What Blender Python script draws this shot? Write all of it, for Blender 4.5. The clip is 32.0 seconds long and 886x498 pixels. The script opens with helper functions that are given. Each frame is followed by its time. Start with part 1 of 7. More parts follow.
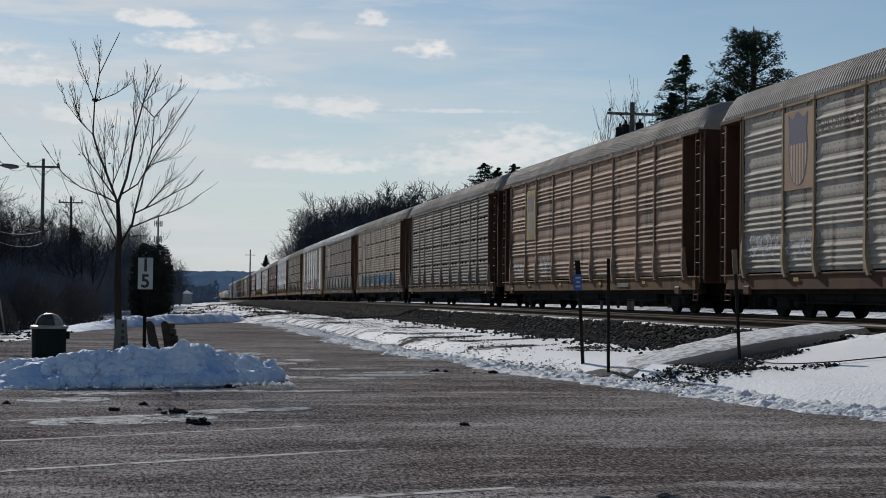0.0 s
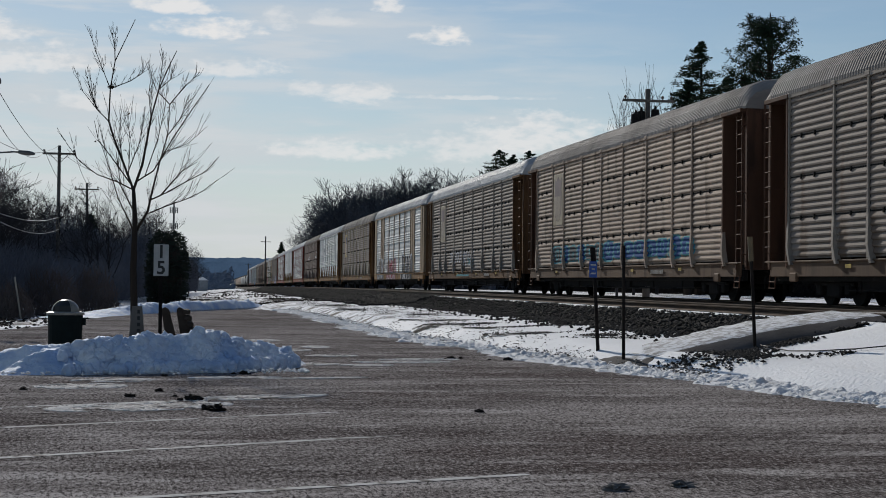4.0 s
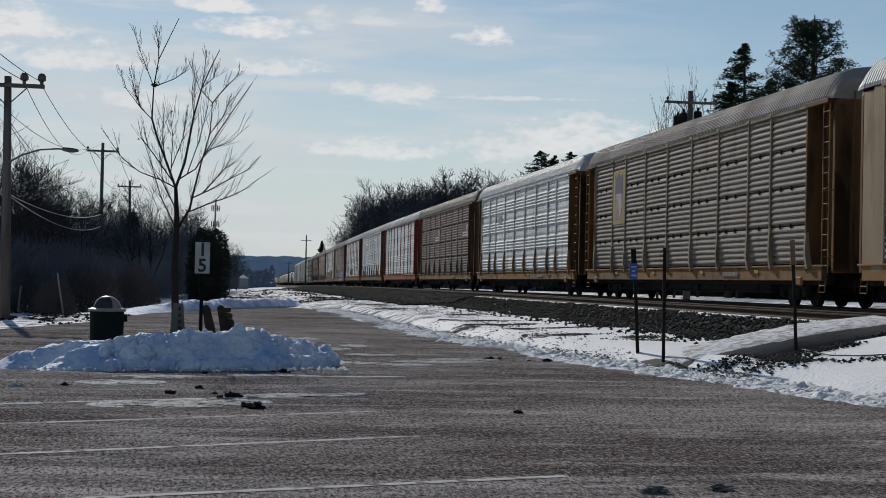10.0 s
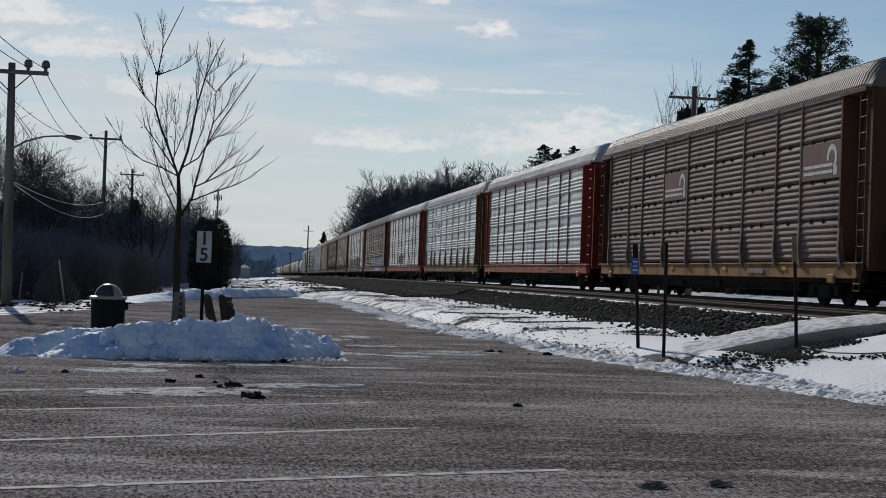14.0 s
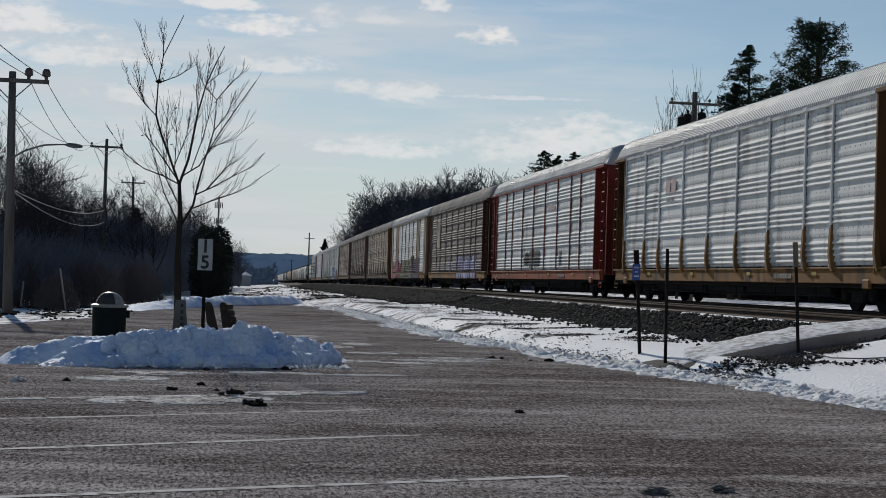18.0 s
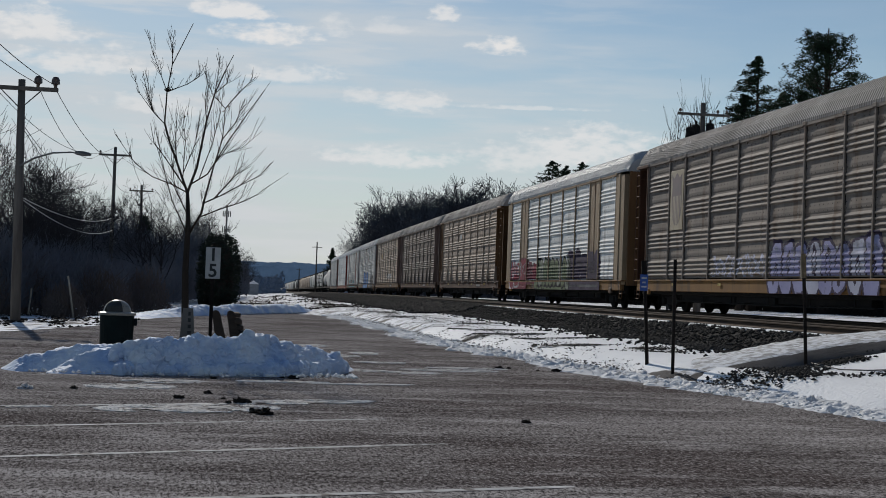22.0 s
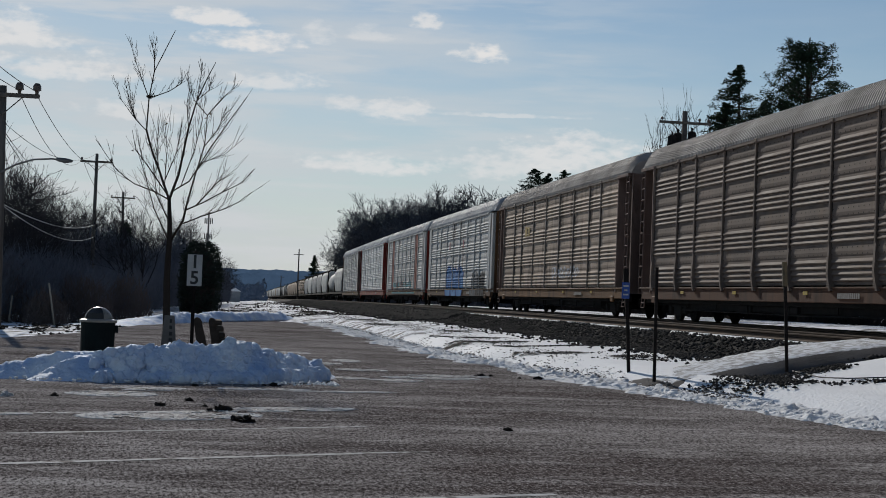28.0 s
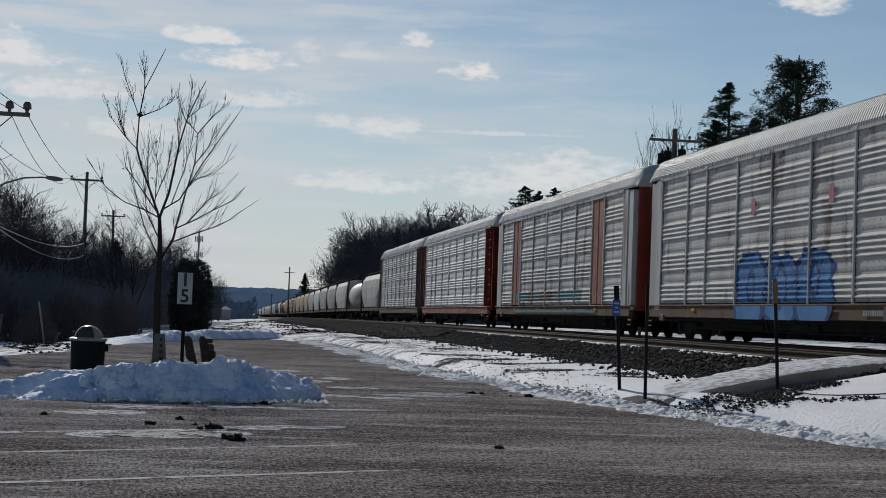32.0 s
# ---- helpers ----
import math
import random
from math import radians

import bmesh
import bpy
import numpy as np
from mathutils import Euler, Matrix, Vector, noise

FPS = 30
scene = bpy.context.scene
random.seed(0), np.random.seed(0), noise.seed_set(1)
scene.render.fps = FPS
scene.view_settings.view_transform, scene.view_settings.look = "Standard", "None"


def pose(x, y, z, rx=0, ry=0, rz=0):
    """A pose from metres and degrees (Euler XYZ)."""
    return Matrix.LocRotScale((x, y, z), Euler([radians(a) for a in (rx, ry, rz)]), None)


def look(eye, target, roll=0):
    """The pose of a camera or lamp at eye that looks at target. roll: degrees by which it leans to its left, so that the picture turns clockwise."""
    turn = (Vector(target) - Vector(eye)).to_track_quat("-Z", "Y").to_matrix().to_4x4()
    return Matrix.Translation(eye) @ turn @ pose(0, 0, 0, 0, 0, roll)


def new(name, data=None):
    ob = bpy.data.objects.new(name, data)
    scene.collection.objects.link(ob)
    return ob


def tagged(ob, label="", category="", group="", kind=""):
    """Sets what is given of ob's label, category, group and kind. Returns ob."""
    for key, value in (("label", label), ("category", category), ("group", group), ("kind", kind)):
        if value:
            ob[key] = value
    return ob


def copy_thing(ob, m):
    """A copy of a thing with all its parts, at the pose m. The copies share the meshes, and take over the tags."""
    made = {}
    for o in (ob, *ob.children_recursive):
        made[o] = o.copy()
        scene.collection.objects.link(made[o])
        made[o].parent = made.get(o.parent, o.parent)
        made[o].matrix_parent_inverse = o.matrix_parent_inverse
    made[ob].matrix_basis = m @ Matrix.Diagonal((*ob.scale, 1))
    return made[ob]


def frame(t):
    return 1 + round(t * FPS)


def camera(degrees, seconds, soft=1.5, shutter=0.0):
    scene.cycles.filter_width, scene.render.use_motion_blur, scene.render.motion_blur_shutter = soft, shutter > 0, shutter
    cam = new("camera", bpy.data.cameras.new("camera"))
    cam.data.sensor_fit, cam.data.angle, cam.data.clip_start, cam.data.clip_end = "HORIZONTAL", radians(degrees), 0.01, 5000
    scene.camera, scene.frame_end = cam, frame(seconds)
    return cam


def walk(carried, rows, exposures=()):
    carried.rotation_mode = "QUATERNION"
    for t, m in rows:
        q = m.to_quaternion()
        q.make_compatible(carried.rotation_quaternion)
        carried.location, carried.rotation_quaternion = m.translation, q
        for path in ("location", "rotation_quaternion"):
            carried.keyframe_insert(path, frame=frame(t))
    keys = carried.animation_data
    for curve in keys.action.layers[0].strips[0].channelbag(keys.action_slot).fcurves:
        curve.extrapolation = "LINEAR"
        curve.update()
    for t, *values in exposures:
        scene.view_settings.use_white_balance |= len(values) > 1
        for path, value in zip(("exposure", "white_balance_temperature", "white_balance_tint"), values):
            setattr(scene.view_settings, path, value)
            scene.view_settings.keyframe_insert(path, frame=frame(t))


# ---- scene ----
# Plan: +Y runs along the tracks, +X towards them; the lot is at z = 0.
EYE = (0.0, 0.0, 1.45)
RAIL_Z = 0.96
TRAIN_X = 18.35          # centre line of the far track, which carries the train
FRONT_X = 14.0           # centre line of the empty near track
SPEED = 14.81
CAR_STEP = 28.55

cam = camera(32.37, 32.0, soft=0.9)
# seconds, degrees that the view points right of the tracks, degrees up, degrees of roll
TURNS = [
    (0, 11.338, 1.698, 0.653),
    (0.5, 10.700, 2.217, 0.567),
    (1, 10.974, 2.123, 0.332),
    (1.5, 11.029, 1.966, 0.263),
    (2, 11.237, 2.082, 0.315),
    (2.5, 11.119, 2.102, 0.507),
    (3, 10.995, 2.029, 0.480),
    (3.5, 10.896, 1.510, 0.610),
    (5.5, 10.338, 0.989, 0.978),
    (6, 10.133, 1.217, 1.146),
    (6.5, 9.851, 1.359, 1.276),
    (7, 9.797, 1.355, 1.363),
    (7.5, 9.769, 1.288, 1.472),
    (8, 9.736, 1.353, 1.550),
    (8.5, 9.701, 1.263, 1.529),
    (9, 9.630, 1.287, 1.501),
    (9.5, 9.505, 1.202, 1.369),
    (10, 9.266, 1.183, 1.303),
    (10.5, 9.064, 1.154, 1.231),
    (11, 9.074, 1.310, 1.292),
    (11.5, 9.098, 1.312, 1.408),
    (12, 9.141, 1.190, 1.552),
    (12.5, 9.279, 0.988, 1.756),
    (13, 9.353, 0.806, 1.947),
    (13.5, 9.216, 0.846, 2.025),
    (14, 9.209, 0.892, 2.068),
    (14.5, 9.275, 0.876, 2.050),
    (16.5, 9.414, 1.188, 2.037),
    (17, 9.360, 1.235, 1.966),
    (17.5, 9.288, 1.145, 1.899),
    (18, 9.160, 1.142, 1.823),
    (18.5, 9.000, 1.316, 1.810),
    (19, 8.980, 1.394, 1.869),
    (19.5, 9.046, 1.459, 1.902),
    (20, 8.996, 1.512, 1.930),
    (20.5, 9.023, 1.543, 1.986),
    (21, 8.960, 1.571, 2.036),
    (21.5, 8.925, 1.582, 2.073),
    (22, 8.862, 1.491, 2.110),
    (22.5, 8.805, 1.527, 2.052),
    (23, 8.893, 1.572, 2.126),
    (23.5, 9.012, 1.598, 2.093),
    (24, 9.111, 1.647, 2.170),
    (24.5, 9.086, 1.723, 2.082),
    (25, 9.164, 1.558, 2.034),
    (25.5, 9.220, 1.408, 2.112),
    (27.5, 9.510, 1.662, 2.124),
    (28, 9.522, 1.800, 2.196),
    (28.5, 9.514, 1.924, 2.243),
    (29, 9.496, 2.043, 2.270),
    (29.5, 9.510, 2.122, 2.194),
    (30, 9.571, 2.191, 2.186),
    (30.5, 9.692, 2.307, 2.083),
    (31, 9.756, 2.411, 2.062),
    (31.5, 9.833, 2.444, 2.080),
    (32, 9.850, 2.478, 2.083)
]


def view(yaw, up, roll):
    return pose(*EYE, 90 + up, 0, -yaw) @ pose(0, 0, 0, 0, 0, roll)


walk(cam, [(t, view(a, b, c)) for t, a, b, c in TURNS], [(0.0, 0.0), (14.0, -0.01), (20.0, -0.04), (25.0, -0.06), (28.0, -0.08), (32.0, -0.1)])

# ---- sky and sun ----
SUN_AZ, SUN_EL = -9.0, 26.0
world = bpy.data.worlds.new("winter_sky")
scene.world = world
world.use_nodes = True
wn, wl = world.node_tree.nodes, world.node_tree.links
wn.clear()


def wmath(op, a, b=None):
    n = wn.new("ShaderNodeMath")
    n.operation = op
    for i, v in enumerate((a, b)):
        if v is None:
            continue
        if isinstance(v, (int, float)):
            n.inputs[i].default_value = v
        else:
            wl.new(v, n.inputs[i])
    return n.outputs[0]


def build_sky():
    sky = wn.new("ShaderNodeTexSky")
    sky.sky_type = "NISHITA"
    sky.sun_disc = False
    sky.sun_elevation, sky.sun_rotation = radians(SUN_EL), radians(SUN_AZ)
    sky.air_density, sky.dust_density, sky.ozone_density = 1.0, 0.1, 2.4
    coord = wn.new("ShaderNodeTexCoord")
    xyz = wn.new("ShaderNodeSeparateXYZ")
    wl.new(coord.outputs["Generated"], xyz.inputs[0])
    az = wmath("ARCTAN2", xyz.outputs[0], xyz.outputs[1])
    el = wmath("ARCSINE", xyz.outputs[2])
    def layer(sx, sy, detail, soft, shift=0.0):
        v = wn.new("ShaderNodeCombineXYZ")
        wl.new(wmath("MULTIPLY", az, sx), v.inputs[0])
        wl.new(wmath("MULTIPLY", el, sy), v.inputs[1])
        v.inputs[2].default_value = shift
        n = wn.new("ShaderNodeTexNoise")
        n.inputs["Scale"].default_value, n.inputs["Detail"].default_value = 1.0, detail
        n.inputs["Roughness"].default_value = soft
        wl.new(v.outputs[0], n.inputs["Vector"])
        return n.outputs[0]

    def span(v, a, b, c, d, smooth=False):
        r = wn.new("ShaderNodeMapRange")
        if smooth:
            r.interpolation_type = "SMOOTHSTEP"
        for k, x in enumerate((a, b, c, d)):
            r.inputs[k + 1].default_value = x
        wl.new(v, r.inputs[0])
        return r.outputs[0]

    def tint(f, base, colour):
        x = wn.new("ShaderNodeMix")
        x.data_type = "RGBA"
        x.inputs[7].default_value = (*colour, 1)
        wl.new(f, x.inputs[0])
        wl.new(base, x.inputs[6])
        return x.outputs[2]

    veil, sheet = layer(6.0, 34.0, 5.0, 0.5), layer(9.0, 70.0, 6.0, 0.55, 4.0)
    puff = wmath("ADD", wmath("MULTIPLY", layer(42.0, 95.0, 6.0, 0.5, 1.0), 0.6), wmath("MULTIPLY", layer(130.0, 260.0, 4.0, 0.5, 7.0), 0.4))
    # haze and thin cloud are brightest on the sun's side
    toward = wmath("ADD", wmath("MULTIPLY", xyz.outputs[0], math.sin(radians(SUN_AZ))), wmath("MULTIPLY", xyz.outputs[1], math.cos(radians(SUN_AZ))))
    glow = span(toward, 0.865, 0.985, 0.06, 1.0)
    hazed = tint(wmath("MULTIPLY", span(el, 0.0, 0.25, 0.86, 0.05), glow), sky.outputs[0], (7.4, 8.4, 9.15))
    high = span(el, 0.20, 0.42, 1.0, 0.25)
    # broad thin sheets of cloud, in two greys
    hazed = tint(wmath("MULTIPLY", wmath("MULTIPLY", span(veil, 0.38, 0.62, 0.0, 0.80, True), high), glow), hazed, (8.7, 9.2, 9.65))
    hazed = tint(wmath("MULTIPLY", wmath("MULTIPLY", span(sheet, 0.47, 0.64, 0.0, 0.55, True), high), glow), hazed, (9.6, 9.85, 10.15))
    total = wmath("MULTIPLY", glow, 0.0)
    # single small clouds, flat below and domed above: azimuth, elevation, half width, half height (degrees), strength
    for a, e, w, h, s in ((10.6, 9.0, 1.0, 0.42, 1.0), (0.7, 9.9, 1.7, 0.38, 0.9), (2.0, 9.1, 2.1, 0.42, 0.95), (-0.5, 9.9, 0.7, 0.3, 0.8), (8.5, 10.15, 0.6, 0.34, 0.8),
                          (2.9, 7.7, 1.7, 0.38, 0.65), (7.5, 6.85, 1.3, 0.5, 0.7), (5.5, 7.0, 0.8, 0.34, 0.6), (6.6, 4.75, 3.0, 0.42, 0.7), (14.4, 5.2, 2.8, 0.9, 0.75),
                          (12.3, 4.9, 3.0, 0.7, 0.6), (12.0, 6.85, 3.6, 0.10, 0.5), (-4.7, 7.7, 2.8, 0.6, 0.7), (-6.8, 8.8, 2.2, 0.7, 0.8), (4.6, 9.5, 0.6, 0.5, 0.5),
                          (6.5, 9.65, 0.9, 0.34, 0.4), (23.5, 11.7, 1.4, 0.5, 0.95), (-2.0, 6.3, 2.2, 0.4, 0.55), (17.5, 4.6, 2.5, 0.5, 0.6)):
        da = wmath("DIVIDE", wmath("SUBTRACT", az, radians(a)), radians(w * 1.25))
        up = wmath("SUBTRACT", el, radians(e))
        de = wmath("MAXIMUM", wmath("DIVIDE", up, radians(h * 1.5)), wmath("DIVIDE", up, radians(-h * 0.75)))
        r2 = wmath("ADD", wmath("MULTIPLY", da, da), wmath("MULTIPLY", de, de))
        body = wmath("ADD", wmath("SUBTRACT", 0.9, r2), wmath("MULTIPLY", wmath("SUBTRACT", puff, 0.5), 4.2))
        total = wmath("MAXIMUM", total, span(body, 0.0, 1.1, 0.0, s, True))
    mix = wn.new("ShaderNodeMix")
    mix.data_type = "RGBA"
    mix.inputs[7].default_value = (11.6, 11.5, 11.45, 1)
    wl.new(total, mix.inputs[0])
    wl.new(hazed, mix.inputs[6])
    back = wn.new("ShaderNodeBackground")
    back.inputs[1].default_value = 0.068
    wl.new(mix.outputs[2], back.inputs[0])
    out = wn.new("ShaderNodeOutputWorld")
    wl.new(back.outputs[0], out.inputs[0])


build_sky()
sun_data = bpy.data.lights.new("sun", "SUN")
sun_data.energy, sun_data.angle, sun_data.color = 3.1, radians(0.6), (1.0, 0.95, 0.87)
sun = new("sun", sun_data)
sun.matrix_world = look((0, 0, 50), (-50 * math.sin(radians(SUN_AZ)) * math.cos(radians(SUN_EL)), -50 * math.cos(radians(SUN_AZ)) * math.cos(radians(SUN_EL)),
                                     50 - 50 * math.sin(radians(SUN_EL))))
scene.view_settings.exposure = 0.0

# ---- materials ----
MATS = {}


def surface(name, c1, c2, rough=0.8, metal=0.0, fine=30.0, coarse=1.5, bump=0.3, dist=0.01, stretch=(1, 1, 1), stain=None, stain_at=0.55, vary=0.0, coords="Object",
            rough2=None, spec=None):
    """Two colours mixed by noise at two scales, with bump, an optional stain colour, and an optional change from object to object."""
    if name in MATS:
        return MATS[name]
    m = bpy.data.materials.new(name)
    m.use_nodes = True
    nt = m.node_tree
    bsdf = nt.nodes["Principled BSDF"]
    tc = nt.nodes.new("ShaderNodeTexCoord")
    mp = nt.nodes.new("ShaderNodeMapping")
    mp.inputs["Scale"].default_value = stretch
    nt.links.new(tc.outputs[coords], mp.inputs[0])
    info = nt.nodes.new("ShaderNodeObjectInfo")
    shift = nt.nodes.new("ShaderNodeVectorMath")
    shift.operation = "MULTIPLY_ADD"
    shift.inputs[1].default_value = (17.0, 31.0, 23.0)
    if coords == "Object":
        nt.links.new(info.outputs["Random"], shift.inputs[0])
    nt.links.new(mp.outputs[0], shift.inputs[2])

    def noise_at(scale, detail):
        n = nt.nodes.new("ShaderNodeTexNoise")
        n.inputs["Scale"].default_value, n.inputs["Detail"].default_value = scale, detail
        nt.links.new(shift.outputs[0], n.inputs["Vector"])
        return n.outputs[0]

    small, big = noise_at(fine, 4.0), noise_at(coarse, 5.0)
    fac = nt.nodes.new("ShaderNodeMath")
    fac.operation = "MULTIPLY_ADD"
    fac.inputs[1].default_value = 0.45
    nt.links.new(small, fac.inputs[0])
    half = nt.nodes.new("ShaderNodeMapRange")
    half.inputs[1].default_value, half.inputs[2].default_value, half.inputs[3].default_value, half.inputs[4].default_value = 0.32, 0.68, -0.2, 0.75
    nt.links.new(big, half.inputs[0])
    nt.links.new(half.outputs[0], fac.inputs[2])
    mix = nt.nodes.new("ShaderNodeMix")
    mix.data_type = "RGBA"
    mix.inputs[6].default_value, mix.inputs[7].default_value = (*c1, 1), (*c2, 1)
    nt.links.new(fac.outputs[0], mix.inputs[0])
    colour = mix.outputs[2]
    if stain:
        spot = nt.nodes.new("ShaderNodeMapRange")
        spot.inputs[1].default_value, spot.inputs[2].default_value = stain_at, stain_at + 0.12
        nt.links.new(noise_at(coarse * 2.7, 6.0), spot.inputs[0])
        mix2 = nt.nodes.new("ShaderNodeMix")
        mix2.data_type = "RGBA"
        mix2.inputs[7].default_value = (*stain, 1)
        nt.links.new(spot.outputs[0], mix2.inputs[0])
        nt.links.new(colour, mix2.inputs[6])
        colour = mix2.outputs[2]
    if vary:
        hsv = nt.nodes.new("ShaderNodeHueSaturation")
        rng = nt.nodes.new("ShaderNodeMapRange")
        rng.inputs[3].default_value, rng.inputs[4].default_value = 1 - vary, 1 + vary
        nt.links.new(info.outputs["Random"], rng.inputs[0])
        nt.links.new(rng.outputs[0], hsv.inputs["Value"])
        nt.links.new(colour, hsv.inputs["Color"])
        colour = hsv.outputs[0]
    nt.links.new(colour, bsdf.inputs["Base Color"])
    bsdf.inputs["Metallic"].default_value = metal
    bsdf.inputs["Specular IOR Level"].default_value = spec if spec is not None else 0.5 if rough < 0.7 else 0.1
    rr = nt.nodes.new("ShaderNodeMapRange")
    rr.inputs[1].default_value, rr.inputs[2].default_value = 0.3, 0.7
    rr.inputs[3].default_value, rr.inputs[4].default_value = rough, rough2 if rough2 is not None else min(1.0, rough + 0.15)
    nt.links.new(big, rr.inputs[0])
    nt.links.new(rr.outputs[0], bsdf.inputs["Roughness"])
    if bump:
        bn = nt.nodes.new("ShaderNodeBump")
        bn.inputs["Strength"].default_value, bn.inputs["Distance"].default_value = bump, dist
        nt.links.new(small, bn.inputs["Height"])
        nt.links.new(bn.outputs[0], bsdf.inputs["Normal"])
    MATS[name] = m
    return m


SNOW = surface("snow", (0.755, 0.765, 0.78), (0.84, 0.845, 0.85), 0.75, fine=16, coarse=0.6, bump=0.55, dist=0.05, spec=0.45)
# heap shade put in as blue, sunlit crests as the pale tone
PLOWED = surface("shade_tinted_plowed_snow", (0.41, 0.55, 0.78), (0.86, 0.89, 0.93), 0.7, fine=9, coarse=1.6, bump=1.0, dist=0.08, spec=0.45)
DIRTY_SNOW = surface("dirty_snow", (0.62, 0.625, 0.63), (0.84, 0.84, 0.84), 0.8, fine=22, coarse=1.2, bump=0.7, dist=0.04, stain=(0.28, 0.26, 0.24), stain_at=0.60, spec=0.45)
FIELD = surface("snowy_field", (0.74, 0.76, 0.80), (0.84, 0.85, 0.87), 0.85, fine=5, coarse=0.5, bump=0.6, dist=0.06, stain=(0.07, 0.06, 0.052), stain_at=0.50, spec=0.45)
ASPHALT = None
LINE = surface("worn_line_paint", (0.34, 0.335, 0.33), (0.58, 0.57, 0.56), 0.8, fine=25, coarse=2.5, bump=0.4, dist=0.004, stain=(0.13, 0.118, 0.112), stain_at=0.50)
BALLAST = surface("ballast_stone", (0.008, 0.008, 0.008), (0.032, 0.030, 0.029), 0.9, fine=18, coarse=3.0, bump=0.8, dist=0.03)
STONE = surface("crushed_stone", (0.010, 0.010, 0.010), (0.045, 0.043, 0.042), 0.85, fine=9, coarse=2.0, bump=0.5, dist=0.01)
DIRT = surface("frozen_dirt", (0.012, 0.010, 0.009), (0.035, 0.030, 0.026), 0.95, fine=20, coarse=2.0, bump=1.0, dist=0.02)
# grit tone that also stands in for shadows between snow crumbs
GRIT = surface("dirt_and_crumb_shade", (0.06, 0.057, 0.055), (0.26, 0.25, 0.245), 0.9, fine=6, coarse=1.5, bump=0.3, dist=0.01)
CONCRETE = surface("weathered_concrete", (0.24, 0.23, 0.21), (0.36, 0.35, 0.33), 0.85, fine=25, coarse=1.2, bump=0.4, dist=0.006, stain=(0.6, 0.61, 0.63), stain_at=0.6)
CONCRETE_DARK = surface("dark_concrete", (0.10, 0.095, 0.09), (0.17, 0.16, 0.15), 0.85, fine=25, coarse=1.5, bump=0.4, dist=0.006)
RAIL_RUST = surface("rail_rust", (0.05, 0.035, 0.028), (0.10, 0.07, 0.05), 0.75, fine=30, coarse=1.0, bump=0.3)
RAIL_HEAD = surface("polished_rail", (0.28, 0.27, 0.26), (0.40, 0.39, 0.38), 0.3, metal=0.9, fine=30, coarse=1.0, bump=0.1)
TIE = surface("creosoted_timber", (0.03, 0.025, 0.02), (0.07, 0.06, 0.05), 0.9, fine=14, coarse=2.0, bump=0.6)
BARK = surface("grey_bark", (0.028, 0.022, 0.018), (0.06, 0.048, 0.04), 0.9, fine=18, coarse=2.0, bump=0.6, dist=0.01, stretch=(1, 1, 0.3))
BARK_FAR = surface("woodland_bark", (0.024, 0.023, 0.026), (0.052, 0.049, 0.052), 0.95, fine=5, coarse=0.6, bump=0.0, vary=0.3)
# bark of the far trees, paler and bluer to paint in haze
BARK_HAZE = surface("haze_tinted_bark", (0.036, 0.041, 0.052), (0.07, 0.077, 0.092), 0.95, fine=5, coarse=0.6, bump=0.0, vary=0.3)
BUSH_TWIG = surface("reddish_bush_twigs", (0.085, 0.068, 0.062), (0.15, 0.122, 0.11), 0.95, fine=4, coarse=0.5, bump=0.0)
# twigs lifted to blue-grey: veiling haze is put into their colour
TWIG = surface("haze_lifted_twigs", (0.082, 0.087, 0.102), (0.148, 0.155, 0.18), 0.95, fine=4, coarse=0.5, bump=0.0)
# distance haze put into the scrub's blue-grey colour
HAZE_TWIG = surface("haze_tinted_scrub", (0.10, 0.135, 0.19), (0.17, 0.21, 0.27), 0.95, fine=4, coarse=0.5, bump=0.0)
NEEDLE = surface("conifer_needles", (0.014, 0.026, 0.014), (0.035, 0.055, 0.028), 0.8, fine=6, coarse=1.0, bump=0.0)
CEDAR = surface("evergreen_shrub", (0.020, 0.026, 0.020), (0.045, 0.054, 0.038), 0.85, fine=6, coarse=1.2, bump=0.0)
POLE = surface("weathered_pole", (0.085, 0.072, 0.064), (0.16, 0.142, 0.125), 0.9, fine=16, coarse=1.5, bump=0.5, stretch=(3, 3, 0.3))
STEEL_DARK = surface("dark_steel", (0.010, 0.010, 0.010), (0.024, 0.022, 0.021), 0.8, metal=0.0, fine=25, coarse=3.0, bump=0.2)
RUSTY_POST = surface("rusty_post", (0.010, 0.009, 0.009), (0.026, 0.021, 0.019), 0.9, fine=25, coarse=3.0, bump=0.4)
CABLE = surface("black_cable", (0.02, 0.02, 0.02), (0.035, 0.035, 0.035), 0.6, bump=0.0)
# sunlight on these grey cables is put into a paler colour
CABLE_GREY = surface("lit_grey_cable", (0.34, 0.34, 0.35), (0.44, 0.44, 0.45), 0.5, bump=0.0)
LAMP_GREY = surface("lamp_housing", (0.10, 0.10, 0.10), (0.16, 0.16, 0.16), 0.5, metal=0.4, bump=0.1)
CERAMIC = surface("insulator", (0.06, 0.04, 0.03), (0.09, 0.06, 0.05), 0.3, bump=0.0)
SIGN_WHITE = surface("sign_white", (0.36, 0.36, 0.35), (0.46, 0.46, 0.45), 0.5, fine=20, coarse=4, bump=0.05)
SIGN_BLACK = surface("sign_black", (0.012, 0.012, 0.012), (0.02, 0.02, 0.02), 0.5, bump=0.0)
SIGN_BLUE = surface("sign_blue", (0.015, 0.06, 0.26), (0.03, 0.09, 0.34), 0.45, fine=20, coarse=6, bump=0.05)
BIN_GREEN = surface("bin_green", (0.005, 0.010, 0.011), (0.010, 0.018, 0.018), 0.6, fine=20, coarse=4, bump=0.1, spec=0.12)
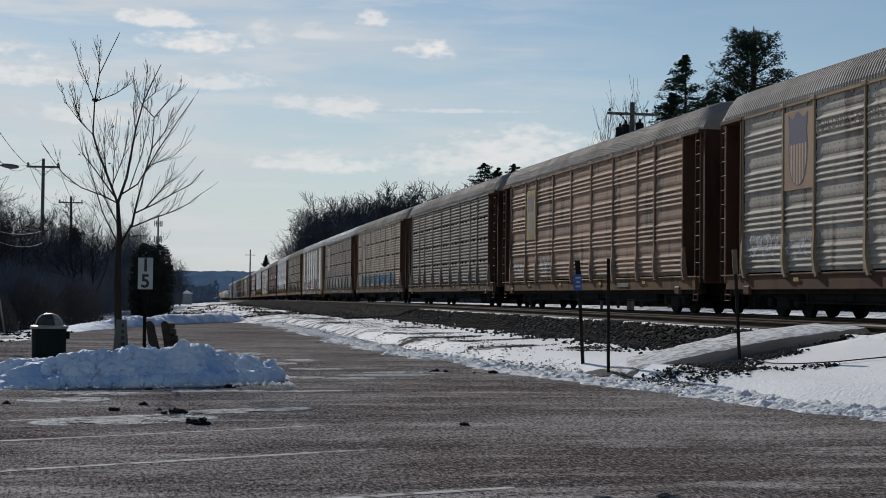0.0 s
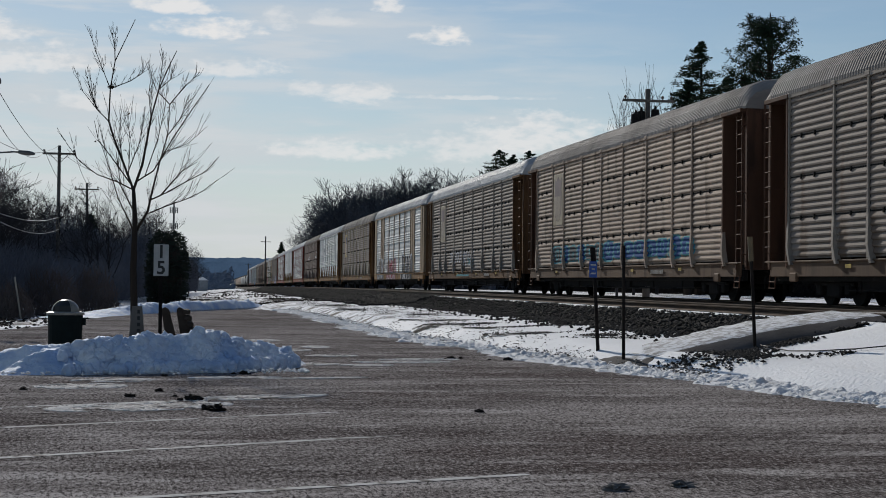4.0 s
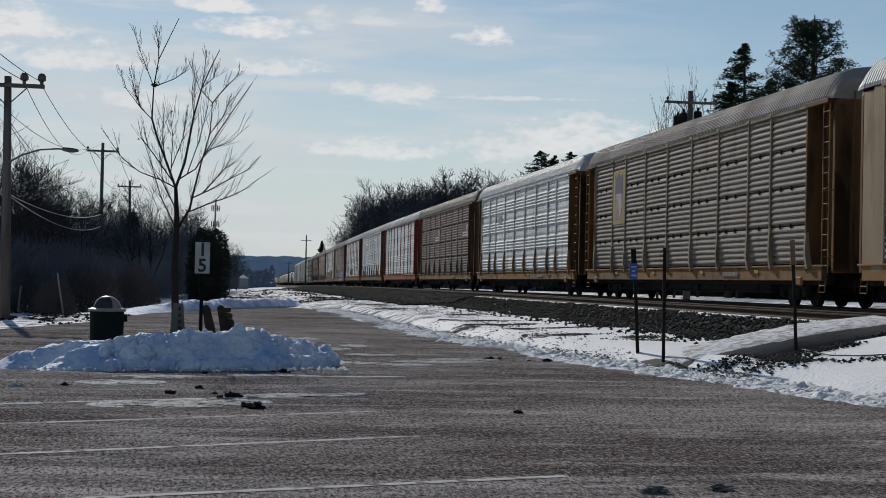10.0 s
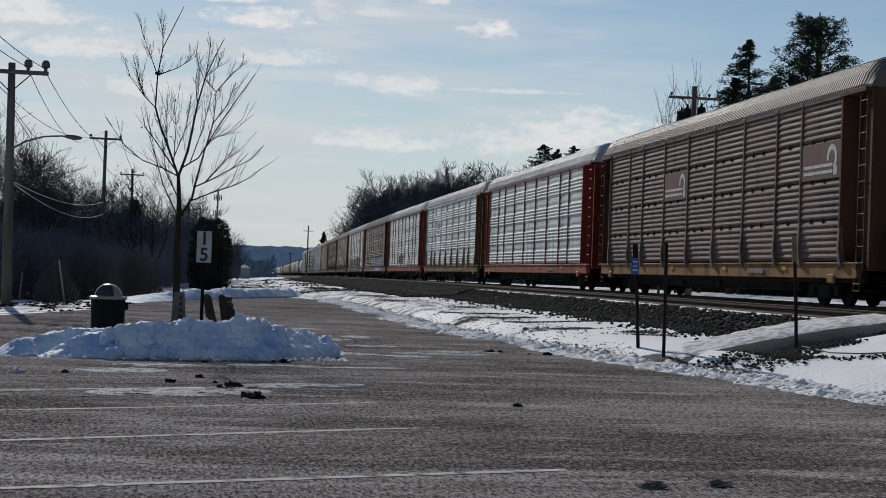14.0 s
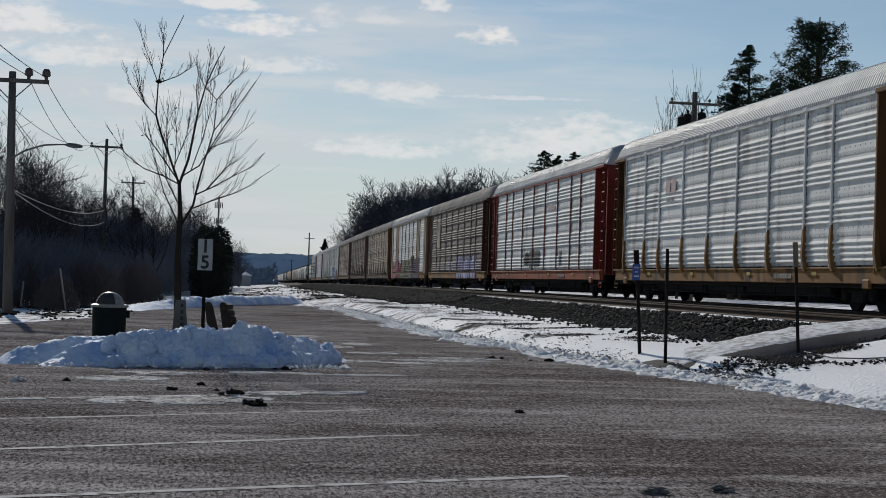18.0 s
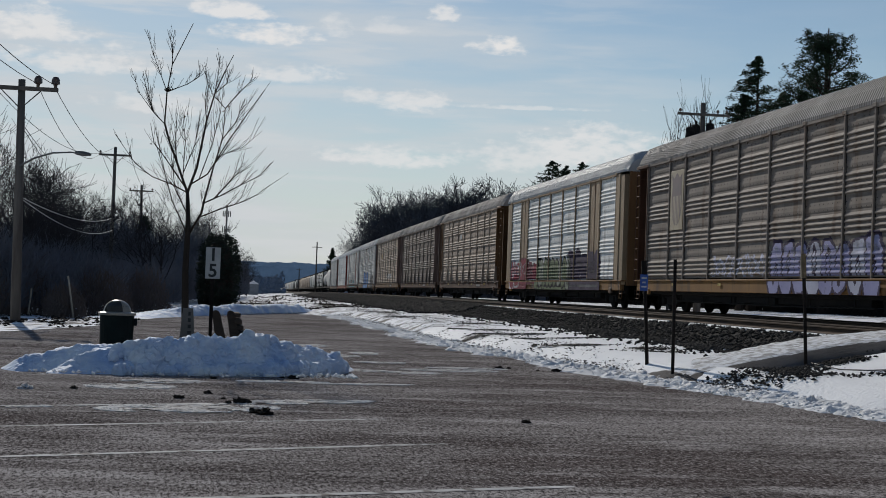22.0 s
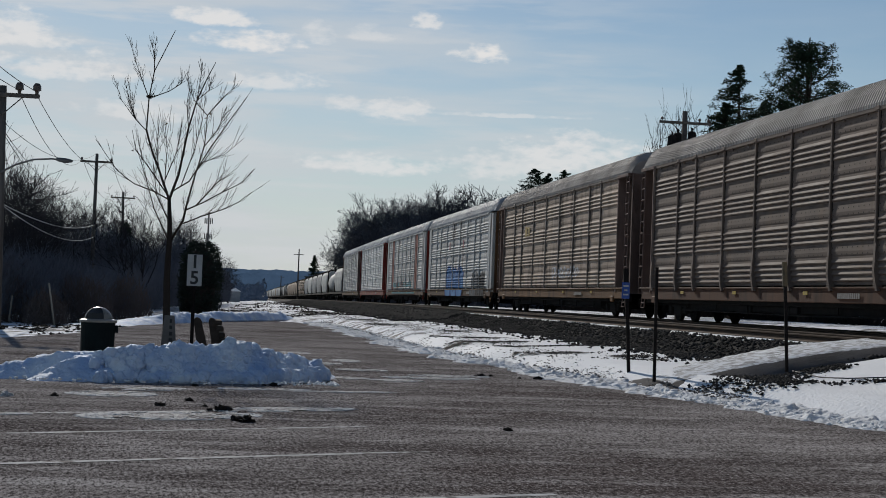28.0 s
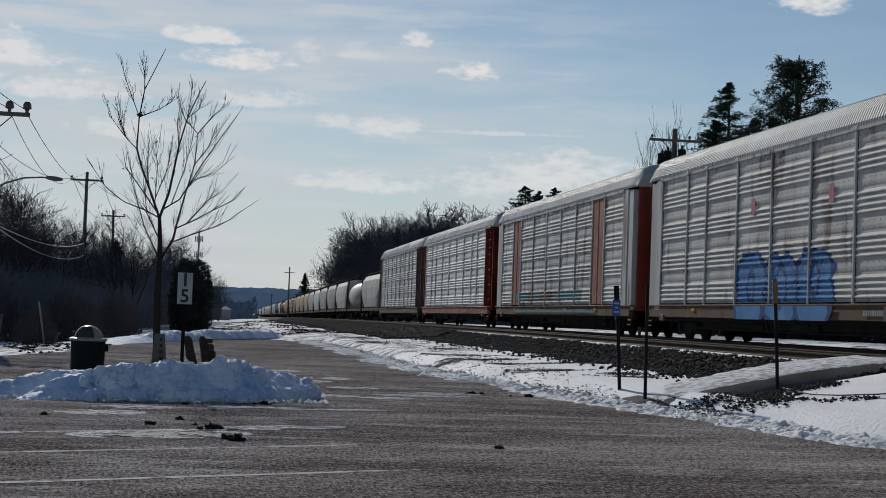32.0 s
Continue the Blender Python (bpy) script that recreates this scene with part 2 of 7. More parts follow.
BIN_TAN = surface("bin_dome", (0.20, 0.18, 0.15), (0.28, 0.26, 0.22), 0.3, fine=20, coarse=4, bump=0.1)
BENCH_WOOD = surface("bench_timber", (0.045, 0.036, 0.030), (0.085, 0.068, 0.056), 0.85, fine=14, coarse=2, bump=0.4, stretch=(0.4, 3, 3), spec=0.08)
# air haze is put into the hills' blue colour and a faint glow
FAR_WOOD = surface("haze_tinted_woods", (0.03, 0.05, 0.085), (0.13, 0.165, 0.22), 1.0, fine=0.2, coarse=0.03, bump=0.0)
HAZE_GLOW = FAR_WOOD.node_tree.nodes["Principled BSDF"]
HAZE_GLOW.inputs["Emission Color"].default_value = (0.030, 0.052, 0.085, 1)
HAZE_GLOW.inputs["Emission Strength"].default_value = 1.0
STAKE = surface("pale_stake", (0.30, 0.26, 0.21), (0.44, 0.39, 0.33), 0.85, fine=14, coarse=2, bump=0.3, stretch=(3, 3, 0.4))
PALE_WALL = surface("pale_shed_wall", (0.22, 0.23, 0.24), (0.30, 0.31, 0.32), 0.8, bump=0.1)
LEAF_BROWN = surface("dead_leaf", (0.05, 0.035, 0.02), (0.09, 0.06, 0.035), 0.9, bump=0.0)


def asphalt_material():
    """Worn asphalt: aggregate grain, patchy wear, pale salt film and damp streaks."""
    m = bpy.data.materials.new("worn_asphalt")
    m.use_nodes = True
    nt = m.node_tree
    bsdf = nt.nodes["Principled BSDF"]
    tc = nt.nodes.new("ShaderNodeTexCoord")

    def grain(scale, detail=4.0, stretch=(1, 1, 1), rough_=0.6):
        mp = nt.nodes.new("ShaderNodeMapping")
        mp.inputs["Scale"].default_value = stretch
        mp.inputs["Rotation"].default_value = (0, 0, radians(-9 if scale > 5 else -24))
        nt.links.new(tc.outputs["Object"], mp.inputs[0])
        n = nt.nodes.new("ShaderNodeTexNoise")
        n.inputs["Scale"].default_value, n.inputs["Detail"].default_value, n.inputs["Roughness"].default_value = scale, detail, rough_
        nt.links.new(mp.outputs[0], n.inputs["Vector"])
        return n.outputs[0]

    def remap(v, a, b, c, d):
        r = nt.nodes.new("ShaderNodeMapRange")
        for k, x in enumerate((a, b, c, d)):
            r.inputs[k + 1].default_value = x
        nt.links.new(v, r.inputs[0])
        return r.outputs[0]

    def blend(f, a, b):
        x = nt.nodes.new("ShaderNodeMix")
        x.data_type = "RGBA"
        nt.links.new(f, x.inputs[0])
        for k, c in ((6, a), (7, b)):
            if isinstance(c, tuple):
                x.inputs[k].default_value = (*c, 1)
            else:
                nt.links.new(c, x.inputs[k])
        return x.outputs[2]

    # grain drawn out along y, against the flat viewing angle
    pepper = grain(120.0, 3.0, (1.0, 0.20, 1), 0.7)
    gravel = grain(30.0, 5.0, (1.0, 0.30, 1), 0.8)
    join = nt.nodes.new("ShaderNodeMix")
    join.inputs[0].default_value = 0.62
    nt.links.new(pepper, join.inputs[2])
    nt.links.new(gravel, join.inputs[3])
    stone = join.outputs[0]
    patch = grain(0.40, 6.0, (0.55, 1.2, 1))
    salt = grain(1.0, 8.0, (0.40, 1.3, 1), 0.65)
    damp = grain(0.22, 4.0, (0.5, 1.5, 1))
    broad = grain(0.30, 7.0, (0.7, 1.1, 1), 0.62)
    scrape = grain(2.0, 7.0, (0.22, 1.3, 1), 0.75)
    colour = blend(remap(patch, 0.44, 0.57, 0, 1), (0.205, 0.187, 0.178), (0.112, 0.098, 0.093))
    colour = blend(remap(broad, 0.50, 0.64, 0, 0.7), colour, (0.300, 0.278, 0.266))
    colour = blend(remap(broad, 0.47, 0.37, 0, 0.75), colour, (0.086, 0.068, 0.063))
    colour = blend(remap(salt, 0.52, 0.63, 0, 0.65), colour, (0.420, 0.395, 0.380))
    colour = blend(remap(scrape, 0.54, 0.66, 0, 0.45), colour, (0.430, 0.405, 0.390))
    colour = blend(remap(scrape, 0.46, 0.36, 0, 0.45), colour, (0.066, 0.058, 0.055))
    # brightens both the bays and the lane, the lane very slightly less
    place = nt.nodes.new("ShaderNodeSeparateXYZ")
    nt.links.new(tc.outputs["Object"], place.inputs[0])
    lane = nt.nodes.new("ShaderNodeMath")
    lane.operation = "MULTIPLY_ADD"
    lane.inputs[1].default_value = 7.0
    nt.links.new(broad, lane.inputs[0])
    nt.links.new(place.outputs[0], lane.inputs[2])
    worn = nt.nodes.new("ShaderNodeMix")
    worn.data_type, worn.blend_type = "RGBA", "MULTIPLY"
    worn.inputs[0].default_value = 1.0
    nt.links.new(colour, worn.inputs[6])
    nt.links.new(blend(remap(lane.outputs[0], 3.5, 7.5, 0, 1), (1.22, 1.21, 1.21), (1.20, 1.18, 1.17)), worn.inputs[7])
    colour = worn.outputs[2]
    # grain shade put into the colour: dark pits between stones, pale stone tops
    colour = blend(remap(stone, 0.505, 0.445, 0, 0.92), colour, (0.024, 0.021, 0.020))
    colour = blend(remap(stone, 0.53, 0.59, 0, 0.70), colour, (0.560, 0.530, 0.512))
    nt.links.new(colour, bsdf.inputs["Base Color"])
    nt.links.new(remap(damp, 0.40, 0.62, 1.0, 0.72), bsdf.inputs["Roughness"])
    bsdf.inputs["Specular IOR Level"].default_value = 0.0
    bn = nt.nodes.new("ShaderNodeBump")
    bn.inputs["Strength"].default_value, bn.inputs["Distance"].default_value = 0.45, 0.012
    nt.links.new(stone, bn.inputs["Height"])
    nt.links.new(bn.outputs[0], bsdf.inputs["Normal"])
    return m


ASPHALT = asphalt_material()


# ---- mesh helpers ----
def mesh_of(name, verts, faces, mats=(), index=None, smooth=False):
    me = bpy.data.meshes.new(name)
    me.from_pydata([tuple(v) for v in verts], [], [tuple(f) for f in faces])
    for m in mats:
        me.materials.append(m)
    if index is not None:
        me.polygons.foreach_set("material_index", np.asarray(index, dtype=np.int32))
    if smooth:
        me.polygons.foreach_set("use_smooth", np.ones(len(me.polygons), dtype=bool))
    me.update()
    return me


def put(name, me, parent=None, m=None, mats=None, label=""):
    """An object for a mesh; mats override the mesh's own materials on this object alone."""
    ob = new(name, me)
    if parent is not None:
        ob.parent = parent
    if m is not None:
        ob.matrix_basis = m
    if mats:
        while len(me.materials) < len(mats):
            me.materials.append(None)
        for slot, mt in zip(ob.material_slots, mats):
            slot.link = "OBJECT"
            slot.material = mt
    if label:
        ob["label"] = label
    return ob


def empty(name, m=None):
    ob = new(name)
    ob.empty_display_size = 0.3
    if m is not None:
        ob.matrix_basis = m
    return ob


class Build:
    """Collects verts and faces for one mesh."""

    def __init__(self):
        self.v, self.f, self.i = [], [], []

    def add(self, verts, faces, mat=0):
        n = len(self.v)
        self.v.extend(verts)
        self.f.extend([tuple(a + n for a in face) for face in faces])
        self.i.extend([mat] * len(faces))
        return self

    def box(self, x0, x1, y0, y1, z0, z1, mat=0, bev=0.0):
        b = min(bev, (x1 - x0) / 2.5, (y1 - y0) / 2.5, (z1 - z0) / 2.5)
        if b <= 0:
            v = [(x, y, z) for x in (x0, x1) for y in (y0, y1) for z in (z0, z1)]
            f = [(0, 1, 3, 2), (4, 6, 7, 5), (0, 4, 5, 1), (2, 3, 7, 6), (0, 2, 6, 4), (1, 5, 7, 3)]
            return self.add(v, f, mat)
        bm = bmesh.new()
        bmesh.ops.create_cube(bm, size=1.0)
        for p in bm.verts:
            p.co = (x0 + (p.co.x + .5) * (x1 - x0), y0 + (p.co.y + .5) * (y1 - y0), z0 + (p.co.z + .5) * (z1 - z0))
        bmesh.ops.bevel(bm, geom=bm.edges[:], offset=b, segments=1, affect="EDGES")
        bm.verts.index_update()
        self.add([tuple(p.co) for p in bm.verts], [tuple(q.index for q in face.verts) for face in bm.faces], mat)
        bm.free()
        return self

    def tube(self, pts, radii, n=6, mat=0, caps=True):
        pts = [Vector(p) for p in pts]
        if isinstance(radii, (int, float)):
            radii = [radii] * len(pts)
        rings, ref = [], Vector((0.31, 0.77, 0.55))
        for k, p in enumerate(pts):
            d = (pts[min(k + 1, len(pts) - 1)] - pts[max(k - 1, 0)]).normalized()
            a = d.cross(ref)
            a = a.normalized() if a.length > 1e-4 else d.orthogonal().normalized()
            b = d.cross(a)
            rings.append([tuple(p + (a * math.cos(2 * math.pi * j / n) + b * math.sin(2 * math.pi * j / n)) * radii[k]) for j in range(n)])
        f = [(k * n + j, k * n + (j + 1) % n, (k + 1) * n + (j + 1) % n, (k + 1) * n + j) for k in range(len(pts) - 1) for j in range(n)]
        if caps:
            f += [tuple(range(n))[::-1], tuple((len(pts) - 1) * n + j for j in range(n))]
        return self.add([q for r in rings for q in r], f, mat)

    def lathe(self, prof, n=16, mat=0, cx=0.0, cy=0.0):
        """prof: (radius, z) from the bottom to the top."""
        v = [(cx + r * math.cos(2 * math.pi * j / n), cy + r * math.sin(2 * math.pi * j / n), z) for r, z in prof for j in range(n)]
        f = [(k * n + j, k * n + (j + 1) % n, (k + 1) * n + (j + 1) % n, (k + 1) * n + j) for k in range(len(prof) - 1) for j in range(n)]
        f += [tuple(range(n))[::-1], tuple((len(prof) - 1) * n + j for j in range(n))]
        return self.add(v, f, mat)

    def disc_x(self, y, z, r, x0, x1, n=18, mat=0):
        """A wheel-like disc whose axis runs along x."""
        v = [(x, y + r * math.cos(2 * math.pi * j / n), z + r * math.sin(2 * math.pi * j / n)) for x in (x0, x1) for j in range(n)]
        f = [(j, (j + 1) % n, n + (j + 1) % n, n + j) for j in range(n)] + [tuple(range(n))[::-1], tuple(range(n, 2 * n))]
        return self.add(v, f, mat)

    def mesh(self, name, mats=(), smooth=False):
        return mesh_of(name, self.v, self.f, mats, self.i, smooth)


def part(name, b, material, parent, label="", smooth=False, m=None):
    me = b.mesh(name, [material] if not isinstance(material, (list, tuple)) else material, smooth)
    return put(name, me, parent, m, label=label)


def bow(s):
    """How far the tracks bend away to the right, s metres on, and how far they fall."""
    if s <= 0:
        c = 0.0
    elif s < 220:
        c = s * s
    else:
        c = 220 ** 2 + 440 * (s - 220)
    return 8.65e-5 * c, -1.30e-5 * c


def track_pose(s, x=TRAIN_X, z=RAIL_Z):
    dx, dz = bow(s)
    ex, ez = bow(s + 1.0)
    return pose(x + dx, s, z + dz, math.degrees(math.atan(ez - dz)), 0, -math.degrees(math.atan(ex - dx)))


# ---- ground, lot, tracks ----
EDGE = ((-30, 19.0), (0, 13.2), (10, 10.7), (18, 8.75), (20, 8.25), (24, 7.75), (29, 7.05), (36, 6.4), (44, 6.15), (62, 6.3), (76, 6.0))


def lot_edge(y):
    return float(np.interp(y, [a for a, _ in EDGE], [b for _, b in EDGE]))


def rough(x, y, s, seed=0.0):
    return noise.noise((x * s + seed, y * s - seed, seed * 0.7))


def ground_z(x, y):
    dx, dz = bow(min(y, 700))
    u = x - dx
    e = lot_edge(y) if y < 76 else 3.0
    bank = max(0.0, min(1.0, (x - e - 0.25) / 1.9)) if y < 76 else max(0.0, min(1.0, (u - 4) / 6))
    bank = min(1.0, bank * 1.9)
    z = -0.05 + 0.34 * bank * bank * (3 - 2 * bank)
    if u > 8.0:
        near = max(0.0, min(1.0, (36 - y) / 8.0))
        z += (0.035 - 0.018 * near) * min(5.0, u - 8.0)
    if u > 10 and y < 26.2:
        z += 0.165 * min(3.0, u - 10.0) * min(1.0, 26.2 - y)
    if u > 13:
        z = max(z, 0.5)
    if u > 23:
        z += 0.42 * min(1.0, (u - 23) / 3)
    if y > 90 and u < 4:
        z += 0.05
    if bank > 0.05:
        z += 0.04 * rough(x, y, 0.45)
    return z + dz


def build_ground():
    xs = np.concatenate([[-2500, -900, -300, -120, -60, -30, -18], np.arange(-12, 4, 2.0), np.arange(4, 14, 0.3), np.arange(14, 40, 2.0), [45, 55, 80, 130, 300, 900, 2500]])
    ys = np.concatenate([[-400, -100, -40, -15, 0, 8], np.arange(12, 60, 0.5), np.arange(60, 100, 2.0), np.arange(100, 240, 10.0), [240, 280, 340, 420, 520, 640, 800, 1100, 1600, 2600]])
    v = [(x, y, ground_z(x, y)) for y in ys for x in xs]
    n = len(xs)
    f = [(j * n + i, j * n + i + 1, (j + 1) * n + i + 1, (j + 1) * n + i) for j in range(len(ys) - 1) for i in range(n - 1)]
    kinds = [1 if 4 < v[q[0]][0] < 40 and v[q[0]][1] < 48 else 0 for q in f]
    return tagged(put("ground", mesh_of("ground", v, f, [FIELD, SNOW], kinds, smooth=True)), "snow-covered ground with bare brown patches beside the tracks", "ground", kind="structure")


def build_lot():
    """Asphalt sheet: a grid clipped to the lot's outline, on the ground, with a thin edge."""
    left = ((-30, -40), (12, -26), (26, -14), (36, -7.0), (40, -4.7), (46, -3.2), (59, -1.6), (70, 1.9), (76, 4.4))
    ys = np.concatenate([np.arange(-30, 10, 4.0), np.arange(10, 77, 1.0)])
    b, cols = Build(), 24
    rows = []
    for y in ys:
        x0 = float(np.interp(y, [a for a, _ in left], [c for _, c in left]))
        x1 = lot_edge(y) + 0.35
        rows.append([(x0 + (x1 - x0) * k / cols, y, bow(y)[1]) for k in range(cols + 1)])
    v = [p for r in rows for p in r]
    n = cols + 1
    f = [(j * n + i, j * n + i + 1, (j + 1) * n + i + 1, (j + 1) * n + i) for j in range(len(rows) - 1) for i in range(cols)]
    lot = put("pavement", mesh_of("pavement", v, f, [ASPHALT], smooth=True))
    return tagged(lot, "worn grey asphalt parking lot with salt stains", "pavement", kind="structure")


ground = build_ground()
lot = build_lot()


def lot_z(x, y):
    return bow(y)[1]


def stripe(points, width, name, material, label, category):
    """A painted line or thin sheet along a polyline on the lot."""
    b = Build()
    v = []
    for k, (x, y) in enumerate(points):
        q = points[min(k + 1, len(points) - 1)]
        p = points[max(k - 1, 0)]
        d = Vector((q[0] - p[0], q[1] - p[1], 0)).normalized()
        s = Vector((-d.y, d.x, 0)) * (width * (0.5 + 0.08 * math.sin(k * 2.3)))
        v += [(x - s.x, y - s.y, lot_z(x, y) + 0.004), (x + s.x, y + s.y, lot_z(x, y) + 0.004)]
    b.add(v, [(2 * k, 2 * k + 2, 2 * k + 3, 2 * k + 1) for k in range(len(points) - 1)])
    return tagged(part(name, b, material, None), label, category, kind="structure")


for (x0, y0), (x1, y1) in (((-9.0, 14.0), (1.67, 18.93)), ((-9.0, 11.65), (2.04, 16.68)), ((-9.0, 9.15), (2.3, 14.15)), ((-9.0, 7.3), (2.81, 11.21)), ((-9.0, 3.6), (3.2, 8.2))):
    stripe([(x0 + (x1 - x0) * k / 24, y0 + (y1 - y0) * k / 24) for k in range(25)], 0.11, "parking_line", LINE, "worn white parking line on the asphalt", "marking")


def strip_profile(name, prof, x, s0, s1, step, material, smooth=False):
    """Sweeps a closed profile of (x, z) along a track."""
    ss = list(np.arange(s0, s1, step)) + [s1]
    v, n = [], len(prof)
    for s in ss:
        m = track_pose(s, x)
        v += [tuple(m @ Vector((px, 0, pz))) for px, pz in prof]
    f = [(k * n + j, k * n + (j + 1) % n, (k + 1) * n + (j + 1) % n, (k + 1) * n + j) for k in range(len(ss) - 1) for j in range(n)]
    f += [tuple(range(n)), tuple(range((len(ss) - 1) * n, len(ss) * n))[::-1]]
    return mesh_of(name, v, f, [material], smooth=smooth)


bed = put("track_bed", strip_profile("track_bed", [(-3.4, -0.80), (-1.55, -0.20), (-0.7, -0.17), (0.7, -0.17), (1.6, -0.22), (2.8, -0.25), (3.6, -0.2), (5.8, -0.2), (7.6, -0.75), (7.6, -1.3), (-3.4, -1.3)], FRONT_X, -60, 900, 6, BALLAST))
tagged(bed, "dark crushed-stone bed under the two tracks", "track bed", kind="structure")

RAIL_PROF = [(-0.07, -0.17), (0.07, -0.17), (0.07, -0.155), (0.012, -0.13), (0.012, -0.045), (0.036, -0.035), (0.036, -0.006), (0.028, 0.0), (-0.028, 0.0), (-0.036, -0.006), (-0.036, -0.035), (-0.012, -0.045), (-0.012, -0.13), (-0.07, -0.155)]
for tx, what in ((FRONT_X, "empty near track"), (TRAIN_X, "far track under the train")):
    track = tagged(empty("railway_track"), "rusty steel rails on dark timber ties", "railway track", group="tracks", kind="structure")
    for side in (-1, 1):
        rail = strip_profile("rail", [(px + side * 0.7525, pz) for px, pz in RAIL_PROF], tx, -60, 900, 6, RAIL_RUST)
        rail.materials.append(RAIL_HEAD)
        idx = np.zeros(len(rail.polygons), dtype=np.int32)
        for p in rail.polygons:
            if p.normal.z > 0.9 and p.index % 14 in (7, ):
                idx[p.index] = 1
        rail.polygons.foreach_set("material_index", idx)
        put("rail", rail, track)
    b = Build()
    for k in range(460):
        s = 4 + 0.55 * k
        m = track_pose(s, tx)
        v = [tuple(m @ Vector((x, y, z))) for x in (-1.3, 1.3) for y in (-0.11, 0.11) for z in (-0.30, -0.158)]
        b.add(v, [(0, 1, 3, 2), (4, 6, 7, 5), (0, 4, 5, 1), (2, 3, 7, 6), (1, 5, 7, 3)])
    ties = part("tie", b, TIE, track)
    ties["kind"] = "stuff"


def rock_batch(count, place, size, seed, flat=0.75):
    """Many small angular stones in one mesh."""
    rng = np.random.RandomState(seed)
    base = np.array([(1, 0, 0), (-1, 0, 0), (0, 1, 0), (0, -1, 0), (0, 0, 1), (0, 0, -0.6)], float)
    tri = np.array([(0, 2, 4), (2, 1, 4), (1, 3, 4), (3, 0, 4), (2, 0, 5), (1, 2, 5), (3, 1, 5), (0, 3, 5)])
    V, F = [], []
    for k in range(count):
        p = place(rng)
        if p is None:
            continue
        r = size(rng)
        a = rng.rand() * 6.28
        q = base * (r * (0.6 + 0.8 * rng.rand(6, 1))) * np.array([1.2, 0.9, flat])
        q = np.stack([q[:, 0] * math.cos(a) - q[:, 1] * math.sin(a), q[:, 0] * math.sin(a) + q[:, 1] * math.cos(a), q[:, 2] + 0.3 * q[:, 0] * (rng.rand() - .5)], 1)
        F.append(tri + 6 * len(V))
        V.append(q + np.array(p))
    V, F = np.concatenate(V), np.concatenate(F)
    me = bpy.data.meshes.new("stones")
    me.vertices.add(len(V))
    me.vertices.foreach_set("co", V.ravel())
    me.loops.add(F.size)
    me.loops.foreach_set("vertex_index", F.ravel().astype(np.int32))
    me.polygons.add(len(F))
    me.polygons.foreach_set("loop_start", np.arange(0, F.size, 3, dtype=np.int32))
    me.update(calc_edges=True)
    me.validate()
    return me


def shoulder(rng):
    y = 16 + 90 * rng.rand() ** 1.6
    off = -4.4 + 3.2 * rng.rand() ** 0.85
    dx, dz = bow(y)
    foot = -3.55 + 0.45 * noise.noise((y * 0.55, 0.0, 3.0)) + 0.3 * noise.noise((y * 2.1, 0.0, 8.0))
    if y < 25.2 or (off < foot and rng.rand() > 0.10):
        return None
    x = FRONT_X + off + dx
    bank = RAIL_Z + float(np.interp(off, [-3.4, -1.55], [-0.80, -0.20])) + dz
    return (x, y, (max(bank, ground_z(x, y)) if off > -3.4 else ground_z(x, y)) + 0.02)


me = rock_batch(24000, shoulder, lambda r: 0.03 + 0.035 * r.rand(), 3)
me.materials.append(STONE)
tagged(put("ballast_stones", me), "loose dark crushed stones on the track shoulder", "ballast", kind="stuff")


def far_shoulder(rng):
    """Beyond the near stones the bed is as ragged, and the drifts end on it."""
    y = 70 + 190 * rng.rand() ** 1.5
    off = -4.9 + 3.7 * rng.rand() ** 0.85
    dx, dz = bow(y)
    if off < -3.5 + 0.8 * noise.noise((y * 0.2, 0.0, 3.0)) and rng.rand() > 0.25:
        return None
    x = FRONT_X + off + dx
    bank = RAIL_Z + float(np.interp(off, [-3.4, -1.55], [-0.80, -0.20])) + dz
    return (x, y, (max(bank, ground_z(x, y)) if off > -3.4 else ground_z(x, y)) + 0.03)


me = rock_batch(16000, far_shoulder, lambda r: 0.07 + 0.07 * r.rand(), 13)
me.materials.append(STONE)
tagged(put("ballast_stones", me), "dark crushed stones on the far track shoulder", "ballast", kind="stuff")


def berm_flecks(rng):
    """Grit on the plowed edge and the field behind it; the flecks also paint shadows between crumbs."""
    y = 22 + 58 * rng.rand() ** 1.1
    x = lot_edge(y) + 0.1 + (0.45 + 2.2 * max(0.0, min(1.0, (y - 26) / 16))) * rng.rand()
    if noise.noise((x * 1.1, y * 0.6, 4.0)) + 0.5 * noise.noise((x * 4.0, y * 2.5, 1.0)) < -0.05:
        return None
    return (x, y, max(ground_z(x, y), 0.05 + bow(y)[1]) + 0.02 + 0.09 * rng.rand())


me = rock_batch(5000, berm_flecks, lambda r: 0.010 + 0.026 * r.rand() ** 2, 14, flat=0.5)
me.materials.append(GRIT)
tagged(put("grit", me), "grey flecks of grit and painted crumb shadow in the plowed snow", "grit", kind="stuff")


def between(rng):
    y = 16 + 60 * rng.rand() ** 1.4
    dx, dz = bow(y)
    return (FRONT_X - 1.3 + 6.5 * rng.rand() + dx, y, RAIL_Z - 0.19 + dz)


me = rock_batch(5000, between, lambda r: 0.03 + 0.03 * r.rand(), 4)
me.materials.append(STONE)
tagged(put("ballast_stones", me), "crushed stones between the rails", "ballast", kind="stuff")


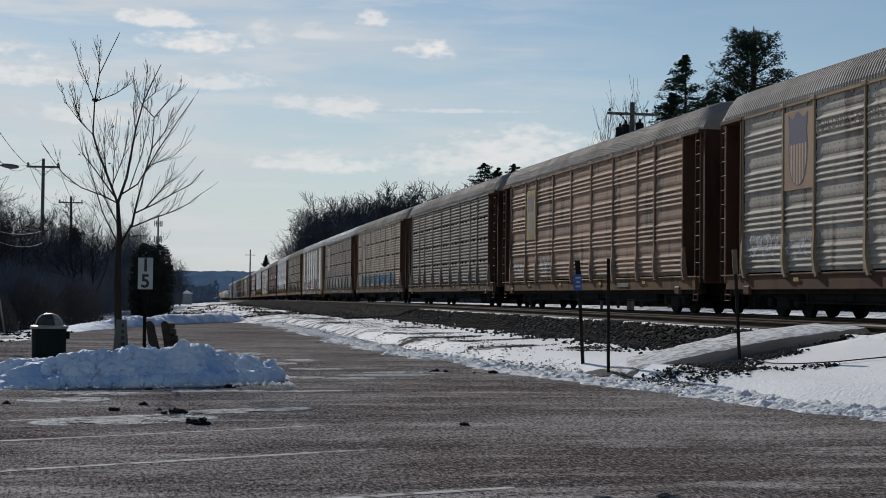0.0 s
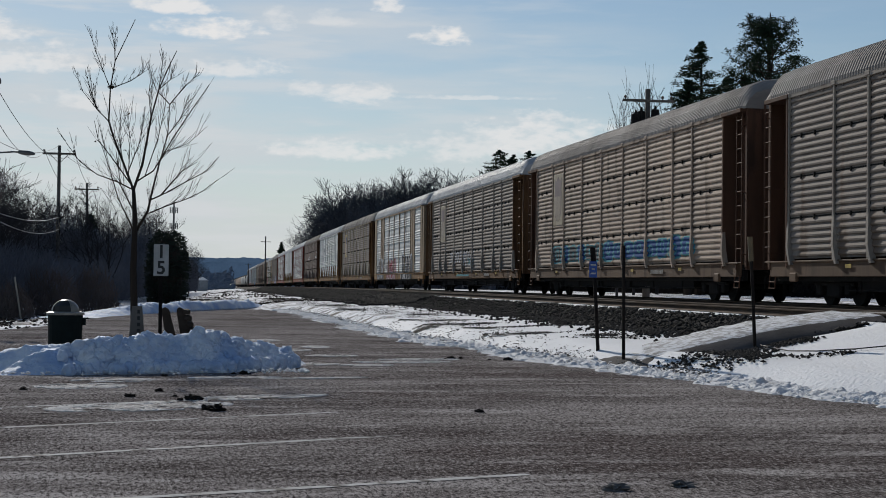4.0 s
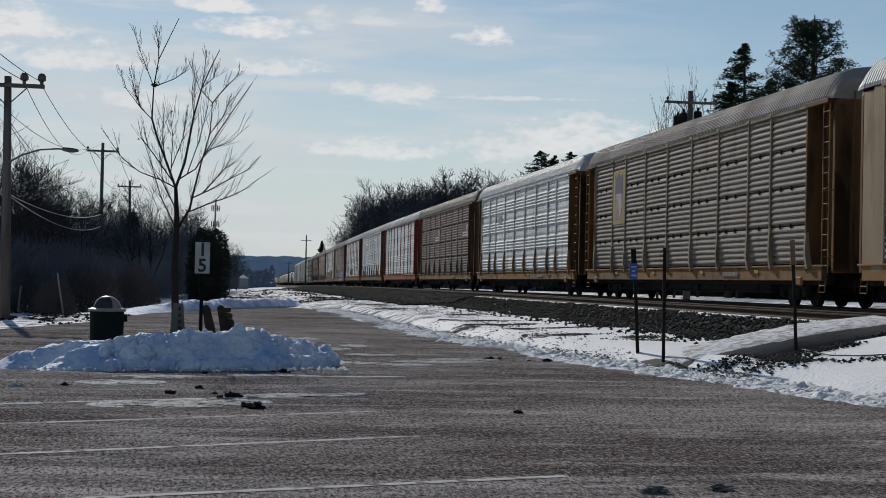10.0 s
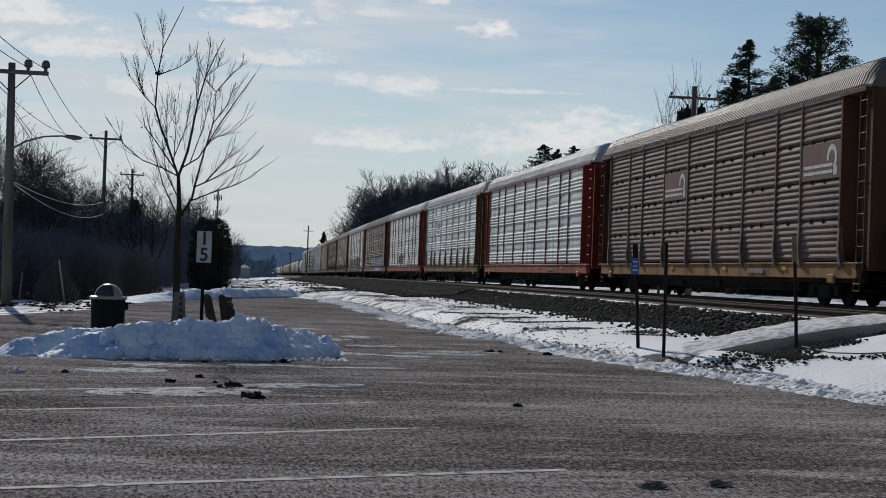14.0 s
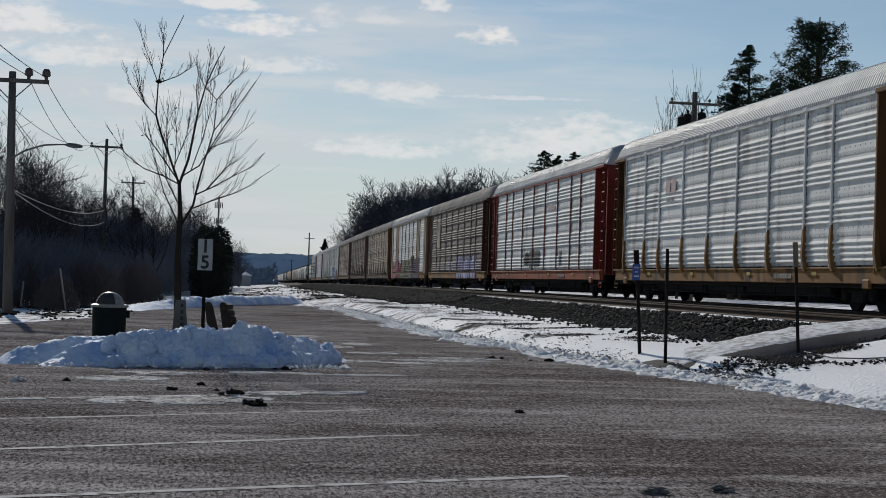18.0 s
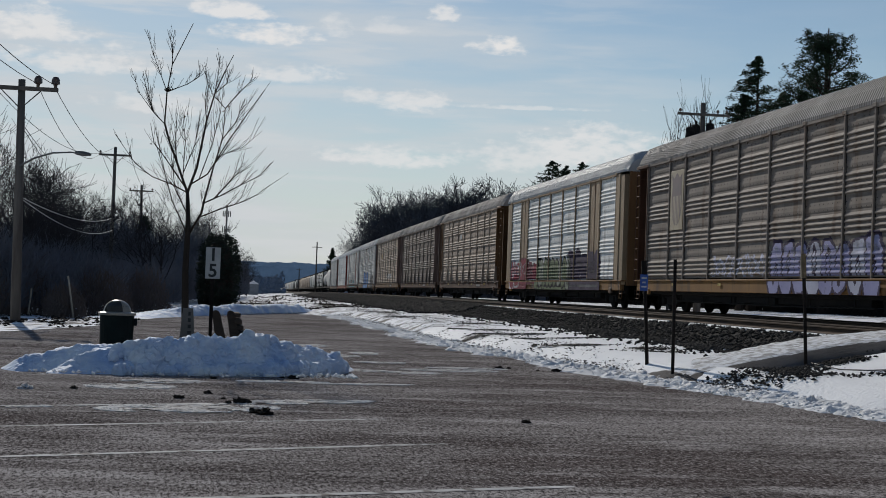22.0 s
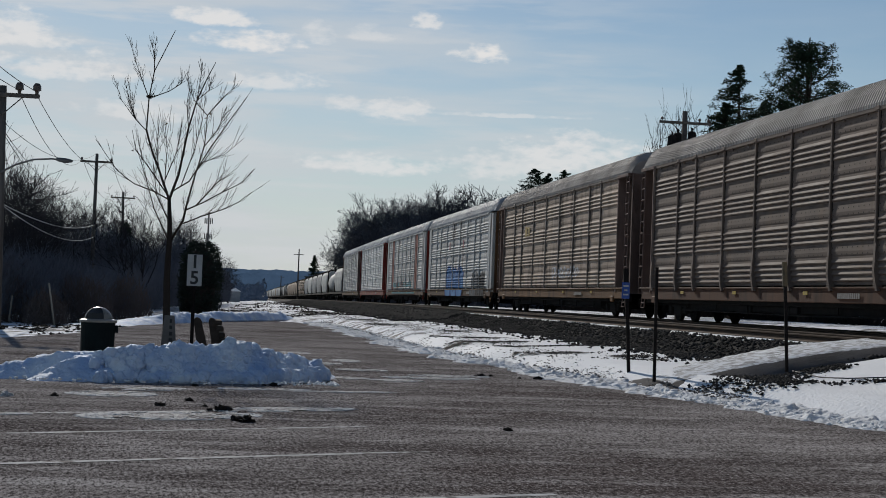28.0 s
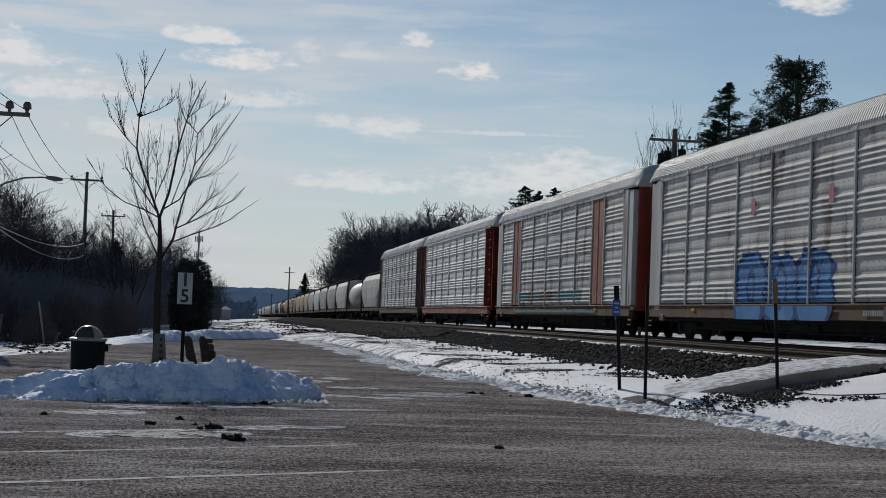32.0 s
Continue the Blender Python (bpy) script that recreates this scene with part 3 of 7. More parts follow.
# ---- plowed snow ----
def lumps_at(x, y, seed, fine=False):
    """Rounded clods of several sizes, packed."""
    z = 0.0
    for size, amp in (((0.13, 0.55), (0.065, 0.6)) if fine else ((0.36, 0.8), (0.19, 0.8), (0.10, 0.55), (0.055, 0.25))):
        d = noise.voronoi((x / size + seed, y / size, seed))[0][0]
        z += amp * math.sqrt(max(0.0, 1 - (d / 0.8) ** 2)) * (0.25 + 0.75 * noise.cell((x / size * 0.6 + seed, y / size * 0.6, 3.0)) ** 2)
    return z


def heap(name, outline, height, cell, lumps, seed, label, mat=SNOW, power=0.42, calm=None, fine=False):
    """A snow heap: a height field over a rounded outline function (1 inside, 0 at the rim), with clods."""
    (x0, x1, y0, y1), inside = outline
    nx, ny = int((x1 - x0) / cell), int((y1 - y0) / cell)
    v, keep = [], {}
    f = []
    for j in range(ny + 1):
        for i in range(nx + 1):
            x, y = x0 + (x1 - x0) * i / nx, y0 + (y1 - y0) * j / ny
            w = inside(x, y)
            if w <= -0.12:
                continue
            w = max(w, 0.0) ** power
            still = calm(x, y) if calm else 1.0
            z = height * w * (0.8 + 0.35 * rough(x, y, 0.8, seed)) + 0.15 * w * (1 - still)
            if w > 0:
                z += min(1.0, w * 1.4) * lumps * still * (0.13 * lumps_at(x, y, seed, fine) + 0.02 * rough(x, y, 15, seed + 6)) + 0.03 * w * rough(x, y, 5.0, seed)
            keep[(i, j)] = len(v)
            v.append((x, y, max(-0.03, z - 0.03) + bow(y)[1]))
    for j in range(ny):
        for i in range(nx):
            q = [keep.get(c) for c in ((i, j), (i + 1, j), (i + 1, j + 1), (i, j + 1))]
            if None not in q:
                f.append(q)
    return tagged(put(name, mesh_of(name, v, f, [mat], smooth=True)), label, "snow", kind="stuff")


def curve(x, *knots):
    """Straight steps through (x, value) knots."""
    return float(np.interp(x, [k[0] for k in knots], [k[1] for k in knots]))


def lobe(d, high, steep, back):
    """A plowed ridge: a steep cut front, a crest and a long back."""
    if d <= 0 or high <= 0:
        return 0.0
    return high * (min(1.0, d / steep) ** 0.8 if d < steep + 0.12 else max(0.0, 1 - ((d - steep - 0.12) / back) ** 1.3))


def mound_z(x, y):
    """Two lobes, one before the other; the right end breaks down to a low toe."""
    wob = 0.10 * rough(x, 0, 1.6, 3.0) + 0.05 * rough(x, 0, 5.0, 8.0)
    near = lobe(y - curve(x, (-2.3, 23.0), (-0.6, 23.55), (1.0, 24.0), (2.0, 24.9), (2.7, 26.0)) - wob,
                curve(x, (-2.3, 0.0), (-1.6, 0.33), (-0.5, 0.38), (0.05, 0.42), (0.4, 0.37), (0.75, 0.47), (1.1, 0.40), (1.5, 0.31), (2.05, 0.13), (2.7, 0.0)), 0.42, 2.2)
    far = lobe(y - curve(x, (-3.1, 23.9), (-2.7, 23.4), (-1.0, 23.9)) - wob, curve(x, (-3.05, 0.0), (-2.6, 0.19), (-1.9, 0.38), (-1.2, 0.38), (-0.8, 0.0)), 0.40, 2.0)
    return max(near, far)


def build_mound():
    x0, x1, y0, y1, cell = -3.2, 2.9, 22.8, 28.0, 0.026
    nx, ny = int((x1 - x0) / cell), int((y1 - y0) / cell)
    v, f, keep = [], [], {}
    for j in range(ny + 1):
        for i in range(nx + 1):
            x, y = x0 + cell * i, y0 + cell * j
            z = mound_z(x, y)
            if z <= 0.0 and mound_z(x, y + 0.06) <= 0.0 and mound_z(x, y - 0.06) <= 0.0:
                continue
            if z > 0:
                calm = max(0.25, min(1.0, (x + 1.4) / 1.0))
                z += min(1.0, z * 7) * (calm * 0.15 * lumps_at(x, y, 1.3) + 0.018 * rough(x, y, 15, 7.0) + 0.045 * rough(x, y, 5.0, 1.3)) - 0.02
            keep[i, j] = len(v)
            v.append((x, y, max(-0.03, z) + bow(y)[1]))
    for j in range(ny):
        for i in range(nx):
            q = [keep.get(c) for c in ((i, j), (i + 1, j), (i + 1, j + 1), (i, j + 1))]
            if None not in q:
                f.append(q)
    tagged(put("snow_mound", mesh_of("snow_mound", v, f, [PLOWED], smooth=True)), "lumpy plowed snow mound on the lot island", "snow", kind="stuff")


build_mound()


def snow_clods(count, seed, place, label):
    """Rounded broken lumps of snow, in one mesh."""
    shapes = []
    for k in range(9):
        bm = bmesh.new()
        bmesh.ops.create_icosphere(bm, subdivisions=2, radius=1.0)
        for p in bm.verts:
            q = p.co * (1 + 0.5 * noise.noise(p.co * 1.2 + Vector((k * 3.1, 0, 0))) + 0.28 * noise.noise(p.co * 3.0 + Vector((0, k * 2.3, 0))))
            p.co = q
        bm.verts.index_update()
        shapes.append((np.array([tuple(p.co) for p in bm.verts]), np.array([[q.index for q in face.verts] for face in bm.faces])))
        bm.free()
    r = np.random.RandomState(seed)
    V, F, n = [], [], 0
    for k in range(count):
        x, y, z, size = place(r)
        verts, faces = shapes[k % 9]
        a = r.rand() * 6.28
        q = verts * size * (0.8 + 0.5 * r.rand(3))
        q = np.stack([q[:, 0] * math.cos(a) - q[:, 1] * math.sin(a), q[:, 0] * math.sin(a) + q[:, 1] * math.cos(a), q[:, 2]], 1)
        V.append(q + np.array((x, y, z)))
        F.append(faces + n)
        n += len(verts)
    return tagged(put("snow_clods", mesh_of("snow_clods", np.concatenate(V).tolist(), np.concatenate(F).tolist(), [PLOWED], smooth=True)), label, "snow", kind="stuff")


def mound_rubble(r):
    """On the broken front of the island mound: more and bigger lumps towards its nose."""
    while True:
        x = -1.3 + 3.6 * r.rand() ** 0.8
        y = curve(x, (-2.3, 23.0), (-0.6, 23.55), (1.0, 24.0), (2.0, 24.9), (2.7, 26.0)) - 0.20 + 0.70 * r.rand() ** 1.4
        if r.rand() < 0.35 + 0.6 * noise.noise((x * 1.6, y * 1.6, 2.0)) + 0.12 * x:
            return x, y, max(0.01, mound_z(x, y)) + 0.035, (0.022 + 0.10 * r.rand() ** 2.4) * (1.25 if x > 0.6 else 1.0)


snow_clods(3000, 4, mound_rubble, "broken lumps of plowed snow on the mound")


FAR_EDGE = ((36, -7.0), (40, -4.7), (46, -3.2), (59, -1.6), (70, 1.9), (76, 4.2), (84, 6.4))


def far_bank(x, y):
    """Snow pushed up along the far edge of the lot, with a steep side towards it; low near the wood, higher at the end of the lot."""
    x0 = float(np.interp(y, [a for a, _ in FAR_EDGE], [c for _, c in FAR_EDGE]))
    d = (x0 - x) * 0.92 + 0.25 * rough(x, y, 0.5, 6)
    high = max(0.0, min(1.0, (y - 57) / 9.0))
    w = d / 0.35 if d < 0.35 else 1 - (d - 0.35) / 1.9
    if high <= 0.01:
        return -1.0
    return min(1.0, w) * high * (1 if y < 80 else max(0.0, (84 - y) / 4))


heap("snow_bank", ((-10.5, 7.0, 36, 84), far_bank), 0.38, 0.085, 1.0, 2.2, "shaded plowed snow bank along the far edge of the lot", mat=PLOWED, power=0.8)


def berm(x, y):
    more = 1.0 * max(0.0, min(1.0, (y - 29) / 16))
    return 1 - abs(x - lot_edge(y) - 0.55 - more - 0.35 * rough(0, y, 0.35, 2)) / (0.85 + more + 0.3 * rough(0, y, 0.8, 9)) + 0.25 * rough(x, y, 2.2, 3) + 0.12 * rough(x, y, 5.0, 7)


heap("snow_bank", ((5.2, 13.6, 8, 75), berm), 0.06, 0.034, 0.85, 7.0, "crumbly plowed snow bank along the asphalt edge", mat=DIRTY_SNOW, fine=True)


# ---- crossing ramp ----
def build_ramp():
    """Asphalt path that climbs from the lot to the crossing, with a sloping near side."""
    ramp = tagged(empty("crossing_ramp"), "snow-dusted asphalt path climbing to the track crossing", "ramp", kind="structure")
    rows_ = ((7.5, 25.6, 26.4, -0.03, 0.9), (7.8, 25.4, 26.6, 0.02, 1.0), (8.1, 25.2, 26.8, 0.08, 1.0), (8.6, 25.1, 27.0, 0.22, 0.9), (9.2, 25.1, 27.2, 0.37, 0.7), (10.2, 25.2, 27.5, 0.56, 0.6),
             (11.2, 25.4, 27.9, 0.72, 0.7), (12.2, 25.7, 28.3, 0.84, 0.75), (13.15, 26.0, 28.6, 0.925, 0.8))
    fine = []
    for k in range(len(rows_) - 1):
        for j in range(8):
            fine.append(tuple(p + (q - p) * j / 8 for p, q in zip(rows_[k], rows_[k + 1])))
    fine.append(rows_[-1])
    v, n = [], 12
    for x, a, c, z, w in fine:
        line = [(x, a - w, -0.2), (x, a - w, z - 0.30 * min(1.0, max(0.25, (x - 7.6) / 2.0))), (x, a - 0.4 * w, z - 0.13 * min(1.0, max(0.25, (x - 7.6) / 2.0))), (x, a, z)] + [(x, a + (c - a) * k / 5, z + 0.03) for k in range(1, 5)] + [(x, c, z), (x, c + 0.3, z - 0.1), (x, c + 0.6, z - 0.3), (x, c + 0.6, -0.2)]
        v += [(px, py, pz + (0.018 * rough(px, py, 2.5) + 0.02 * rough(px, py, 6.0) if pz > 0 else 0)) for px, py, pz in line]
    f = [(k * n + j, (k + 1) * n + j, (k + 1) * n + j + 1, k * n + j + 1)[::-1] for k in range(len(fine) - 1) for j in range(n - 1)]
    idx = [0 if 3 <= (q % (n - 1)) <= 7 and q // (n - 1) > 17 else 1 for q in range(len(f))]
    put("ramp_surface", mesh_of("ramp_surface", v, f, [PATH_TOP, PATH_SIDE], idx, smooth=True), ramp)
    for x0, x1 in ((13.32, 14.67), (14.83, 16.4), (16.45, 17.5), (17.68, 19.02)):
        part("crossing_panel", Build().box(x0, x1, 25.4, 28.8, 0.78, 0.935, bev=0.01), CONCRETE, ramp)
    return ramp


PATH_TOP = surface("snow_dusted_path", (0.26, 0.25, 0.24), (0.60, 0.59, 0.58), 0.85, fine=30, coarse=2.4, bump=0.9, dist=0.03, stain=(0.76, 0.77, 0.79), stain_at=0.43)
PATH_SIDE = surface("path_side_asphalt", (0.05, 0.046, 0.044), (0.13, 0.12, 0.115), 0.9, fine=25, coarse=1.2, bump=0.7, dist=0.02)
build_ramp()


# wind-blown snow along the tie ends
b = Build()
rng = random.Random(8)
for off, width, keep in ((-1.42, 0.16, 0.82), (-0.62, 0.10, 0.4), (2.05, 0.5, 0.75), (3.1, 0.25, 0.6)):
    s = 14.0
    while s < 190:
        step = 0.25 + s * 0.004
        if noise.noise((s * 0.22, off * 3.0, 4.0)) + 0.5 * noise.noise((s * 1.1, off, 9.0)) > 0.25 - keep * 0.75:
            m = track_pose(s, FRONT_X)
            w = width * rng.uniform(0.5, 1.2)
            z = -0.19 if off < -1 else -0.16
            b.add([tuple(m @ Vector(q)) for q in ((off - w, -0.02, z - 0.03), (off + w, -0.02, z - 0.01), (off + w, step, z - 0.01), (off - w, step, z - 0.03), (off - w * 0.3, 0, z + 0.05), (off + w * 0.3, 0, z + 0.05), (off + w * 0.3, step, z + 0.05), (off - w * 0.3, step, z + 0.05))],
                  [(4, 5, 6, 7), (0, 4, 7, 3), (5, 1, 2, 6), (0, 1, 5, 4), (3, 7, 6, 2)])
        s += step
tagged(part("snow_drift", b, SNOW, None), "thin lines of snow along the ties", "snow", kind="stuff")


# ---- the train ----
BODY = 13.5             # half length of a rack body
PANEL_Z0, PANEL_Z1 = 1.22, 5.62
WIDTHS = [2.82, 1.92, 2.83, 2.83, 2.83, 2.83, 2.83, 1.92, 2.82]
SPAN = sum(WIDTHS)
SIDE_X = 1.50            # plane of the panels


def rib_profile():
    """Heights and how far the sheet stands out: groups of four ribs, with a flat punched band between the groups."""
    out, holes = [(PANEL_Z0, 0.0)], []
    step = (PANEL_Z1 - PANEL_Z0) / 4
    for g in range(4):
        z = PANEL_Z0 + g * step + (0.06 if g == 0 else 0.0)
        for k in range(4):
            a = z + 0.03 + k * 0.160
            out += [(a, 0.0), (a + 0.014, 0.045), (a + 0.040, 0.050), (a + 0.120, 0.004)]
        out += [(z + 0.69, 0.0), (z + 0.735, 0.013), (z + 0.83, 0.018), (z + 1.0, 0.0)]
        holes += [z + 0.755, z + 0.93]
    out = [q for q in out if q[0] < PANEL_Z1 - 0.01]
    out.append((PANEL_Z1, 0.0))
    return out, holes


def seam_profile():
    """Four sheets of six even ribs, one above the other."""
    step = (PANEL_Z1 - PANEL_Z0) / 4
    out = []
    for g in range(4):
        z = PANEL_Z0 + g * step
        out += [(z, 0.0), (z + 0.035, 0.0)]
        for k in range(6):
            a = z + 0.045 + k * 0.172
            out += [(a + 0.006, 0.004), (a + 0.030, 0.042), (a + 0.070, 0.046), (a + 0.165, 0.006)]
    return out + [(PANEL_Z1, 0.0)], []


PROFILES = {"panel": rib_profile(), "seam": seam_profile()}
NOW_RIBS = list(PROFILES["panel"][0])     # profile of the car that is being painted


def rib_x(z):
    return float(np.interp(z, [a for a, _ in NOW_RIBS], [b for _, b in NOW_RIBS]))


def panel_mesh(w, kind):
    """Ribbed side sheet between two posts; "seam" panels have dark open seams and small latches between their sheets."""
    b = Build()
    prof, holes = PROFILES[kind]
    NOW_RIBS[:] = prof
    v = [(-x * (0 if abs(y) > w / 2 - 0.08 else 1), y, z) for z, x in prof for y in (-w / 2 + 0.042, -w / 2 + 0.11, w / 2 - 0.11, w / 2 - 0.042)]
    b.add(v, [(4 * k + j, 4 * k + j + 1, 4 * k + j + 5, 4 * k + j + 4)[::-1] for k in range(len(prof) - 1) for j in range(3)])
    n = int(w / 0.29)
    for z in holes:
        if z > PANEL_Z1 - 0.05:
            continue
        for k in range(n):
            y = -w / 2 + w * (k + 0.5) / n
            b.add([(-0.005 - rib_x(q), y + p, q) for q, p in ((z - 0.016, -0.018), (z - 0.016, 0.018), (z + 0.016, 0.018), (z + 0.016, -0.018))], [(0, 3, 2, 1)], 1)
    if kind == "seam":
        for g in range(1, 4):
            z = PANEL_Z0 + g * (PANEL_Z1 - PANEL_Z0) / 4
            b.add([(-0.012, -w / 2 + 0.03, z - 0.018), (-0.012, w / 2 - 0.03, z - 0.018), (-0.012, w / 2 - 0.03, z + 0.018), (-0.012, -w / 2 + 0.03, z + 0.018)], [(0, 3, 2, 1)], 1)
            for c in (0.0, ) if w < 2 else (-0.08 * w, 0.22 * w):
                b.box(-0.055, -0.01, c - 0.022, c + 0.022, z - 0.07, z + 0.05, 1)
    # dark strips paint in gap and shadow by the post and roof's edge
    for y0, y1, z0, z1 in ((w / 2 - 0.080, w / 2 - 0.046, PANEL_Z0 + 0.02, PANEL_Z1 - 0.04), (-w / 2 + 0.05, w / 2 - 0.05, PANEL_Z1 - 0.035, PANEL_Z1 - 0.005)):
        b.add([(-0.006, y0, z0), (-0.006, y1, z0), (-0.006, y1, z1), (-0.006, y0, z1)], [(0, 3, 2, 1)], 1)
    for c in (-0.25 * w, 0.25 * w):
        b.box(-0.05, 0.0, c - 0.04, c + 0.04, PANEL_Z1 - 0.10, PANEL_Z1 - 0.01, 0)
    return b.mesh("side_panel")


def flat_panel_mesh(w):
    b = Build()
    b.box(-0.03, 0.0, -w / 2 + 0.03, w / 2 - 0.03, PANEL_Z0, PANEL_Z1)
    b.box(-0.05, -0.03, -0.03, 0.03, PANEL_Z0, PANEL_Z1)
    return b.mesh("side_panel")


def post_mesh(flared):
    b = Build()
    b.box(-0.068, 0.0, -0.045, 0.045, PANEL_Z0 - 0.1, PANEL_Z1 + 0.04, bev=0.012)
    b.box(-0.10, 0.0, -0.13, 0.13, PANEL_Z1 - 0.02, PANEL_Z1 + 0.09, bev=0.01)
    if flared:
        v = []
        for z, w, d in ((PANEL_Z0 - 0.16, 0.40, 0.15), (PANEL_Z0 + 0.05, 0.31, 0.16), (PANEL_Z0 + 0.32, 0.20, 0.15), (PANEL_Z0 + 1.1, 0.06, 0.06)):
            v += [(-d, -w, z), (-d, -w + 0.12, z), (0, 0.03, z), (0, -w, z)]
        b.add(v, [(4 * k + j, 4 * k + (j + 1) % 4, 4 * k + 4 + (j + 1) % 4, 4 * k + 4 + j) for k in range(3) for j in range(4)], 1)
    else:
        b.box(-0.06, 0.0, -0.05, 0.05, PANEL_Z0 - 0.1, PANEL_Z0 - 0.04, 1)
    return b.mesh("post")


def roof_mesh():
    """Arched roof of cross-corrugated sheet, with drooping ends."""
    half = [(1.575, 5.68), (1.57, 5.78), (1.43, 6.10), (1.22, 6.38), (0.85, 6.54), (0.3, 6.62)]
    prof = [(-x, z) for x, z in half] + [(x, z) for x, z in half[::-1]]
    n, v, rings = len(prof), [], []
    pitch, y = 0.15, -BODY
    while y < BODY - pitch:
        rings += [(y, 0.0), (y + 0.058, 0.0), (y + 0.074, 1.0), (y + 0.134, 1.0)]
        y += pitch
    rings.append((BODY, 0.0))
    for y, out in rings:
        e = max(0.0, abs(y) - (BODY - 0.5)) / 0.5
        drop = 0.30 * e * e
        for x, z in prof:
            r = max(0.0, (z - 5.68) / 0.94)
            lift = 0.034 * out * (1 - e) * min(1.0, 0.25 + 3 * r)
            v.append((x * (1 - 0.04 * e) + math.copysign(lift * (1 - r), x), y, z + lift * r - drop * r))
    count = len(rings) - 1
    f = [(k * n + j, k * n + j + 1, (k + 1) * n + j + 1, (k + 1) * n + j) for k in range(count) for j in range(n - 1)]
    f += [tuple(range(n)), tuple(range(count * n, (count + 1) * n))[::-1]]
    return mesh_of("roof", v, f)


def end_wall_mesh():
    """End door pair with the arched top, set between recessed corner walls."""
    b = Build()
    arc = [(-1.42, 0.95), (-1.42, 5.55), (-1.30, 5.95), (-1.05, 6.2), (-0.6, 6.33), (0, 6.37), (0.6, 6.33), (1.05, 6.2), (1.30, 5.95), (1.42, 5.55), (1.42, 0.95)]
    n = len(arc)
    b.add([(x, 0.0, z) for x, z in arc] + [(x, -0.12, z) for x, z in arc], [tuple(range(n))[::-1], tuple(range(n, 2 * n))] + [(j, (j + 1) % n, n + (j + 1) % n, n + j) for j in range(n)])
    return b.mesh("end_door")


def corner_mesh():
    """Recessed corner of a rack, between the last panel and the end door."""
    b = Build()
    y0, y1 = SPAN / 2, BODY - 0.02
    b.box(-1.02, -0.98, y0, y1, 1.0, 5.62)
    b.box(-SIDE_X - 0.09, -0.98, y0, y0 + 0.10, 1.0, 5.66, bev=0.01)
    b.box(-1.44, -0.98, y1 - 0.14, y1, 1.0, 5.66, bev=0.01)
    b.box(-SIDE_X - 0.12, -0.98, y0 - 0.05, y1 - 0.1, 5.58, 5.70, bev=0.01)
    b.box(-1.12, -1.02, (y0 + y1) / 2 - 0.04, (y0 + y1) / 2 + 0.04, 1.0, 5.6)
    return b.mesh("corner_wall")


def ladder_mesh():
    b = Build()
    yc = BODY - 0.30
    for y in (yc - 0.21, yc + 0.21):
        b.tube([(-SIDE_X - 0.06, y, 0.95), (-SIDE_X - 0.06, y, 5.55)], 0.022, 5)
    for k in range(11):
        b.tube([(-SIDE_X - 0.06, yc - 0.21, 1.15 + 0.42 * k), (-SIDE_X - 0.06, yc + 0.21, 1.15 + 0.42 * k)], 0.017, 5)
    for z in (1.4, 3.2, 5.2):
        for y in (yc - 0.21, yc + 0.21):
            b.box(-SIDE_X - 0.06, -1.02, y - 0.015, y + 0.015, z - 0.015, z + 0.015)
    return b.mesh("ladder")


def sill_mesh():
    b = Build()
    b.box(-1.56, -1.38, -BODY + 0.5, BODY - 0.5, 0.74, 1.14, bev=0.015)
    b.box(-1.60, -1.38, -BODY + 0.3, BODY - 0.3, 1.12, 1.17, bev=0.01)
    for y in (-BODY + 2.1, BODY - 2.1):
        b.box(-1.60, -1.5, y - 0.22, y + 0.22, 0.60, 0.85, bev=0.03)
    return b.mesh("side_sill")


def chord_mesh():
    """Top rail of a side, under the roof edge."""
    b = Build().box(-1.575, -1.40, -SPAN / 2 - 0.05, SPAN / 2 + 0.05, 5.58, 5.70, bev=0.012)
    return b.mesh("top_rail")


UNDER = (("deck", (-1.38, 1.38, -BODY + 0.05, BODY - 0.05, 0.95, 1.1)), ("centre_sill", (-0.35, 0.35, -BODY - 0.1, BODY + 0.1, 0.55, 0.95)),
         ("side_girder", (-1.20, -0.85, -8.3, 8.3, 0.42, 0.946)), ("inner_sill", (-1.36, -1.204, -BODY + 0.45, BODY - 0.6, 0.62, 0.946)),
         ("equipment_box", (-1.3, -0.7, -1.6, 0.2, 0.40, 0.60)), ("air_tank", (-1.27, -0.93, 2.2, 3.4, 0.38, 0.60)))


def under_mesh(name, box):
    """One beam or box of the underframe, with eased edges."""
    return Build().box(*box, bev=0.012).mesh(name)


def coupler_mesh():
    b = Build()
    b.box(-0.10, 0.10, BODY + 0.05, BODY + 0.77, 0.75, 0.98, bev=0.03)
    b.box(-0.2, 0.2, BODY + 0.4, BODY + 0.76, 0.70, 1.02, bev=0.05)
    b.tube([(-0.3, BODY + 0.1, 0.8), (-0.32, BODY + 0.45, 0.5), (-0.3, BODY + 0.76, 0.55)], 0.03, 5)
    return b.mesh("coupler")


def stirrup_mesh():
    """Bent-bar foot step that hangs under the corner of a car."""
    b = Build()
    y = BODY - 0.55
    b.tube([(-1.5, y - 0.2, 0.80), (-1.53, y - 0.2, 0.42), (-1.53, y + 0.2, 0.42), (-1.5, y + 0.2, 0.80)], 0.022, 5)
    b.tube([(-1.52, y - 0.2, 0.60), (-1.52, y + 0.2, 0.60)], 0.017, 5)
    return b.mesh("stirrup_step")


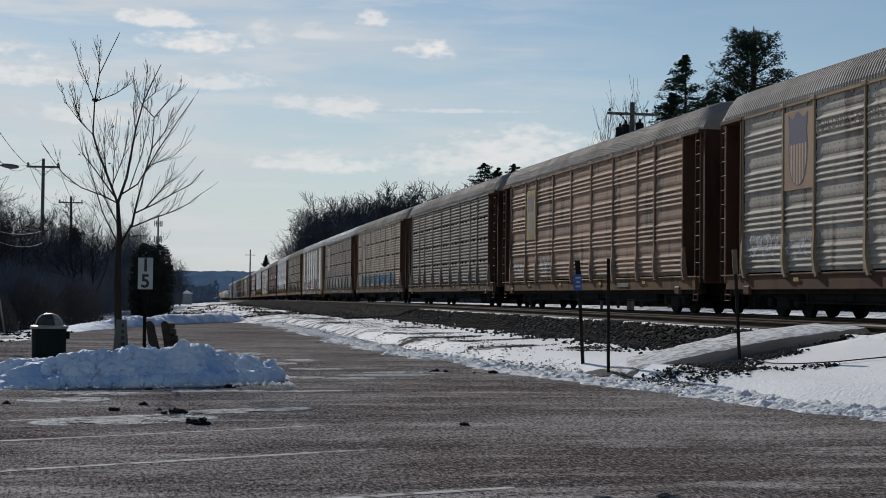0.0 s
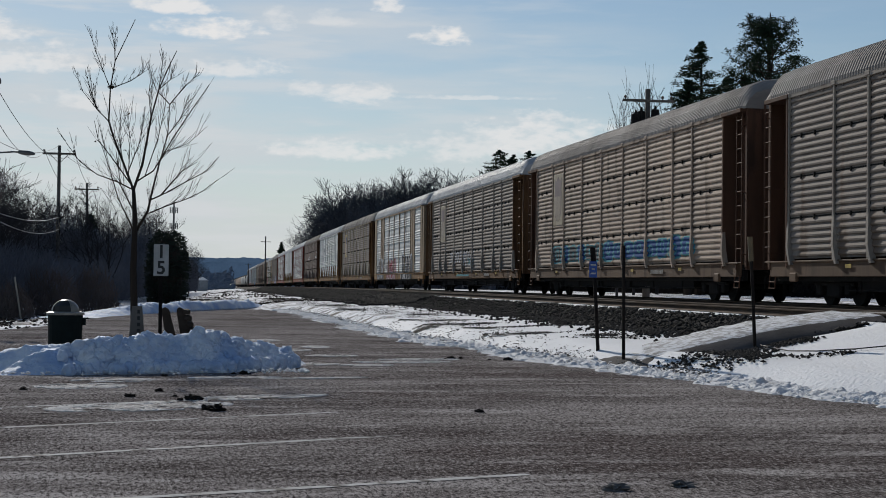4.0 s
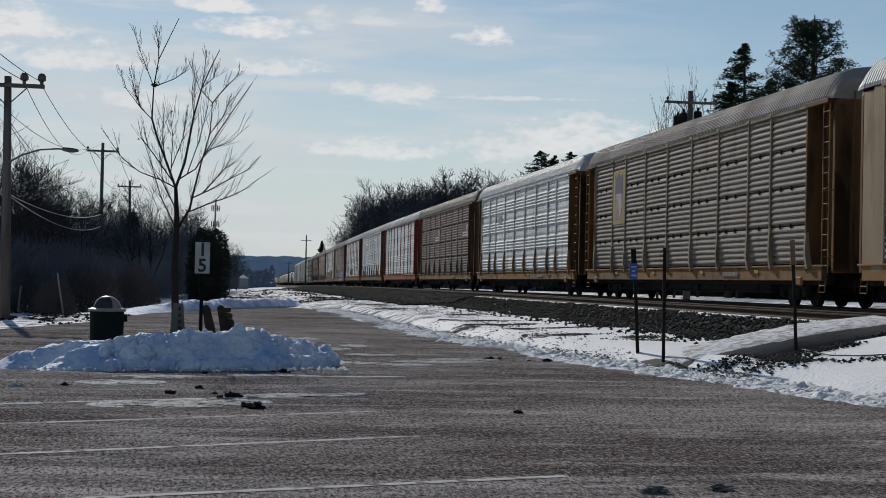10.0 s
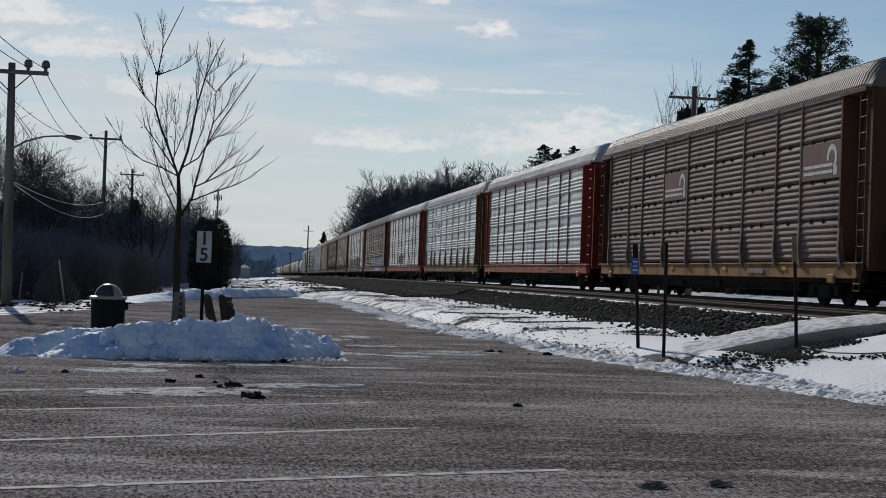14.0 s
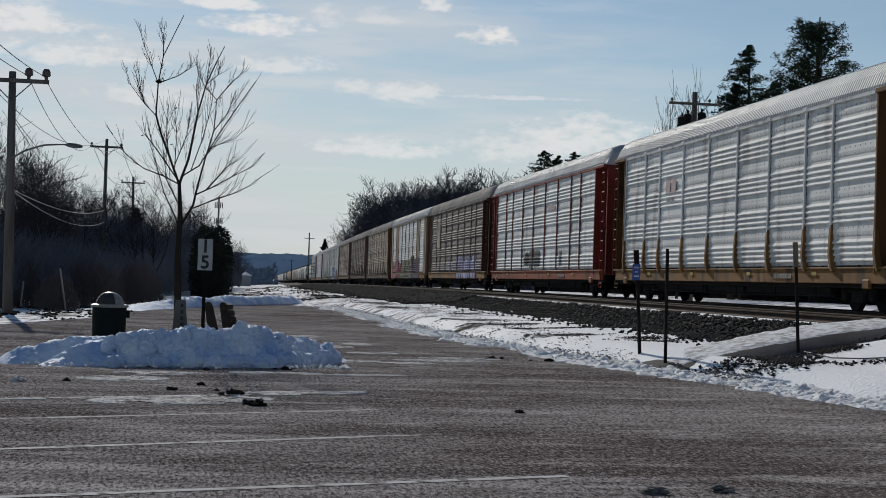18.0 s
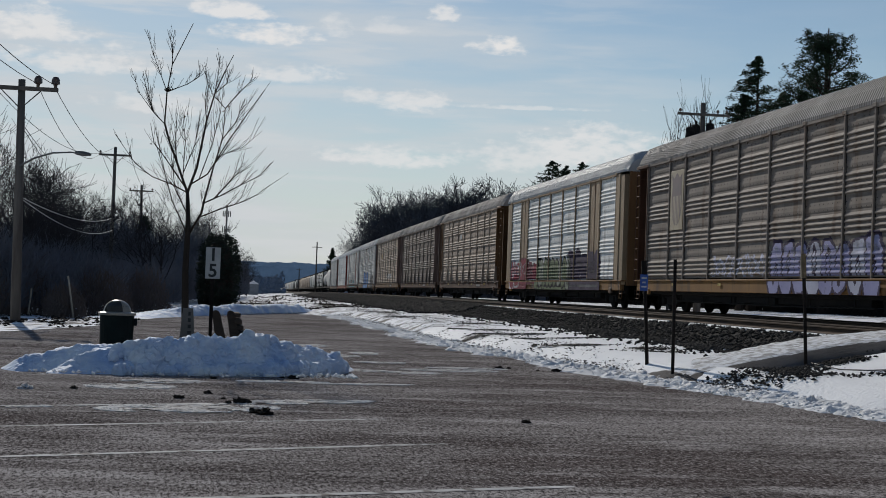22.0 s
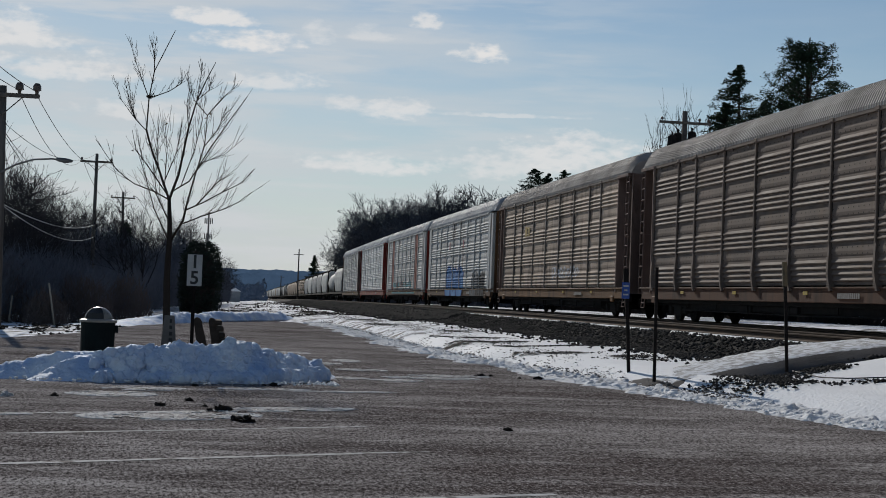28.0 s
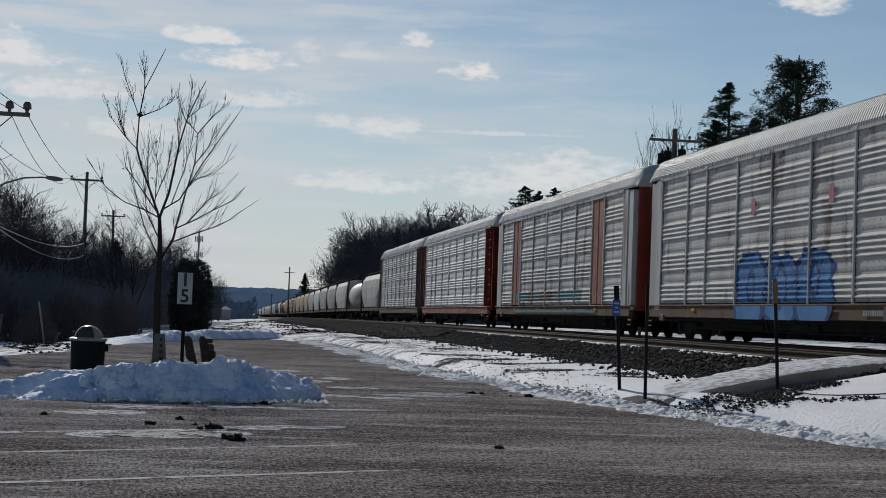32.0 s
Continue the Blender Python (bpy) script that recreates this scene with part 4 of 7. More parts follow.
def lever_mesh():
    """Uncoupling rod across one side of the end, with a bent handle."""
    return Build().tube([(-1.50, BODY + 0.02, 0.42), (-1.48, BODY + 0.05, 0.72), (-1.30, BODY + 0.12, 0.80), (-0.55, BODY + 0.22, 0.84), (-0.2, BODY + 0.35, 0.92)], 0.018, 5).mesh("uncoupling_lever")


def hose_mesh():
    return Build().tube([(-0.32, BODY + 0.05, 0.72), (-0.40, BODY + 0.25, 0.55), (-0.38, BODY + 0.50, 0.34), (-0.33, BODY + 0.75, 0.32)], 0.032, 6).mesh("air_hose")


def brake_rod_mesh():
    """Rod and hangers below the floor."""
    b = Build().tube([(-1.30, -8.8, 0.40), (-1.30, -2.0, 0.36), (-1.30, 8.8, 0.40)], 0.022, 5)
    for y in (-7.5, -4.4, -1.0, 2.4, 5.3, 7.9):
        b.box(-1.32, -1.28, y - 0.02, y + 0.02, 0.34, 0.66)
    return b.mesh("brake_rod")


def truck_mesh():
    b = Build()
    for x in (-1.05, 1.05):
        b.box(x - 0.07, x + 0.07, -1.15, 1.15, 0.50, 0.62, bev=0.03)
        b.box(x - 0.08, x + 0.08, -0.42, 0.42, 0.20, 0.60, bev=0.05)
        for y in (-0.86, 0.86):
            b.box(x - 0.10, x + 0.10, y - 0.16, y + 0.16, 0.26, 0.58, bev=0.04)
        for y in (-0.25, 0.0, 0.25):
            b.tube([(x - 0.12 * (1 if x > 0 else -1), y, 0.24), (x - 0.12 * (1 if x > 0 else -1), y, 0.5)], 0.07, 8)
    b.box(-1.1, 1.1, -0.22, 0.22, 0.45, 0.72, bev=0.04)
    return b.mesh("truck", [STEEL_DARK])


def wheel_mesh():
    b = Build()
    for x in (-0.7525, 0.7525):
        s = 1 if x > 0 else -1
        b.disc_x(0, 0, 0.42, x - 0.06, x + 0.06, 24)
        b.disc_x(0, 0, 0.445, x - s * 0.08, x - s * 0.06, 24)
        b.disc_x(0, 0, 0.13, x, x + s * 0.14, 12)
    b.disc_x(0, 0, 0.08, -0.75, 0.75, 10)
    return b.mesh("wheelset", [STEEL_DARK])


MESH = {"rib": Build().box(-0.03, 0.03, 0.0, 0.045, 1.0, 5.9, bev=0.008).mesh("door_rib"), "roof": roof_mesh(), "chord": chord_mesh(), "end": end_wall_mesh(), "corner": corner_mesh(), "ladder": ladder_mesh(), "sill": sill_mesh(),
        "coupler": coupler_mesh(), "stirrup": stirrup_mesh(), "lever": lever_mesh(), "hose": hose_mesh(), "rod": brake_rod_mesh(), "truck": truck_mesh(), "wheel": wheel_mesh(), "post0": post_mesh(False), "post1": post_mesh(True)}
MESH.update({name: under_mesh(name, box) for name, box in UNDER})
for w in sorted(set(WIDTHS)):
    for kind in PROFILES:
        MESH[kind, w] = panel_mesh(w, kind)
    MESH["flat", w] = flat_panel_mesh(w)

HOLE = surface("dark_holes_and_strips", (0.02, 0.018, 0.016), (0.03, 0.028, 0.025), 0.9, bump=0.0)


def paint(name, c, metal=0.0, rgh=0.62, grime=(0.17, 0.125, 0.095), spread=0.62):
    d = tuple(a * spread for a in c)
    return surface(name, d, c, rgh, metal=metal, fine=13, coarse=0.6, bump=0.15, dist=0.006, stretch=(1, 1, 0.22), stain=grime, stain_at=0.54, vary=0.07, spec=0.15)


GALV = paint("galvanised_sheet", (0.84, 0.83, 0.795), metal=0.05, rgh=0.7, grime=(0.50, 0.48, 0.45), spread=0.78)
GALV_DULL = paint("dull_galvanised", (0.66, 0.645, 0.61), metal=0.03, rgh=0.7, grime=(0.24, 0.21, 0.19))
TAN_POST = paint("grimy_tan_post_paint", (0.37, 0.295, 0.20), rgh=0.7, grime=(0.2, 0.14, 0.09))
PALE_POST = paint("pale_grimy_post_paint", (0.38, 0.33, 0.28), rgh=0.7, grime=(0.2, 0.15, 0.12))
GREY_TAN = paint("grime_grey_sheet", (0.28, 0.235, 0.20), metal=0.03, rgh=0.7)
TAN_SHEET = paint("grime_tan_sheet", (0.46, 0.355, 0.275), metal=0.03, rgh=0.7)
BROWN_SHEET = paint("grime_brown_sheet", (0.215, 0.165, 0.135), metal=0.03, rgh=0.7)
DARK_BROWN = paint("dark_brown_paint", (0.215, 0.15, 0.128), rgh=0.7, grime=(0.10, 0.08, 0.07))
YELLOW_TAN = paint("weathered_yellow_paint", (0.31, 0.165, 0.062), rgh=0.7, grime=(0.10, 0.065, 0.045))
END_TAN = paint("tan_brown_paint", (0.185, 0.098, 0.045), rgh=0.65, grime=(0.065, 0.034, 0.02))
POST_TAN = paint("pale_tan_paint", (0.43, 0.315, 0.205), rgh=0.65, grime=(0.28, 0.19, 0.12))
REDDISH = paint("grime_reddish_sheet", (0.43, 0.285, 0.205), metal=0.03, rgh=0.7)
SALMON = paint("emblem_plate", (0.20, 0.115, 0.10), rgh=0.7)
DUSTY = paint("dusty_silver_sheet", (0.52, 0.46, 0.395), metal=0.03, rgh=0.7, grime=(0.22, 0.18, 0.15))
RUST = paint("rusty_brown_paint", (0.12, 0.062, 0.04), rgh=0.7, grime=(0.06, 0.035, 0.025))
RED = paint("red_paint", (0.26, 0.045, 0.032), rgh=0.5, grime=(0.10, 0.03, 0.025))
RED_FADE = paint("faded_red_paint", (0.33, 0.12, 0.085), rgh=0.6, grime=(0.28, 0.20, 0.16))
RED_SILL = paint("orange_red_paint", (0.40, 0.115, 0.06), rgh=0.6, grime=(0.14, 0.05, 0.035))
GREY_SILL = paint("rust_streaked_grey_paint", (0.165, 0.105, 0.068), rgh=0.7, grime=(0.075, 0.045, 0.03))
BEIGE_PLATE = paint("beige_plate", (0.56, 0.47, 0.34), rgh=0.6, grime=(0.40, 0.31, 0.21), spread=0.8)
PEACH_PLATE = paint("weathered_peach_plate", (0.44, 0.295, 0.20), rgh=0.65, grime=(0.34, 0.22, 0.15), spread=0.8)
GOLD_PLATE = paint("weathered_gold_plate", (0.60, 0.44, 0.19), rgh=0.6, grime=(0.36, 0.25, 0.12))
ROOF_GALV = surface("roof_galvanised", (0.29, 0.30, 0.31), (0.44, 0.45, 0.46), 0.6, metal=0.3, fine=9, coarse=0.5, bump=0.1, stretch=(0.4, 1, 1), vary=0.1, rough2=0.65, spec=0.3)
ROOF_DULL = surface("roof_dull", (0.20, 0.18, 0.165), (0.35, 0.32, 0.295), 0.75, metal=0.1, fine=9, coarse=0.5, bump=0.1, stretch=(0.4, 1, 1), vary=0.15, rough2=0.7)
ROOF_BROWN = surface("roof_brown", (0.085, 0.068, 0.062), (0.15, 0.125, 0.115), 0.6, metal=0.1, fine=9, coarse=0.5, bump=0.1, stretch=(0.4, 1, 1), vary=0.1, rough2=0.65)
MARK_WHITE = surface("stencil_white", (0.45, 0.44, 0.42), (0.6, 0.59, 0.57), 0.6, fine=20, coarse=4, bump=0.0)
MARK_DIM = surface("faded_stencil", (0.24, 0.22, 0.20), (0.36, 0.34, 0.31), 0.7, fine=20, coarse=4, bump=0.0)
MARK_FAINT = surface("stencil_faded", (0.20, 0.19, 0.19), (0.34, 0.33, 0.33), 0.6, fine=20, coarse=4, bump=0.0)
MARK_DARK = surface("stencil_dark", (0.04, 0.035, 0.035), (0.08, 0.07, 0.07), 0.6, fine=20, coarse=4, bump=0.0)
MARK_RED = surface("faded_stencil_red", (0.50, 0.34, 0.31), (0.60, 0.46, 0.43), 0.6, fine=20, coarse=4, bump=0.0)
MARK_YELLOW = surface("reflector_yellow", (0.36, 0.24, 0.03), (0.48, 0.33, 0.05), 0.5, fine=20, coarse=4, bump=0.0)
SHIELD_BLUE = surface("shield_blue", (0.045, 0.045, 0.10), (0.07, 0.07, 0.13), 0.6, bump=0.0)


DENTED_TAN = surface("dented_tan_plate", (0.27, 0.185, 0.115), (0.45, 0.325, 0.205), 0.6, fine=3.5, coarse=1.1, bump=0.6, dist=0.05, stretch=(1, 1, 0.4), stain=(0.20, 0.115, 0.065), stain_at=0.56, spec=0.2)
DENTED_RED = surface("dented_faded_red_plate", (0.20, 0.065, 0.045), (0.36, 0.15, 0.11), 0.6, fine=3.5, coarse=1.1, bump=0.6, dist=0.05, stretch=(1, 1, 0.4), stain=(0.24, 0.17, 0.14), stain_at=0.58, spec=0.2)


NOW_FLAT = []            # spans of smooth plates on the car that is being painted


def side_x(y, z, lift):
    if z < PANEL_Z0 - 0.04:
        return -1.614
    for a, c in NOW_FLAT:
        if a < y < c:
            return -SIDE_X - 0.057
    return -SIDE_X - rib_x(z) - lift


def paint_cells(name, parent, y0, y1, z0, z1, pick, materials, lift=0.006, dy=0.035, flat=False, cell=0.04):
    """Paint on the ribbed side: a thin layer that follows the ribs, in the colours that pick(y, z) names (None: bare)."""
    zs = sorted({round(z, 4) for z, _ in NOW_RIBS if z0 < z < z1} | {round(z0 + k * cell, 4) for k in range(int((z1 - z0) / cell) + 1)} | {z1})
    ny = max(1, int((y1 - y0) / dy))
    b, seen = Build(), {}
    for j in range(len(zs) - 1):
        zc = (zs[j] + zs[j + 1]) / 2
        if (1.10 < zc < 1.245 or zc < 0.735) and not flat:
            continue
        for i in range(ny):
            m = pick(y0 + (i + 0.5) * (y1 - y0) / ny, zc)
            if m is None:
                continue
            q = []
            for a, c in ((i, j), (i + 1, j), (i + 1, j + 1), (i, j + 1)):
                if (a, c) not in seen:
                    seen[a, c] = len(b.v)
                    y, z = y0 + a * (y1 - y0) / ny, zs[c]
                    b.v.append((-SIDE_X - 0.058 if flat else side_x(y, z, lift), y, z))
                q.append(seen[a, c])
            b.f.append(tuple(q[::-1]))
            b.i.append(m)
    if b.f:
        ob = put(name, b.mesh(name, materials), parent)
        ob["kind"] = "stuff"


def tag_letters(y0, y1, z0, z1, n, seed, fills):
    """Bulging graffiti letters: n rounded blocks with an outline; returns a pick function. The last colour is the outline."""
    rng = random.Random(seed)
    cells = []
    for k in range(n):
        w = (y1 - y0) / n
        cells.append((y0 + (k + 0.5) * w, w * rng.uniform(0.46, 0.60), rng.uniform(0.8, 1.1), rng.uniform(-0.12, 0.12), rng.randrange(fills), rng.uniform(0.2, 0.45), rng.uniform(-0.2, 0.35)))
    zc, hz = (z0 + z1) / 2, (z1 - z0) / 2

    def pick(y, z):
        hit = None
        for c, w, h, lean, col, hole, hz0 in cells:
            a = (y - c - lean * (z - zc)) / w
            d = (z - zc) / (hz * h)
            wob = 0.18 * noise.noise((y * 2.2, z * 3.0, seed))
            r = (abs(a) ** 3 + abs(d) ** 4) ** 0.3 + wob
            if r < 0.86:
                ring = math.hypot(a * 1.4, (d - hz0) * 0.8)
                hit = fills if abs(ring - hole) < 0.09 else col
            elif r < 1.02 and hit is None:
                hit = fills
        return hit
    return pick


def scribble(y0, y1, z0, z1, seed, col=0, width=0.055):
    """A thin looping tag."""
    rng = random.Random(seed)
    pts = []
    n = int((y1 - y0) * 9)
    for k in range(n * 6):
        u = k / (n * 6)
        pts.append((y0 + (y1 - y0) * u + 0.22 * math.sin(u * n * 3.1 + seed), (z0 + z1) / 2 + (z1 - z0) / 2 * math.sin(u * n * 2.0) * (0.5 + 0.5 * abs(math.sin(u * 9 + seed)))))
    P = np.array(pts)

    def pick(y, z):
        return col if np.min(np.abs(P[:, 0] - y) + np.abs(P[:, 1] - z)) < width else None
    return pick


G_BLUE = surface("spray_blue", (0.03, 0.07, 0.20), (0.06, 0.125, 0.29), 0.85, fine=6, coarse=1.0, bump=0.0, spec=0.1, stain=(0.10, 0.09, 0.085), stain_at=0.62)
G_TEAL = surface("spray_teal", (0.08, 0.26, 0.30), (0.12, 0.34, 0.36), 0.85, fine=6, coarse=1.0, bump=0.0, spec=0.1, stain=(0.10, 0.09, 0.085), stain_at=0.62)
G_RED = surface("spray_red", (0.20, 0.03, 0.045), (0.31, 0.055, 0.08), 0.85, fine=6, coarse=1.0, bump=0.0, spec=0.1, stain=(0.10, 0.09, 0.085), stain_at=0.62)
G_GREY = surface("spray_grey", (0.08, 0.085, 0.09), (0.16, 0.165, 0.17), 0.85, fine=6, coarse=1.0, bump=0.0, spec=0.1, stain=(0.10, 0.09, 0.085), stain_at=0.62)
G_BLACK = surface("spray_black", (0.02, 0.02, 0.022), (0.04, 0.04, 0.045), 0.85, fine=6, coarse=1.0, bump=0.0, spec=0.1, stain=(0.10, 0.09, 0.085), stain_at=0.62)
G_WHITE = surface("spray_white", (0.5, 0.5, 0.52), (0.65, 0.65, 0.66), 0.85, fine=6, coarse=1.0, bump=0.0, spec=0.1, stain=(0.10, 0.09, 0.085), stain_at=0.62)
G_PALE = surface("spray_pale_lilac", (0.42, 0.42, 0.52), (0.58, 0.58, 0.68), 0.85, fine=6, coarse=1.0, bump=0.0, spec=0.1)
G_SKY = surface("spray_sky_blue", (0.07, 0.19, 0.42), (0.14, 0.30, 0.55), 0.85, fine=6, coarse=1.0, bump=0.0, spec=0.1)
G_DEEP = surface("spray_dark_red", (0.10, 0.02, 0.035), (0.19, 0.035, 0.06), 0.85, fine=6, coarse=1.0, bump=0.0, spec=0.1)
G_PALE_GREEN = surface("spray_pale_green", (0.20, 0.225, 0.17), (0.34, 0.36, 0.30), 0.85, fine=6, coarse=1.0, bump=0.0, spec=0.1)
G_GREEN = surface("spray_green", (0.12, 0.155, 0.085), (0.20, 0.235, 0.14), 0.85, fine=6, coarse=1.0, bump=0.0, spec=0.1, stain=(0.10, 0.09, 0.085), stain_at=0.62)
G_PURPLE = surface("spray_purple", (0.045, 0.035, 0.06), (0.09, 0.07, 0.11), 0.85, fine=6, coarse=1.0, bump=0.0, spec=0.1, stain=(0.10, 0.09, 0.085), stain_at=0.62)
G_LILAC = surface("spray_lilac", (0.28, 0.27, 0.45), (0.40, 0.39, 0.58), 0.85, fine=6, coarse=1.0, bump=0.0, spec=0.1, stain=(0.10, 0.09, 0.085), stain_at=0.62)
G_PINK = surface("spray_pink", (0.45, 0.20, 0.22), (0.55, 0.28, 0.30), 0.85, fine=6, coarse=1.0, bump=0.0, spec=0.1, stain=(0.10, 0.09, 0.085), stain_at=0.62)


def shield(parent, y, z, s, materials, faded=False):
    """A plain shield: dark head, striped body."""
    def pick(yy, zz):
        a, d = (yy - y) / s, (zz - z) / s
        half = 0.62 * (0.88 + 0.12 * min(1.0, abs(d - 0.45) * 2)) if d > 0.0 else 0.60 * math.sqrt(max(0.0, 1 - (d / 0.97) ** 2)) ** 0.8
        if d > 0.90 + 0.08 * math.cos(a * 9) or d < -0.96 or abs(a) > half:
            return None
        if d > 0.12 or abs(a) > half - 0.05:
            return 0
        return 1 if int((a + 0.63) / 0.09) % 2 == 0 else 2
    paint_cells("emblem", parent, y - s * 0.66, y + s * 0.66, z - s, z + s, pick, materials, dy=0.02, flat=True, cell=0.03)


def plate(parent, y, w, z0, z1, material):
    b = Build().box(-SIDE_X - 0.052, -SIDE_X - 0.035, y - w / 2, y + w / 2, z0, z1, bev=0.005)
    part("plate", b, material, parent)


def block_text(parent, y0, y1, z0, z1, n, material, lift=0.05):
    """Lettering too small or not to be read: plain bars."""
    w = (y1 - y0) / n
    for k in range(n):
        b = Build().box(-SIDE_X - lift - 0.004, -SIDE_X - lift, y0 + k * w + 0.12 * w, y0 + (k + 1) * w - 0.12 * w, z0, z1)
        part("lettering", b, material, parent)


def lettering(parent, text, y, z, size, material, lift=0.05):
    """Readable words on the side that faces the lot; read from there, they run towards -y."""
    data = bpy.data.curves.new("lettering", "FONT")
    data.body, data.size, data.extrude, data.space_character = text, size, 0.001, 1.15
    tmp = new("lettering", data)
    me = bpy.data.meshes.new_from_object(tmp.evaluated_get(bpy.context.evaluated_depsgraph_get()))
    bpy.data.objects.remove(tmp)
    me.materials.clear()
    me.materials.append(material)
    ob = put("lettering", me, parent, Matrix.Translation((-SIDE_X - lift, y, z)) @ Matrix(((0, 0, -1, 0), (-1, 0, 0, 0), (0, 1, 0, 0), (0, 0, 0, 1))))
    ob["kind"] = "stuff"
    return ob


def panel_centre(k, widths=WIDTHS):
    return -sum(widths) / 2 + sum(widths[:k]) + widths[k] / 2


def flush_end_mesh():
    """Smooth corner posts that close a plated rack flush with its side."""
    b = Build()
    y0 = SPAN / 2 + 0.02
    b.box(-1.56, -1.05, y0, y0 + 0.60, 0.98, 5.66, bev=0.012)
    b.box(-1.53, -1.05, y0 + 0.62, y0 + 1.25, 0.98, 5.60, bev=0.012)
    return b.mesh("corner_wall")


MESH["flush"] = flush_end_mesh()


FLIP = pose(0, 0, 0, 0, 0, 180)


def autorack(spec):
    car = empty("autorack_railcar")
    tagged(car, spec["label"], "railcar", group="railcars of the train")
    side, post, sill, end, roof = spec["side"], spec.get("post", spec["side"]), spec["sill"], spec["end"], spec["roof"]
    flats = spec.get("flats", {})
    kind = "seam" if spec.get("seams") else "panel"
    NOW_RIBS[:] = PROFILES[kind][0]
    widths = WIDTHS
    span = sum(widths)
    post_me = MESH["post1" if spec.get("flared") else "post0"]
    for turn in (None, FLIP):
        base = turn if turn else Matrix()
        for k, w in enumerate(widths):
            at = base @ Matrix.Translation((-SIDE_X, panel_centre(k, widths), 0))
            if k in flats:
                put("side_panel", MESH["flat", w], car, at, [flats[k]])
            else:
                put("side_panel", MESH[kind, w], car, at, [side, HOLE])
        for k in range(len(widths) + 1):
            y = -span / 2 + sum(widths[:k])
            put("post", post_me, car, base @ Matrix.Translation((-SIDE_X, y, 0)), [post, spec.get("gusset", post)])
        put("top_rail", MESH["chord"], car, base, [post])
        put("side_sill", MESH["sill"], car, base, [sill])
        for mirror in (1, -1):
            flip = Matrix.Diagonal((1, mirror, 1, 1))
            for nm, key, mt in ((("corner_wall", "flush", post), ) if flats or spec.get("flush") else (("corner_wall", "corner", end), ("ladder", "ladder", spec.get("ladder", end)))):
                put(nm, MESH[key, mirror], car, base, [mt])
        put("end_door", MESH["end"], car, base @ Matrix.Translation((0, BODY - 0.02, 0)), [end])
        for x in (-0.9, -0.45, 0.0, 0.45, 0.9):
            put("door_rib", MESH["rib"], car, base @ Matrix.Translation((x, BODY - 0.02, 0)), [end])
        put("coupler", MESH["coupler"], car, base, [STEEL_DARK])
        put("uncoupling_lever", MESH["lever"], car, base, [STEEL_DARK])
        put("air_hose", MESH["hose"], car, base, [STEEL_DARK])
        put("brake_rod", MESH["rod"], car, base, [STEEL_DARK])
        for mirror in (1, -1):
            put("stirrup_step", MESH["stirrup", mirror], car, base, [end])
    put("roof", MESH["roof"], car, None, [roof])
    for piece, _ in UNDER:
        put(piece, MESH[piece], car, None, [STEEL_DARK])
    for y in (-9.9, 9.9):
        tr = put("truck", MESH["truck"], car, Matrix.Translation((0, y, 0)))
        for d in (-0.86, 0.86):
            put("wheelset", MESH["wheel"], tr, Matrix.Translation((0, d, 0.42)))
    for k in (1, 3, 5, 7):
        b = Build().box(-1.592, -1.586, panel_centre(k) - 0.16, panel_centre(k) + 0.16, 0.95, 1.05)
        part("reflector", b, MARK_YELLOW, car)
    block_text(car, panel_centre(2) - 0.7, panel_centre(2) + 0.7, 0.86, 1.0, 11, spec.get("mark", MARK_DIM), 0.087)
    NOW_FLAT[:] = [(panel_centre(k, widths) - widths[k] / 2, panel_centre(k, widths) + widths[k] / 2) for k in flats]
    if spec.get("extra"):
        spec["extra"](car)
    return car


def mirrored(me):
    """The mesh with y turned round, faces kept outward."""
    v = [(x.co.x, -x.co.y, x.co.z) for x in me.vertices]
    f = [tuple(reversed(p.vertices)) for p in me.polygons]
    return mesh_of(me.name, v, f, [], [p.material_index for p in me.polygons])


for key in ("corner", "ladder", "flush", "stirrup"):
    MESH[key, 1] = MESH[key]
    MESH[key, -1] = mirrored(MESH[key])

SHIELD_TAN = surface("shield_faded", (0.16, 0.12, 0.12), (0.23, 0.175, 0.17), 0.6, bump=0.0)
SHIELD_RED = surface("shield_red", (0.16, 0.05, 0.05), (0.22, 0.08, 0.075), 0.6, bump=0.0)
LAST = len(WIDTHS) - 1


def far_plate(mat=BEIGE_PLATE, k=LAST - 1, z0=3.0, z1=5.2, emblem=True, bright=False, body=None):
    def extra(car):
        plate(car, panel_centre(k), WIDTHS[k] * (0.94 if bright else 0.8), z0, z1, mat)
        if emblem:
            shield(car, panel_centre(k), (z0 + z1) / 2 + 0.02, 0.98, [SHIELD_BLUE if bright else SHIELD_TAN, SHIELD_RED if bright else SHIELD_TAN, body or BEIGE_PLATE])
    return extra


def both(*todo):
    def extra(car):
        for f in todo:
            f(car)
    return extra


def graffiti(y0, y1, z0, z1, n, seed, mats):
    fills = len(mats) - 1
    return lambda car: paint_cells("graffiti", car, y0, y1, z0, z1, tag_letters(y0 + 0.2, y1 - 0.2, z0 + 0.08, z1 - 0.08, n, seed, fills), mats)


def tags(y0, y1, z0, z1, seed, mat):
    return lambda car: paint_cells("graffiti", car, y0, y1, z0, z1, scribble(y0 + 0.2, y1 - 0.2, z0 + 0.15, z1 - 0.15, seed), [mat])


def sill_paint(y0, y1, mat):
    return lambda car: part("painted_sill", Build().box(-1.612, -1.604, y0, y1, 0.73, 1.105), mat, car)


